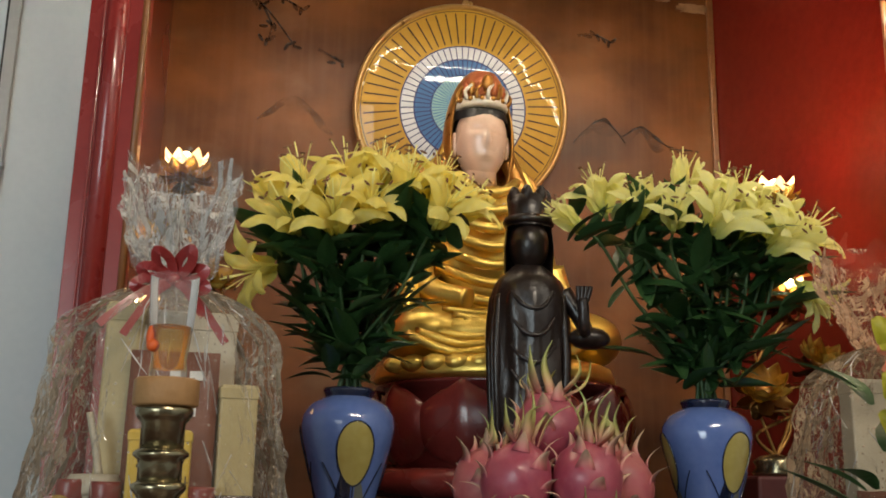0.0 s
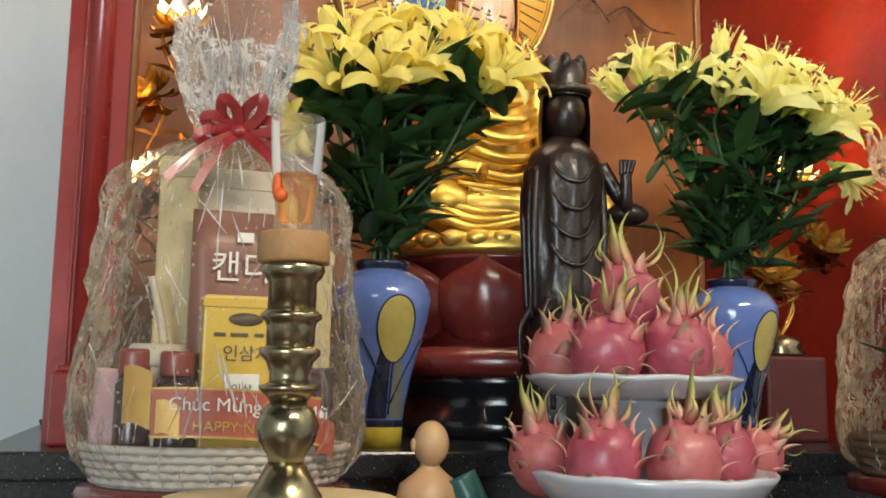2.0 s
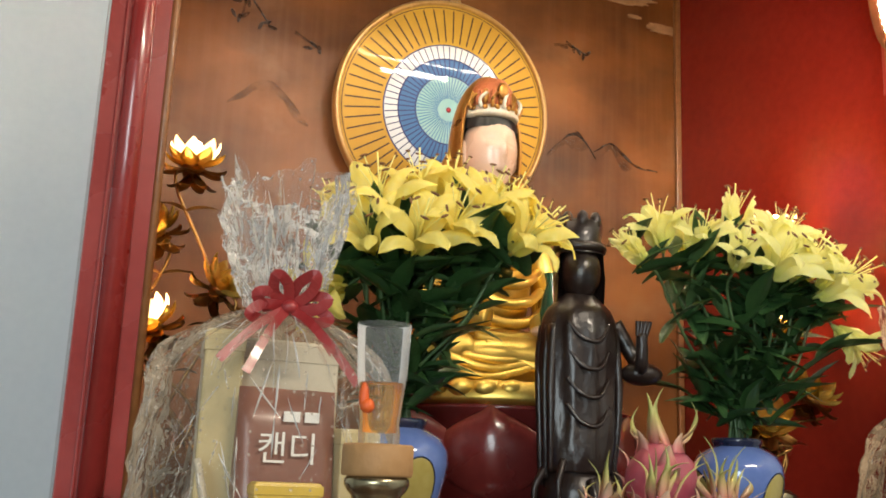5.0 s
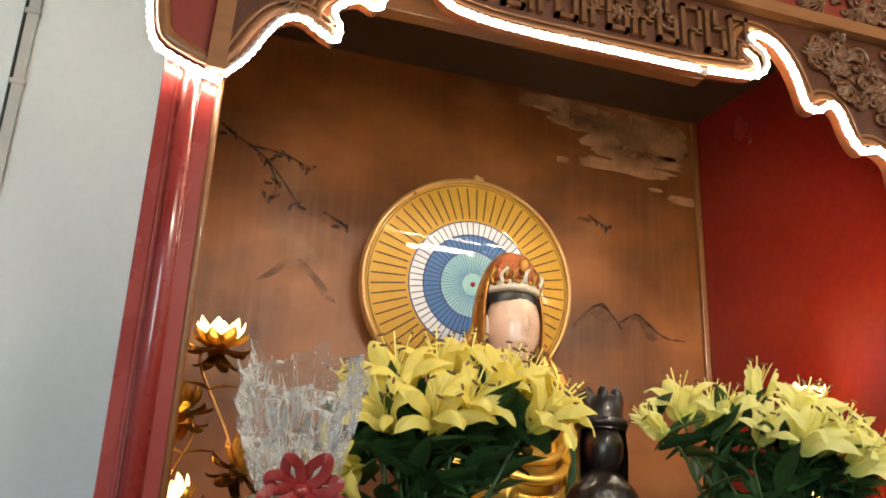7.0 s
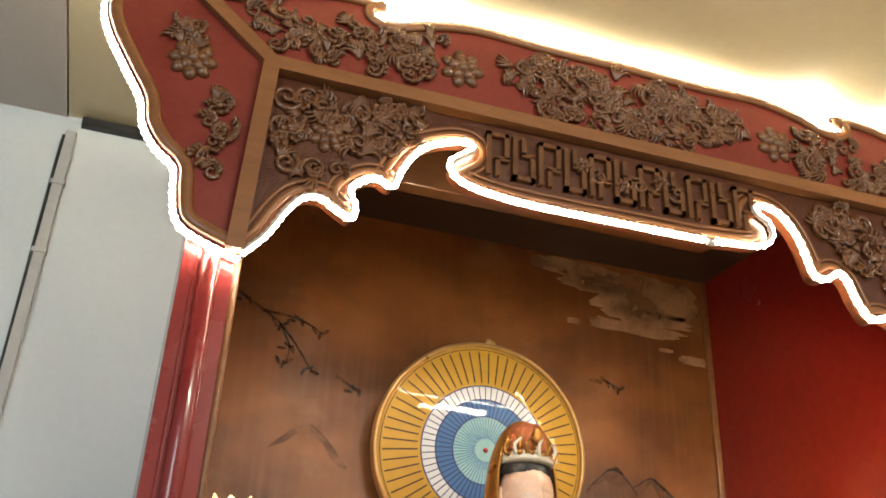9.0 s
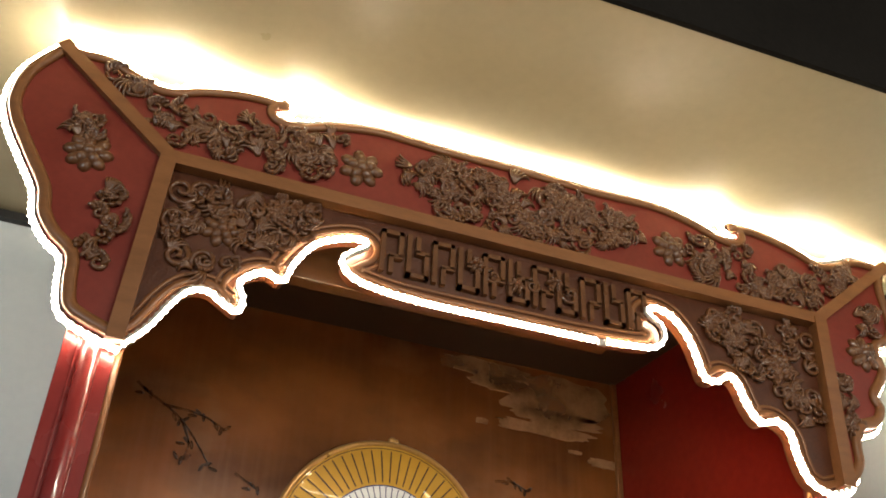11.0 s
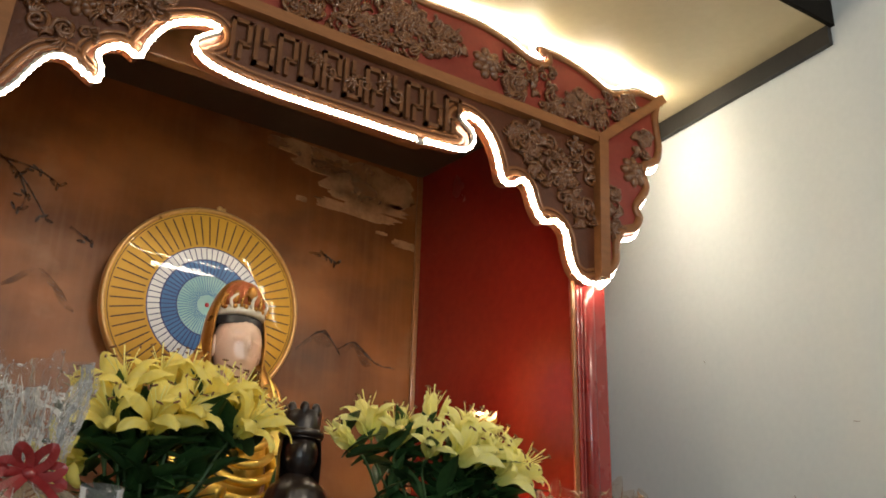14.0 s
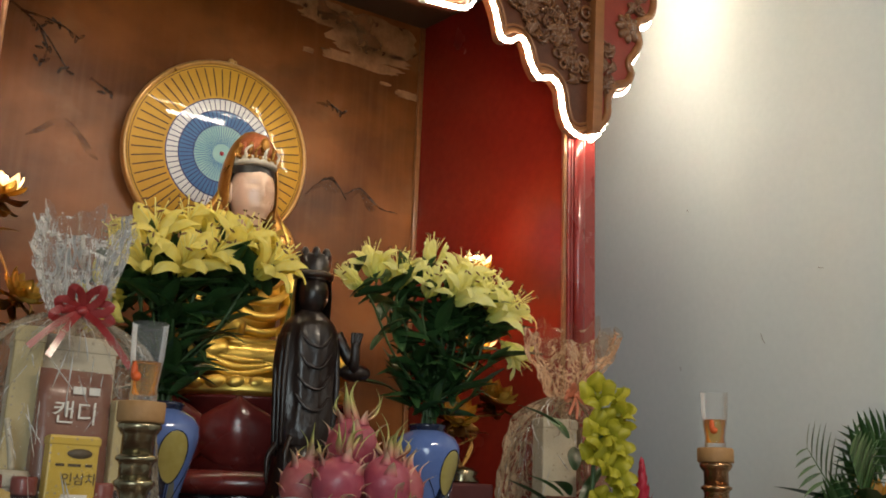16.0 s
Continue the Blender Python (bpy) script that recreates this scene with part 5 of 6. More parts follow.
# ---- candlesticks ----
M_BRASS = surface("aged_brass", (0.22, 0.185, 0.110), (0.40, 0.345, 0.220), 0.21, 0.95, scale=18, fine=140, bump=0.08)
M_COPPER = surface("copper_brass", (0.34, 0.17, 0.08), (0.52, 0.30, 0.15), 0.24, 0.95, scale=18, fine=140, bump=0.08)
M_CORK = surface("tan_wood_block", (0.28, 0.14, 0.05), (0.42, 0.23, 0.09), 0.6, scale=30, bump=0.3)
M_GLASSCUP = clear("clear_pressed_glass", (0.98, 0.98, 0.97), 0.03, 0.955, base=0.7)
M_OIL = clear("amber_lamp_oil", (0.99, 0.78, 0.36), 0.05, 0.965, base=0.35)
M_OIL.node_tree.nodes["Principled BSDF"].inputs["Base Color"].default_value = (0.90, 0.52, 0.10, 1)
M_ORANGE = surface("orange_petal", (0.55, 0.06, 0.01), (0.75, 0.14, 0.02), 0.5)


def candlestick(label, at, metal):
    c = thing("candlestick", label, "candlestick", "candlesticks", at=at)
    part("foot", lathe([(0.034, 0), (0.034, 0.006), (0.026, 0.016), (0.018, 0.030)], 36), metal, c)
    part("bulb", lathe([(0.016, 0.028), (0.017, 0.036), (0.026, 0.048), (0.029, 0.060), (0.024, 0.072), (0.016, 0.080)], 36), metal, c)
    part("collar", lathe([(0.017, 0.079), (0.027, 0.088), (0.028, 0.091), (0.018, 0.094)], 36), metal, c)
    part("neck", lathe([(0.019, 0.093), (0.017, 0.098), (0.022, 0.110), (0.028, 0.116), (0.028, 0.120), (0.022, 0.123)], 36), metal, c)
    part("drum", lathe([(0.0225, 0.122), (0.0225, 0.138), (0.024, 0.142), (0.0285, 0.145), (0.0285, 0.148), (0.0225, 0.152)], 36), metal, c)
    part("shaft", lathe([(0.0225, 0.151), (0.0225, 0.174), (0.027, 0.178), (0.030, 0.183), (0.0295, 0.187), (0.025, 0.190)], 36), metal, c)
    part("block", lathe([(0.0325, 0.189), (0.034, 0.191), (0.034, 0.212), (0.032, 0.214)], 10), M_CORK, c, "tan wooden ring under the cup")
    cup = lathe([(0.019, 0.214), (0.0195, 0.222), (0.018, 0.230), (0.0235, 0.270), (0.0255, 0.309), (0.0245, 0.310)], 24, False)
    for v in cup.verts:
        a = math.atan2(v.co.y, v.co.x)
        v.co.x *= 1 + 0.02 * math.cos(12 * a)
        v.co.y *= 1 + 0.02 * math.cos(12 * a)
    cup_ob = part("glass_cup", cup, M_GLASSCUP, c, "clear fluted glass cup with amber oil")
    oil = lathe([(0.016, 0.223), (0.016, 0.233), (0.0205, 0.262), (0.0, 0.262)], 20)
    part("oil", oil, M_OIL, cup_ob)
    part("wick", merge(ball(0.007, 0.007, 0.006, (-0.016, -0.012, 0.243), 8, 6), ball(0.005, 0.005, 0.012, (-0.019, -0.010, 0.25), 8, 6)), M_ORANGE, c, "orange ornament beside the cup")
    return c


M_CREAM = surface("cream_round_board", (0.50, 0.39, 0.22), (0.64, 0.52, 0.32), 0.45, scale=6, fine=60, bump=0.1)
stand = thing("round_stand", "cream painted round wooden stand under a candlestick", "stand", at=(-0.126, 1.265, 1.185))
part("foot", lathe([(0.080, 0), (0.078, 0.012), (0.040, 0.03), (0.034, 0.12), (0.06, 0.187)], 36), M_CREAM, stand)
part("top", lathe([(0.095, 0.185), (0.104, 0.190), (0.105, 0.208), (0.101, 0.214), (0.0, 0.215)], 48), M_CREAM, stand)
candlestick("aged brass candlestick holding a glass oil cup", (-0.130, 1.215, 1.400), M_BRASS).matrix_basis = pose(-0.130, 1.215, 1.400) @ Matrix.Diagonal((0.905, 0.905, 1.045, 1))
riser = thing("brass_riser", "copper coloured turned riser under a candlestick", "stand", at=(1.001, 1.30, 1.185))
part("column", lathe([(0.055, 0), (0.055, 0.01), (0.03, 0.03), (0.026, 0.19), (0.034, 0.205), (0.036, 0.212), (0.0, 0.213)], 36), M_COPPER, riser)
candlestick("copper brass candlestick holding a glass oil cup", (1.001, 1.30, 1.398), M_COPPER).matrix_basis = pose(1.001, 1.30, 1.398) @ Matrix.Diagonal((1.03, 1.03, 1.11, 1))


# ---- gift baskets in cellophane ----
M_CELLO = clear("clear_cellophane", (0.97, 0.96, 0.94), 0.07, 0.965, wrinkle=0.8, dots=True, base=0.35)
M_CELLO2 = clear("clear_cellophane_orange_lit", (0.96, 0.93, 0.88), 0.07, 0.98, wrinkle=0.9, dots=True, base=0.22)
M_CELLO_TOP = clear("clear_cellophane_bunched", (0.97, 0.95, 0.92), 0.08, 0.915, wrinkle=0.8, dots=True, base=0.50)
# warm light reflected by the clear films is put into their base colours
for film_paint, tone in ((M_CELLO, (0.50, 0.43, 0.35, 1)), (M_CELLO2, (0.50, 0.36, 0.24, 1))):
    film_paint.node_tree.nodes["Principled BSDF"].inputs["Base Color"].default_value = tone
M_CELLO_TOP2 = clear("orange_lit_cellophane_bunched", (0.97, 0.91, 0.84), 0.08, 0.945, wrinkle=0.8, dots=True, base=0.4)
M_CELLO_TOP2.node_tree.nodes["Principled BSDF"].inputs["Base Color"].default_value = (0.52, 0.34, 0.22, 1)
# folds of film made paler and more opaque to imitate glints
M_GLINT_FOLD = clear("glint_fold_cellophane", (0.97, 0.96, 0.94), 0.10, 0.86, base=0.6)
M_RIBBON = surface("red_satin_ribbon", (0.20, 0.012, 0.014), (0.34, 0.035, 0.035), 0.30, scale=30, bump=0.1, coat=0.4)
M_RIBBON_OR = surface("orange_ribbon", (0.45, 0.12, 0.06), (0.60, 0.22, 0.12), 0.35, scale=30, bump=0.1)
M_WICKER = surface("white_wicker", (0.42, 0.38, 0.32), (0.62, 0.58, 0.52), 0.6, scale=40, bump=0.4)
M_BOX_CREAM = surface("cream_card_box", (0.40, 0.32, 0.15), (0.52, 0.42, 0.22), 0.5, scale=8)
M_BOX_PALE = surface("pale_card_box", (0.42, 0.37, 0.28), (0.54, 0.48, 0.37), 0.5, scale=8)
M_BAG_BROWN = surface("red_brown_bag", (0.14, 0.045, 0.030), (0.22, 0.08, 0.05), 0.35, scale=14, coat=0.2)
M_BAG_YELLOW = surface("yellow_bag", (0.52, 0.34, 0.03), (0.66, 0.46, 0.07), 0.35, scale=14, coat=0.2)
M_GRAPE = surface("dark_purple_jelly", (0.012, 0.006, 0.010), (0.05, 0.014, 0.025), 0.2, scale=40, coat=0.5)
M_PINK = surface("pink_wrapping", (0.48, 0.26, 0.28), (0.62, 0.42, 0.42), 0.5, scale=20)
M_WHITE = surface("white_print", (0.70, 0.68, 0.64), (0.78, 0.76, 0.72), 0.5)
M_PRINT_DARK = surface("dark_print", (0.05, 0.03, 0.01), (0.08, 0.05, 0.02), 0.5)
M_BANNER = surface("red_banner_card", (0.34, 0.05, 0.025), (0.46, 0.10, 0.05), 0.45, scale=20)
M_BANNER_GOLD = surface("gold_print", (0.46, 0.26, 0.05), (0.60, 0.38, 0.10), 0.4, 0.3)


def letters(name, words, size, material, parent, m):
    """Printed letters, a thin raised mesh."""
    cu = bpy.data.curves.new("letters", "FONT")
    cu.body, cu.size, cu.extrude, cu.align_x, cu.align_y = words, size, 0.0004, "CENTER", "CENTER"
    tmp = bpy.data.objects.new("letters", cu)
    scene.collection.objects.link(tmp)
    bpy.context.view_layer.update()
    me = bpy.data.meshes.new_from_object(tmp.evaluated_get(bpy.context.evaluated_depsgraph_get()))
    bpy.data.objects.remove(tmp)
    me.materials.clear()
    me.materials.append(material)
    ob = new(name, me)
    ob.parent = parent
    ob.matrix_basis = m
    return ob


def film(profile, squash, seed, n=60, crumple=0.010, lean=(0, 0)):
    """A crumpled wrap: pleated near the tie, loose above and below."""
    bm = bmesh.new()
    pts = curve_through([(r, z, 0) for r, z in profile], 5)
    zt = min(pts, key=lambda p: p.x).y
    rings = []
    for p in pts:
        ring = []
        for k in range(n):
            a = 2 * math.pi * k / n
            near = math.exp(-abs(p.y - zt) / 0.10)
            f = 1 + 0.16 * near * math.sin(13 * a + seed) + 0.10 * near * math.sin(7 * a + 2 * seed)
            d = crumple * (0.8 - 1.6 * abs(noise.noise(Vector((3 * math.cos(a), 3 * math.sin(a), p.y * 16 + seed)))) + 0.5 * noise.noise(Vector((9 * math.cos(a), 9 * math.sin(a), p.y * 40 + seed))))
            r = max(0.004, p.x * f + d)
            up = max(0, p.y - zt)
            ring.append(bm.verts.new((r * math.cos(a) + lean[0] * up, r * math.sin(a) * squash + lean[1] * up, p.y + (0.035 * noise.noise(Vector((3 * math.cos(a), 3 * math.sin(a), seed))) if p is pts[-1] else 0))))
        rings.append(ring)
    for a, b in zip(rings, rings[1:]):
        for k in range(n):
            bm.faces.new((a[k], a[(k + 1) % n], b[(k + 1) % n], b[k]))
    bmesh.ops.triangulate(bm, faces=bm.faces)
    return bm


def creases(profile, squash, seed, count):
    """Sharp folds in a wrap, mostly down from the tie: pale slivers for their glints."""
    rng = random.Random(seed)
    pts = curve_through([(r, z, 0) for r, z in profile], 5)
    tops = [p.y for p in pts]

    def on(a, z):
        k = min(range(len(pts)), key=lambda j: abs(tops[j] - z))
        r = pts[k].x + 0.004
        return Vector((r * math.cos(a), r * math.sin(a) * squash, z))

    bm = bmesh.new()
    for n in range(count):
        a, z = rng.uniform(-math.pi, 0) if rng.random() < 0.8 else rng.uniform(0, math.pi), rng.uniform(min(tops), max(tops))
        slant, length, w = rng.gauss(0, 0.45), rng.uniform(0.015, 0.075), rng.uniform(0.0004, 0.0014)
        rows = []
        for k in range(6):
            f = k / 5
            zz = min(max(z - length * f, min(tops)), max(tops))
            c = on(a + slant * length * f * 6, zz)
            t = Vector((-math.sin(a), math.cos(a), 0.3)) * w * math.sin(math.pi * (0.08 + 0.84 * f))
            lift = Vector((math.cos(a), math.sin(a), 0)) * 0.0015
            rows.append([bm.verts.new(c - t), bm.verts.new(c + lift), bm.verts.new(c + t)])
        for p, q in zip(rows, rows[1:]):
            for j in range(2):
                bm.faces.new((p[j], p[j + 1], q[j + 1], q[j]))
    return bm


def ribbon(points, w, up=(0, 0, 1), t=0.0012):
    """A flat band along points."""
    pts = curve_through(points, 5)
    bm = bmesh.new()
    rows = []
    for k, p in enumerate(pts):
        d = (pts[min(k + 1, len(pts) - 1)] - pts[max(k - 1, 0)]).normalized()
        s = d.cross(Vector(up))
        s = s.normalized() if s.length > 1e-4 else Vector((1, 0, 0))
        nrm = s.cross(d) * t
        rows.append([bm.verts.new(p + s * w / 2 * q + nrm * h) for q, h in ((-1, 0), (1, 0), (1, 1), (-1, 1))])
    for a, b in zip(rows, rows[1:]):
        for j in range(4):
            bm.faces.new((a[j], a[(j + 1) % 4], b[(j + 1) % 4], b[j]))
    return bm


def bow(name, label, at, size, material, seed):
    rng = random.Random(seed)
    b = thing(name, label, "bow", at=at)
    for k in range(6):
        a = math.pi * (-0.08 + 1.16 * k / 5)
        out = Vector((math.cos(a), -0.55, math.sin(a) * 0.7 - 0.1)).normalized()
        L = size * rng.uniform(0.8, 1.15)
        side = Vector((-out.z, 0.2, out.x)).normalized() * size * 0.15
        part("loop", ribbon([(0, 0, 0), out * L * 0.6 + side, out * L, out * L * 0.6 - side, (0, -0.004, 0)], size * 0.21, (0.2, 1, 0.3)), material, b)
    part("knot", ball(size * 0.17, size * 0.16, size * 0.14, (0, -0.012, 0), 14, 10), material, b)
    for sx, dx, dz in ((-1, -1.35, -1.15), (-1, -0.85, -1.35), (1, 1.25, -1.45), (1, 0.75, -0.9)):
        part("tail", ribbon([(0, -0.01, 0), (dx * size * 0.5, -0.035, dz * size * 0.4), (dx * size, -0.050, dz * size)], size * 0.17, (0.1, 1, 0.1)), material, b)
    return b


M_WICKER_BROWN = surface("brown_wicker", (0.10, 0.055, 0.03), (0.20, 0.12, 0.07), 0.6, scale=40, bump=0.4)
M_LID = surface("dark_red_lid", (0.16, 0.02, 0.02), (0.26, 0.05, 0.04), 0.35, coat=0.2)


def wicker_tray(name, label, at, rx, ry, h, cane=M_WICKER):
    w = thing(name, label, "basket", at=at)
    for k in range(5):
        z = 0.006 + h * k / 4.6
        g = 1 + 0.10 * k / 4
        n = 90
        pts = [(rx * g * math.cos(2 * math.pi * j / n) * (1 + 0.018 * math.cos(math.pi * (j + k))), ry * g * math.sin(2 * math.pi * j / n) * (1 + 0.018 * math.cos(math.pi * (j + k))), z) for j in range(n + 1)]
        part("cane", tube(pts, h / 8.2, 6), cane, w)
    bm = lathe([(1, 0), (1, 0.008), (0, 0.008)], 40)
    bmesh.ops.scale(bm, vec=(rx, ry, 1), verts=bm.verts)
    part("bottom", bm, cane, w)
    return w


def pouch(name, label, x, y, z0, z1, w, d, mat, tilt=0, turn=0):
    """A filled bag, pinched flat at the top."""
    p = thing(name, label, "package", at=(x, y, z0))
    p.matrix_basis = pose(x, y, z0, tilt, 0, turn)
    h = z1 - z0
    bm = box(-w / 2, w / 2, -d / 2, d / 2, 0, h)
    bmesh.ops.subdivide_edges(bm, edges=bm.edges[:], cuts=6, use_grid_fill=True)
    for v in bm.verts:
        f = v.co.z / h
        bulge = math.sin(math.pi * min(max(f, 0), 1) ** 0.8) * 0.75 + 0.25 * (1 - f)
        v.co.y *= max(bulge, 0.06) * (1 - 0.4 * (2 * v.co.x / w) ** 2)
        v.co += Vector((0, 0.003 * noise.noise(v.co * 40), 0.002 * noise.noise(v.co * 50)))
    part("bag", smooth(bm), mat, p)
    return p


def red_stand(at, r, h):
    s = thing("offering_stand", "red lacquered round stand under a gift basket", "stand", "offering stands", at=at)
    part("foot", lathe([(r * 0.7, 0), (r * 0.68, 0.012), (r * 0.42, 0.03), (r * 0.40, h * 0.7), (r * 0.7, h * 0.88)], 40), M_PED, s)
    part("top", lathe([(r * 0.8, h * 0.87), (r, h * 0.90), (r * 1.01, h * 0.97), (r * 0.98, h), (0, h)], 48), M_PED, s)


GB = Vector((-0.165, 1.505, 1.390))
red_stand((GB.x, GB.y, 1.185), 0.145, 0.204)
wicker_tray("wicker_basket", "white woven wicker basket of gifts wrapped in cellophane", tuple(GB), 0.126, 0.100, 0.038)
WRAP_LOW = [(0.118, 0.0), (0.146, 0.03), (0.154, 0.09), (0.142, 0.175), (0.128, 0.26), (0.114, 0.322), (0.064, 0.362), (0.018, 0.382)]
WRAP_TOP = [(0.018, 0.382), (0.030, 0.412), (0.048, 0.46), (0.060, 0.525)]
gift = thing("cellophane_wrap", "clear dotted cellophane wrap gathered over a gift basket", "wrapping", "cellophane wraps", at=tuple(GB))
part("film", film(WRAP_LOW, 0.82, 1.3), M_CELLO, gift).visible_shadow = False
tagged(part("crease", creases(WRAP_LOW, 0.82, 5, 150), M_GLINT_FOLD, gift), kind="stuff")
part("gathered_top", film(WRAP_TOP, 0.82, 1.3, 110, crumple=0.026), M_CELLO_TOP, gift).visible_shadow = False
tagged(part("crease", creases(WRAP_TOP, 0.80, 15, 60), M_GLINT_FOLD, gift), kind="stuff")
bow("ribbon_bow", "shiny red ribbon bow on clear cellophane", (GB.x + 0.004, GB.y - 0.028, GB.z + 0.380), 0.056, M_RIBBON, 4)


def card_box(name, label, x0, x1, y0, y1, z0, z1, mat, turn=0):
    ob = thing(name, label, "box", at=((x0 + x1) / 2, (y0 + y1) / 2, z0), turn=turn)
    part("carton", box(-(x1 - x0) / 2, (x1 - x0) / 2, -(y1 - y0) / 2, (y1 - y0) / 2, 0, z1 - z0, 0.003), mat, ob)
    part("flap", box(-(x1 - x0) / 2 - 0.001, (x1 - x0) / 2 + 0.001, -(y1 - y0) / 2 - 0.0015, (y1 - y0) / 2 + 0.0015, (z1 - z0) * 0.93, (z1 - z0) * 0.985, 0.001), mat, ob)
    return ob


bottom = GB.z + 0.012
card_box("gift_box", "pale card gift box inside a wrapped basket", -0.235, -0.085, 1.53, 1.575, bottom, 1.742, M_BOX_PALE, 4)
card_box("gift_box", "cream yellow card gift box inside a wrapped basket", -0.240, -0.198, 1.500, 1.529, bottom, 1.746, M_BOX_CREAM, -6)
card_box("gift_box", "cream card gift box inside a wrapped basket", -0.10, -0.055, 1.47, 1.53, bottom, 1.645, M_BOX_CREAM, 10)
bag = pouch("candy_bag", "red-brown candy bag with white lettering in a basket", -0.152, 1.485, bottom, 1.684, 0.105, 0.05, M_BAG_BROWN, 0, 2)
letters("lettering", "캔디", 0.036, M_WHITE, bag, pose(0.000, -0.0165, 0.217, 90))
for bx, bw in ((0.004, 0.018), (0.026, 0.016)):
    part("print_bar", box(bx - bw / 2, bx + bw / 2, -0.0105, -0.0085, 0.247, 0.258, 0.0004), M_WHITE, bag)
bag = card_box("tea_box", "yellow tea box with dark lettering in a wrapped basket", -0.192, -0.122, 1.425, 1.452, bottom, 1.587, M_BAG_YELLOW, 3)
letters("lettering", "인삼차", 0.018, M_PRINT_DARK, bag, pose(0.010, -0.0145, 0.124, 90))
part("oval_print", merge(None, lathe([(1.0, 0.0), (0.98, 0.6), (0.0, 1.0)], 28), Matrix.Translation((0.008, -0.0133, 0.160)) @ Matrix.Rotation(math.pi / 2, 4, "X") @ Matrix.Diagonal((0.018, 0.007, 0.0012, 1))), M_PRINT_DARK, bag, "dark oval print")
for px, pw in ((-0.018, 0.012), (0.002, 0.018), (0.022, 0.010)):
    part("print_bar", box(px - pw / 2, px + pw / 2, -0.0146, -0.0136, 0.142, 0.146, 0.0003), M_PRINT_DARK, bag)
part("label", box(-0.012, 0.024, -0.0152, -0.0136, 0.066, 0.104, 0.0005), M_WHITE, bag, "white printed label")
letters("lettering", "인삼", 0.012, M_PRINT_DARK, bag, pose(0.006, -0.0154, 0.088, 90))
tub = thing("sauce_tub", "pale plastic tub with a pale spoon in a wrapped basket", "tub", at=(-0.232, 1.482, bottom))
part("tub", lathe([(0.026, 0), (0.028, 0.004), (0.031, 0.112), (0.029, 0.114)], 28), M_BOX_PALE, tub)
part("lid", lathe([(0.032, 0.110), (0.033, 0.114), (0.033, 0.128), (0.029, 0.134), (0.0, 0.135)], 28), M_BOX_PALE, tub, "pale plastic lid")
part("spoon", tube(curve_through([(0.004, -0.010, 0.134), (-0.002, -0.012, 0.165), (-0.012, -0.014, 0.205)], 4), 0.005, 8, 0.8), M_BOX_PALE, tub, "pale plastic spoon")
pouch("pink_pouch", "pink wrapped gift inside a basket", -0.275, 1.505, bottom, 1.510, 0.045, 0.04, M_PINK, 0, -30)

def jar(label, x, y, h, r):
    j = thing("jelly_jar", label, "jar", "jars in the gift basket", at=(x, y, bottom))
    part("body", lathe([(r * 0.92, 0), (r, 0.006), (r, h * 0.72), (r * 0.8, h * 0.80)], 24), M_GRAPE, j)
    part("lid", lathe([(r * 0.86, h * 0.80), (r * 0.88, h * 0.81), (r * 0.88, h * 0.97), (r * 0.82, h)], 24), M_LID, j)


jar("dark jelly jar with a red lid in a wrapped basket", -0.255, 1.462, 0.128, 0.020)
jar("dark jelly jar with a red lid in a wrapped basket", -0.214, 1.444, 0.126, 0.020)
jar("dark jelly jar with a red lid in a wrapped basket", -0.108, 1.440, 0.122, 0.018)
card_box("silver_box", "dark printed carton inside a wrapped basket", -0.10, -0.050, 1.455, 1.485, bottom, 1.515, M_GRAPE, 12)

banner = thing("greeting_banner", "red new year greeting banner on a gift basket", "sign", at=(GB.x, GB.y, GB.z))


def bent(x, z, off=0.0):
    """A place on the banner's bend round the basket."""
    a = x / 0.150
    return Vector(((0.152 + off) * math.sin(a), -(0.126 + off) * math.cos(a), z))


def bent_strip(x0, x1, z0, z1, off, n=24, wave=0.004):
    bm = bmesh.new()
    rows = []
    for k in range(n + 1):
        x = x0 + (x1 - x0) * k / n
        dz = wave * math.sin(3.2 * (x - x0) / (x1 - x0) + 0.6) - 0.06 * (x + 0.05) * 0.3
        rows.append([bm.verts.new(bent(x, z + dz, off + o)) for z, o in ((z0, 0), (z1, 0), (z1, -0.0015), (z0, -0.0015))])
    for a, b in zip(rows, rows[1:]):
        for j in range(4):
            bm.faces.new((a[j], b[j], b[(j + 1) % 4], a[(j + 1) % 4]))
    bmesh.ops.recalc_face_normals(bm, faces=bm.faces)
    return bm


def bent_letters(words, size, x, z, mat):
    ob = letters("lettering", words, size, mat, banner, Matrix.Identity(4))
    for v in ob.data.vertices:
        px, pz = x + v.co.x, z + v.co.y
        dz = 0.004 * math.sin(3.2 * (px + 0.075) / 0.175 + 0.6) - 0.06 * (px + 0.05) * 0.3
        v.co = bent(px, pz + dz, 0.0016 + v.co.z)


part("card", bent_strip(-0.075, 0.10, 0.050, 0.098, 0.0), M_BANNER, banner)
for z in (0.050, 0.0965):
    part("edge", bent_strip(-0.075, 0.10, z, z + 0.0022, 0.001), M_BANNER_GOLD, banner)
part("end_fold", bent_strip(-0.112, -0.078, 0.062, 0.118, -0.004, 8), M_BANNER_GOLD, banner, "gold printed folded end")
part("emblem", bent_strip(-0.070, -0.046, 0.054, 0.086, 0.0012, 6), M_BANNER_GOLD, banner, "gold printed emblem")
part("tail", bent_strip(0.10, 0.128, 0.036, 0.072, -0.003, 6), M_BANNER, banner)
bent_letters("Chúc Mừng Năm Mới", 0.0185, 0.026, 0.082, M_WHITE)
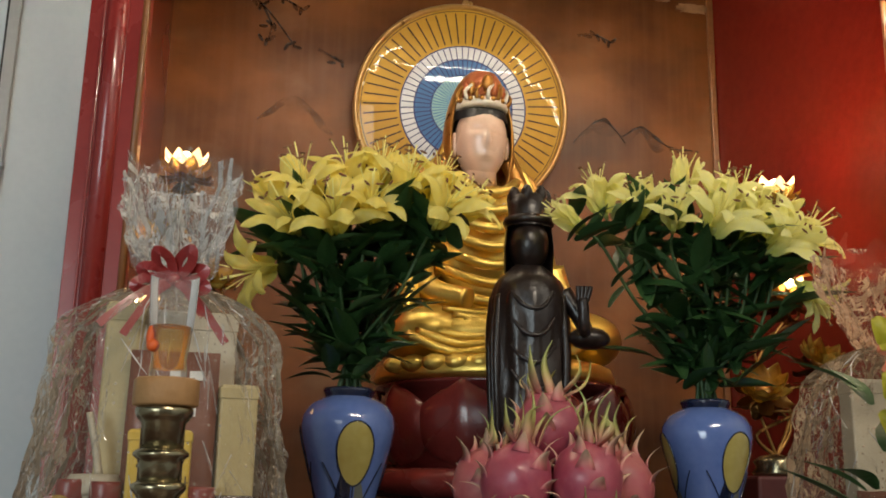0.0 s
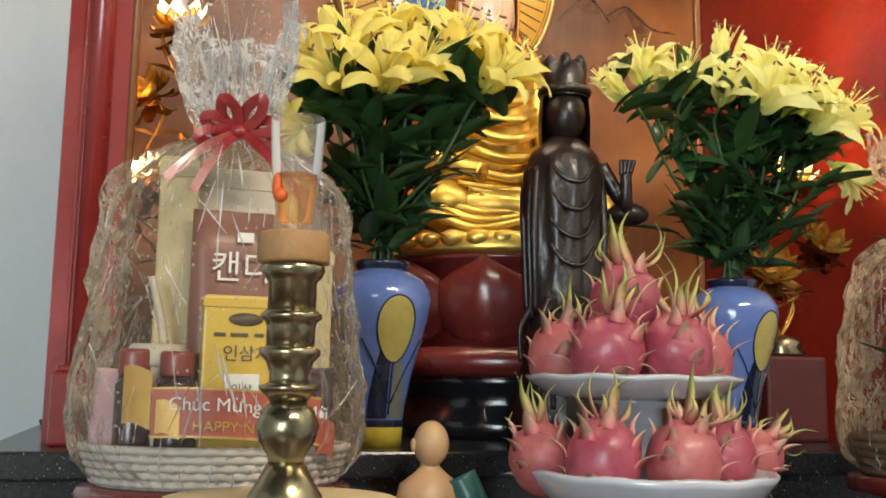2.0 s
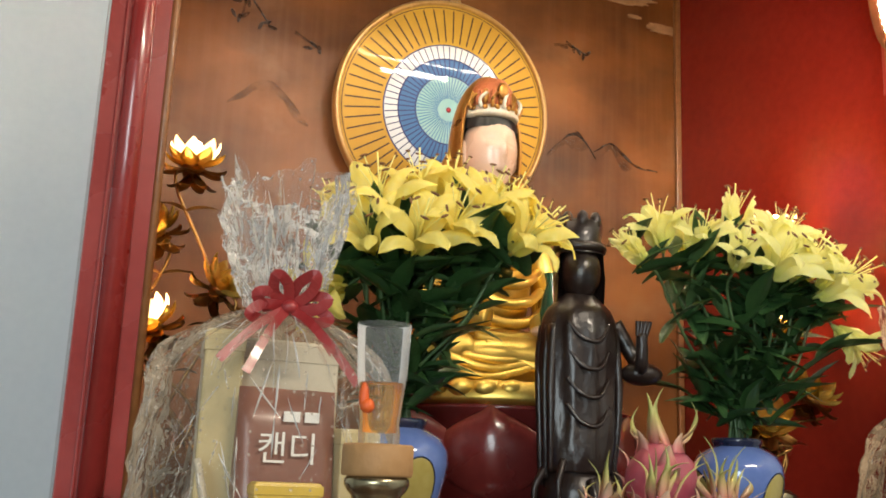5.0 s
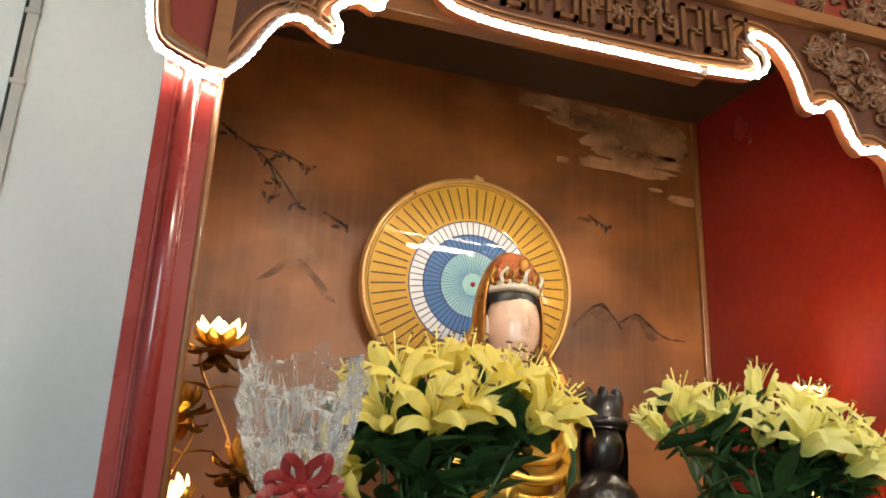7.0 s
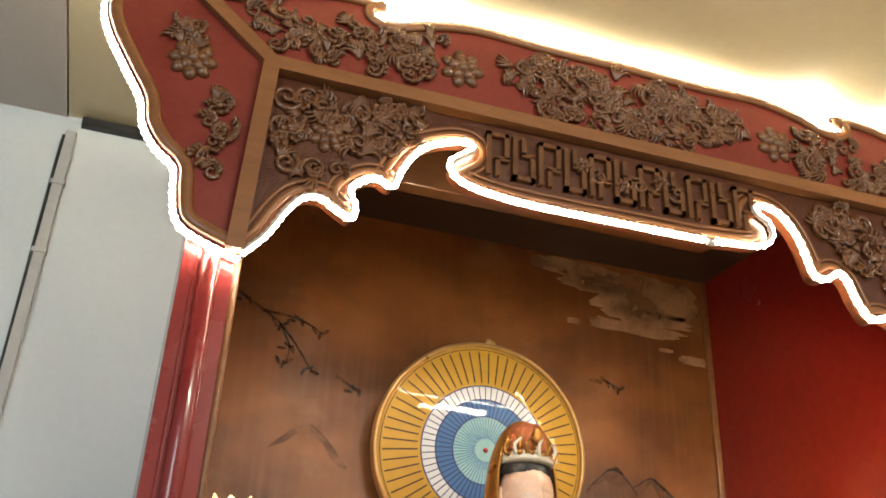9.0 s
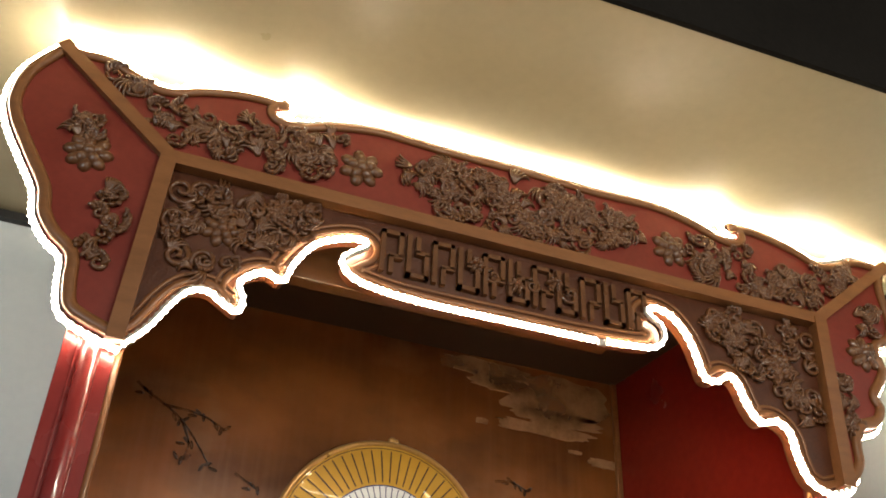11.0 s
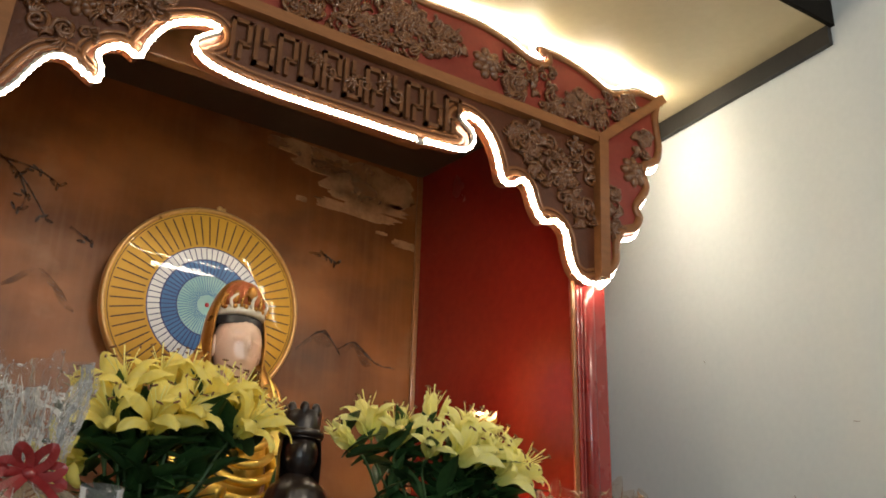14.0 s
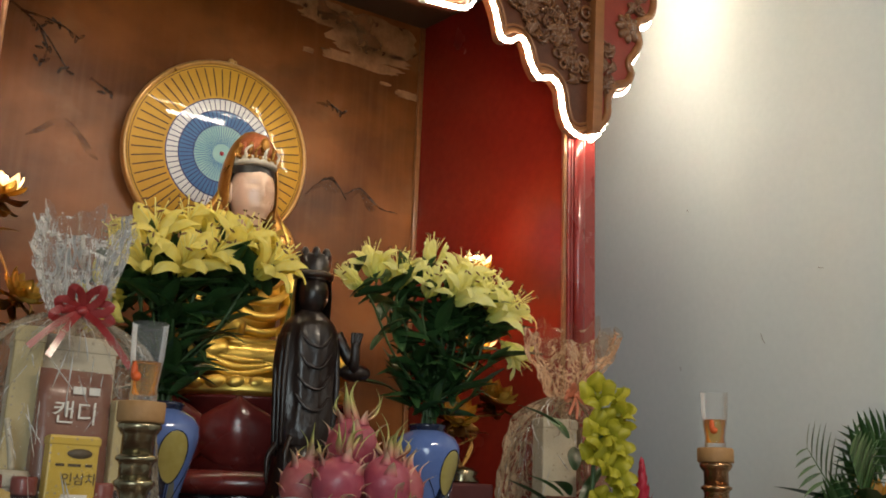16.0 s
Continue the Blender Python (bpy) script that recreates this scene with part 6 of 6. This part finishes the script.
bent_letters("HAPPY NEW YEAR", 0.0145, 0.026, 0.061, M_BANNER_GOLD)

GR = Vector((0.795, 1.505, 1.390))
red_stand((GR.x, GR.y, 1.185), 0.125, 0.204)
wicker_tray("wicker_basket", "brown woven wicker basket of gifts beside an orchid spray", tuple(GR), 0.105, 0.095, 0.05, M_WICKER_BROWN)
WRAP_EAST = [(0.098, 0.0), (0.128, 0.03), (0.134, 0.085), (0.128, 0.15), (0.118, 0.21), (0.095, 0.28), (0.055, 0.32), (0.022, 0.338)]
gift = thing("cellophane_wrap", "clear dotted cellophane wrap with a fanned top, orange light in its colour", "wrapping", "cellophane wraps", at=tuple(GR))
part("film", film(WRAP_EAST, 0.85, 4.1, crumple=0.012), M_CELLO2, gift).visible_shadow = False
tagged(part("crease", creases(WRAP_EAST, 0.85, 6, 90), M_GLINT_FOLD, gift), kind="stuff")
part("gathered_top", film([(0.022, 0.338), (0.045, 0.375), (0.076, 0.42), (0.088, 0.468)], 0.85, 4.1, 110, crumple=0.022, lean=(0.12, -0.1)), M_CELLO_TOP2, gift).visible_shadow = False
bow("ribbon_bow", "dull orange red ribbon tie on cellophane", (GR.x, GR.y - 0.026, GR.z + 0.338), 0.036, M_RIBBON_OR, 6)
bottom = GR.z + 0.012
card_box("gift_box", "pale card gift box inside an orange-lit wrap", 0.745, 0.825, 1.50, 1.54, bottom, 1.685, M_BOX_PALE, -6)
pouch("candy_bag", "red-brown bag inside an orange-lit wrap", 0.845, 1.465, bottom, 1.605, 0.08, 0.05, M_BAG_BROWN, 0, 20)
pouch("brown_pouch", "brown pouch inside an orange-lit wrap", 0.745, 1.445, bottom, 1.535, 0.07, 0.04, M_BAG_BROWN, 0, -16)

# ---- lotus lamps ----
M_POT_MAROON = surface("dull_maroon_glaze", (0.055, 0.007, 0.007), (0.10, 0.015, 0.013), 0.5, scale=12, bump=0.1)
M_LAMP_GOLD = surface("bronze_gilt", (0.26, 0.12, 0.03), (0.46, 0.26, 0.08), 0.28, 0.9, scale=30, bump=0.1)
M_PETAL_LIT = glow("lit_lotus_petal", (1.0, 0.58, 0.20), 1.2)
M_PETAL_DIM = clear("amber_glass_petal", (0.98, 0.72, 0.28), 0.12, 0.62, base=0.5)
M_PETAL_DIM.node_tree.nodes["Principled BSDF"].inputs["Base Color"].default_value = (0.62, 0.42, 0.08, 1)
M_BULB = glow("lit_bulb", (1.0, 0.62, 0.28), 300.0)


def lotus_petal_bm(length, width, bulge):
    bm = bmesh.new()
    rows = []
    for k in range(7):
        f = k / 6
        w = width * math.sin(math.pi * (0.12 + 0.86 * f) ** 0.9)
        x = 0.006 + bulge * math.sin(math.pi * 0.62 * f)
        rows.append([bm.verts.new((x - 0.25 * w * s * s, s * w / 2, length * f)) for s in (-1, -0.5, 0, 0.5, 1)])
    for a, b in zip(rows, rows[1:]):
        for j in range(4):
            bm.faces.new((a[j], a[j + 1], b[j + 1], b[j]))
    bmesh.ops.solidify(bm, geom=bm.faces[:], thickness=0.0008)
    return smooth(bm)


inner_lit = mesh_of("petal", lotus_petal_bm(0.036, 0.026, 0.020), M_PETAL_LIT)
inner_dim = mesh_of("petal", lotus_petal_bm(0.036, 0.026, 0.020), M_PETAL_DIM)
outer_gold = mesh_of("sepal", lotus_petal_bm(0.026, 0.022, 0.030), M_LAMP_GOLD)


def lotus_lamp(label, base, blooms, pot):
    lamp = thing("lotus_lamp", label, "lamp", "lotus lamps", at=base)
    b0 = Vector(base)
    if pot:
        part("pot", box(-0.062, 0.062, -0.05, 0.05, 0.0, 0.150, 0.006), M_POT_MAROON, lamp, "maroon square pot")
        part("collar", lathe([(0.040, 0.150), (0.045, 0.156), (0.036, 0.166), (0.042, 0.176), (0.028, 0.186), (0.006, 0.190)], 32), M_BRASS, lamp, "brass collar")
    else:
        part("foot", lathe([(0.055, 0), (0.055, 0.008), (0.02, 0.022), (0.010, 0.05)], 32), M_LAMP_GOLD, lamp)
    for n, (p, lit, way) in enumerate(blooms):
        h = Vector(p) - b0
        sway = 0.048 * (1 if n % 2 else -1)
        z0 = 0.185 if pot else 0.04
        line = curve_through([(0, 0, z0), (sway * 0.7, 0.004, z0 + (h.z - z0) * 0.30), (h.x * 0.5 - sway, h.y * 0.5, z0 + (h.z - z0) * 0.62), (h.x + sway * 0.55, h.y, h.z - 0.045), (h.x, h.y, h.z - 0.012)], 7)
        part("stem", tube(line, 0.0032, 8, 0.8), M_LAMP_GOLD, lamp)
        bloom = part("bloom", ball(0.013, 0.013, 0.009, seg=14, rings=8), M_LAMP_GOLD, lamp, m=aim(h - Vector((0, 0, 0.012)), way) @ Matrix.Scale(1.35, 4))
        for k in range(7):
            pt = new("petal", inner_lit if lit else inner_dim)
            pt.parent = bloom
            pt.matrix_basis = Matrix.Rotation(2 * math.pi * k / 7, 4, "Z") @ Matrix.Rotation(0.12 + 0.1 * (k % 2), 4, "Y")
        for k in range(6):
            pt = new("sepal", outer_gold)
            pt.parent = bloom
            pt.matrix_basis = Matrix.Rotation(2 * math.pi * (k + 0.5) / 6, 4, "Z") @ Matrix.Rotation(0.75, 4, "Y")
            pt = new("sepal", outer_gold)
            pt.parent = bloom
            pt.matrix_basis = Matrix.Translation((0, 0, -0.006)) @ Matrix.Rotation(2 * math.pi * k / 6, 4, "Z") @ Matrix.Rotation(1.25, 4, "Y") @ Matrix.Scale(0.85, 4)
        for k in range(8):
            pt = new("petal", inner_dim)
            pt.parent = bloom
            pt.matrix_basis = Matrix.Rotation(2 * math.pi * (k + 0.5) / 8, 4, "Z") @ Matrix.Rotation(0.46 + 0.1 * (k % 2), 4, "Y") @ Matrix.Scale(0.92, 4)
        if lit:
            part("bulb", ball(0.009, 0.009, 0.013, (0, 0, 0.018), 12, 8), M_BULB, bloom)
        for f, s in ((0.42, -1), (0.55, 1), (0.66, -1), (0.66, 1)):
            q = line[int(len(line) * f)]
            lf = part("metal_leaf", leaf_bm(0.055, 0.020, 0.014), M_LAMP_GOLD, lamp)
            lf.matrix_basis = Matrix.Translation(q) @ Vector((s, -0.5 + 0.4 * n, 0.35)).normalized().to_track_quat("Y", "Z").to_matrix().to_4x4()
    return lamp


lotus_lamp("gilt lotus lamp with lit white blooms beside the mural", (-0.205, 2.03, 1.411), [((-0.220, 2.02, 2.085), True, (0, -0.1, 1)), ((-0.268, 2.05, 1.975), False, (-0.4, -0.3, 0.8)), ((-0.262, 2.0, 1.815), True, (-0.5, -0.2, 0.8)), ((-0.165, 2.0, 1.885), False, (0.5, -0.3, 0.8))], False)
lotus_lamp("gilt lotus lamp in a maroon pot with lit blooms", (0.862, 1.965, 1.411), [((0.896, 1.98, 2.095), True, (0, -0.1, 1)), ((0.900, 1.975, 1.900), True, (0.3, -0.1, 0.9)), ((0.835, 1.945, 1.722), False, (-0.2, -0.6, 0.6)), ((0.960, 1.97, 1.78), False, (0.4, -0.2, 0.8))], True)

# ---- flower arrangements by the east wall ----
M_ORCHID = petal_paint("yellow_green_orchid", (0.50, 0.46, 0.03), (0.70, 0.62, 0.08))
M_BRACT = surface("red_ginger_bract", (0.36, 0.012, 0.03), (0.55, 0.04, 0.07), 0.35, scale=30, coat=0.2)
M_SUN = petal_paint("orange_yellow_ray", (0.60, 0.24, 0.015), (0.75, 0.36, 0.03))
M_SEED = surface("brown_seed_disc", (0.025, 0.012, 0.006), (0.07, 0.035, 0.015), 0.8, fine=300, bump=0.8)
M_POT = surface("brown_glazed_pot", (0.09, 0.05, 0.03), (0.16, 0.09, 0.05), 0.3, coat=0.3)


def flower_pot(parent, r, h):
    part("pot", lathe([(r * 0.7, 0), (r * 0.75, 0.01), (r, h * 0.8), (r * 0.95, h), (r * 0.85, h), (r * 0.8, h * 0.85)], 36), M_POT, parent)


orchid = thing("orchid_spray", "yellow green orchid spray with dark leaves in a pot", "flowers", at=(0.700, 1.30, 1.185))
flower_pot(orchid, 0.055, 0.14)
part("stem", tube(curve_through([(0, 0, 0.12), (-0.01, 0, 0.28), (-0.005, 0, 0.42), (0.01, 0.0, 0.51)], 6), 0.004, 8), M_STEM, orchid)
broad = mesh_of("petal", petal_bm(0.042, 0.038, 0.4, 0.95, 1), M_ORCHID)
rng = random.Random(21)
for k in range(17):
    z = 0.255 + 0.265 * (k / 16)
    a = rng.uniform(-2.6, -0.5)
    pos = Vector((0.034 * math.cos(a) * (1.1 - 0.4 * k / 16), 0.034 * math.sin(a), z))
    fl = part("blossom", lathe([(0.002, -0.006), (0.006, 0.0), (0.004, 0.010)], 10), M_ORCHID, orchid)
    fl.matrix_basis = aim(pos, (math.cos(a), math.sin(a), 0.25), rng.uniform(0, 6)) @ Matrix.Scale(rng.uniform(0.85, 1.15), 4)
    for j in range(5):
        pt = new("petal", broad)
        pt.parent = fl
        pt.matrix_basis = Matrix.Rotation(j * 2 * math.pi / 5, 4, "Z")
for k in range(16):
    lf = new("leaf", leaf_meshes[k % 4])
    lf.parent = orchid
    a = rng.uniform(0, 6.3)
    lf.matrix_basis = Matrix.Translation((0.02 * math.cos(a) - 0.03, 0.02 * math.sin(a) + 0.03, rng.uniform(0.20, 0.47))) @ Vector((math.cos(a) - 0.4, math.sin(a), 0.9)).normalized().to_track_quat("Y", "Z").to_matrix().to_4x4()
ginger = thing("red_ginger", "red ginger flower cone with green leaves in a pot", "flowers", at=(0.905, 1.40, 1.185))
flower_pot(ginger, 0.045, 0.12)
part("stem", tube([(0, 0, 0.10), (0.005, 0, 0.30)], 0.005, 8), M_STEM, ginger)
bract = mesh_of("bract", leaf_bm(0.040, 0.020, -0.012), M_BRACT)
for k in range(46):
    f = k / 45
    a = 2.4 * k
    br = new("bract", bract)
    br.parent = ginger
    br.matrix_basis = Matrix.Translation((0.012 * (1 - f) * math.cos(a), 0.012 * (1 - f) * math.sin(a), 0.28 + 0.125 * f)) @ Vector((math.cos(a), math.sin(a), 0.55 + 1.8 * f)).normalized().to_track_quat("Y", "Z").to_matrix().to_4x4() @ Matrix.Scale(1.0 - 0.35 * f, 4)
for k in range(5):
    lf = new("leaf", leaf_meshes[2])
    lf.parent = ginger
    a = -2.2 + 0.9 * k
    lf.matrix_basis = Matrix.Translation((0, 0, 0.24)) @ Vector((math.cos(a), math.sin(a), 0.5)).normalized().to_track_quat("Y", "Z").to_matrix().to_4x4() @ Matrix.Scale(1.4, 4)

sun = thing("sunflower_arrangement", "orange sunflower with striped palm leaves in a pot", "flowers", at=(1.185, 1.10, 1.185))
flower_pot(sun, 0.06, 0.16)
part("stem", tube([(0, 0, 0.14), (0.0, -0.02, 0.335)], 0.005, 8), M_STEM, sun)
sd = part("flower_head", lathe([(0.0, -0.006), (0.030, -0.004), (0.034, 0.004), (0.022, 0.010), (0.0, 0.011)], 32), M_SEED, sun)
sd.matrix_basis = aim((0.0, -0.025, 0.340), (-0.55, -0.75, 0.25))
ray = mesh_of("ray_petal", leaf_bm(0.040, 0.015, 0.006), M_SUN)
for k in range(26):
    rp = new("ray_petal", ray)
    rp.parent = sd
    rp.matrix_basis = Matrix.Rotation(2 * math.pi * k / 26, 4, "Z") @ Matrix.Translation((0, 0.026, 0.001 * (k % 2))) @ Matrix.Rotation(0.2 + 0.15 * (k % 2), 4, "X")
frond = mesh_of("leaflet", leaf_bm(0.085, 0.0150, 0.008), M_LEAF)
frond_pale = mesh_of("leaflet", leaf_bm(0.080, 0.013, 0.008), M_LEAF_PALE)
for x, y, z, dx, dz, L in ((-0.075, 0.0, 0.345, 0.45, 0.75, 0.17), (-0.02, 0.03, 0.325, -0.75, 0.60, 0.20), (0.03, 0.03, 0.355, 0.6, 0.8, 0.18), (-0.02, -0.02, 0.30, -0.95, 0.25, 0.17), (0.0, 0.02, 0.33, -0.25, 0.95, 0.16), (-0.05, -0.03, 0.33, -0.55, 0.85, 0.13)):
    way = Vector((dx, -0.15, dz)).normalized()
    rib = part("frond", tube([(x, y, z), tuple(Vector((x, y, z)) + way * L)], 0.0018, 6, 0.4), M_LEAF_PALE, sun)
    side = way.cross(Vector((0, -1, 0.1))).normalized()
    for k in range(9):
        f = 0.12 + 0.86 * k / 8
        for s in (-1, 1):
            ll = new("leaflet", frond if k % 2 else frond_pale)
            ll.parent = rib
            d = (way * 0.75 + side * s).normalized()
            ll.matrix_basis = Matrix.Translation(Vector((x, y, z)) + way * L * f) @ d.to_track_quat("Y", "Z").to_matrix().to_4x4() @ Matrix.Scale(0.55 + 0.6 * math.sin(math.pi * f), 4)
for k in range(14):
    lf = new("leaf", leaf_meshes[2])
    lf.parent = sun
    a = rng.uniform(0, 6.3)
    lf.matrix_basis = Matrix.Translation((0.03 * math.cos(a), 0.03 * math.sin(a), rng.uniform(0.2, 0.36))) @ Vector((math.cos(a), math.sin(a), 0.4)).normalized().to_track_quat("Y", "Z").to_matrix().to_4x4() @ Matrix.Scale(1.3, 4)

# ---- small things ----
M_TEAL = surface("teal_robe_paint", (0.02, 0.10, 0.10), (0.05, 0.18, 0.17), 0.35, coat=0.3)
M_DOLL = surface("tan_resin", (0.58, 0.34, 0.17), (0.70, 0.46, 0.26), 0.4, bump=0.03)
bm = lathe([(0.075, 0.0), (0.080, 0.03), (0.070, 0.07), (0.052, 0.12), (0.046, 0.165), (0.040, 0.190), (0.022, 0.203), (0.013, 0.212), (0.013, 0.222)], 32)
for v in bm.verts:
    v.co.y *= 0.75
merge(bm, ball(0.0225, 0.024, 0.029, (0, -0.002, 0.240), 20, 14))
for s in (-1, 1):
    merge(bm, ball(0.004, 0.005, 0.009, (s * 0.0228, 0.002, 0.238), 8, 6))
cloth = fold([(0.034, -0.016, 0.200), (0.052, -0.030, 0.15), (0.058, -0.034, 0.09), (0.05, -0.02, 0.02)], 0.022, 1.1)
merge(bm, cloth, None, 1)
tagged(part("figurine", bm, (M_DOLL, M_TEAL), m=pose(0.107, 1.62, 1.185, 0, 0, 10)), "small tan resin figurine with a teal robe", "figurine")
M_GREENGLASS = surface("green_glass_dish", (0.02, 0.05, 0.02), (0.05, 0.10, 0.04), 0.12, coat=0.6)
bowl = thing("green_dish", "dark green glazed footed dish with a pale bun", "dish", at=(0.585, 1.27, 1.185))
part("foot", lathe([(0.05, 0), (0.045, 0.01), (0.02, 0.04), (0.02, 0.12), (0.04, 0.15)], 32), M_GREENGLASS, bowl)
part("bowl", lathe([(0.04, 0.148), (0.075, 0.165), (0.088, 0.190), (0.085, 0.191), (0.07, 0.172), (0.0, 0.160)], 40), M_GREENGLASS, bowl)
bun = tagged(part("bun", ball(0.022, 0.022, 0.016, (0, 0, 0.014), 16, 10), M_BOX_PALE, m=pose(0.57, 1.26, 1.347)), "pale bun lying in a green dish", "bun")

M_SEAM = surface("grey_white_seam", (0.38, 0.39, 0.38), (0.50, 0.51, 0.50), 0.4, scale=6)
# added raised bar and clips stand in for a seam beside a thin cable
wall_seam = thing("seam_bar", "grey white bar standing in for a wall seam, with a dark cable", "cable duct", at=(-0.677, BACK, 0))
part("duct", box(-0.012, 0.012, -0.016, 0.0, 0.2, TOP - 0.05, 0.002), M_SEAM, wall_seam)
part("cable", tube(curve_through([(-0.016, -0.006, 0.3), (-0.017, -0.008, 1.6), (-0.015, -0.006, 2.4), (-0.017, -0.01, 2.9), (-0.016, -0.006, 3.04)], 6), 0.004, 6), M_BLACKTRIM, wall_seam)
for z in (1.5, 2.2, 2.72, 2.9):
    part("clip", box(-0.018, 0.015, -0.019, -0.001, z, z + 0.012, 0.001), M_SEAM, wall_seam)
side = thing("side_cabinet", "dark wooden cabinet beside the altar", "cabinet")
part("body", box(-1.15, -0.47, 2.02, 2.475, 0, 1.318, 0.004), M_DARKWOOD, side)
part("top", box(-1.17, -0.455, 2.0, 2.477, 1.318, 1.345, 0.004), M_DARKWOOD, side)
loose = tagged(part("loose_cable", tube(curve_through([(-0.428, 2.40, 1.417), (-0.415, 2.40, 1.423), (-0.405, 2.42, 1.437), (-0.392, 2.46, 1.455)], 6), 0.006, 8), M_BLACKTRIM), "short black cable end leaning on the wall", "cable")
M_SCUFF = surface("grey_scuff", (0.16, 0.15, 0.14), (0.26, 0.25, 0.24), 0.7)
for y, z, dy, dz in ((1.62, 1.96, 0.012, -0.028), (1.90, 1.90, 0.006, -0.010), (1.44, 2.10, 0.016, -0.004), (1.86, 2.34, 0.005, -0.008)):
    bm = tube([(EAST - 0.0002, y, z), (EAST - 0.0002, y - dy * 0.4, z + dz * 0.6), (EAST - 0.0002, y - dy, z + dz)], 0.0011, 5, 0.5)
    part("scuff", bm, M_SCUFF, bpy.data.objects["wall_east"])
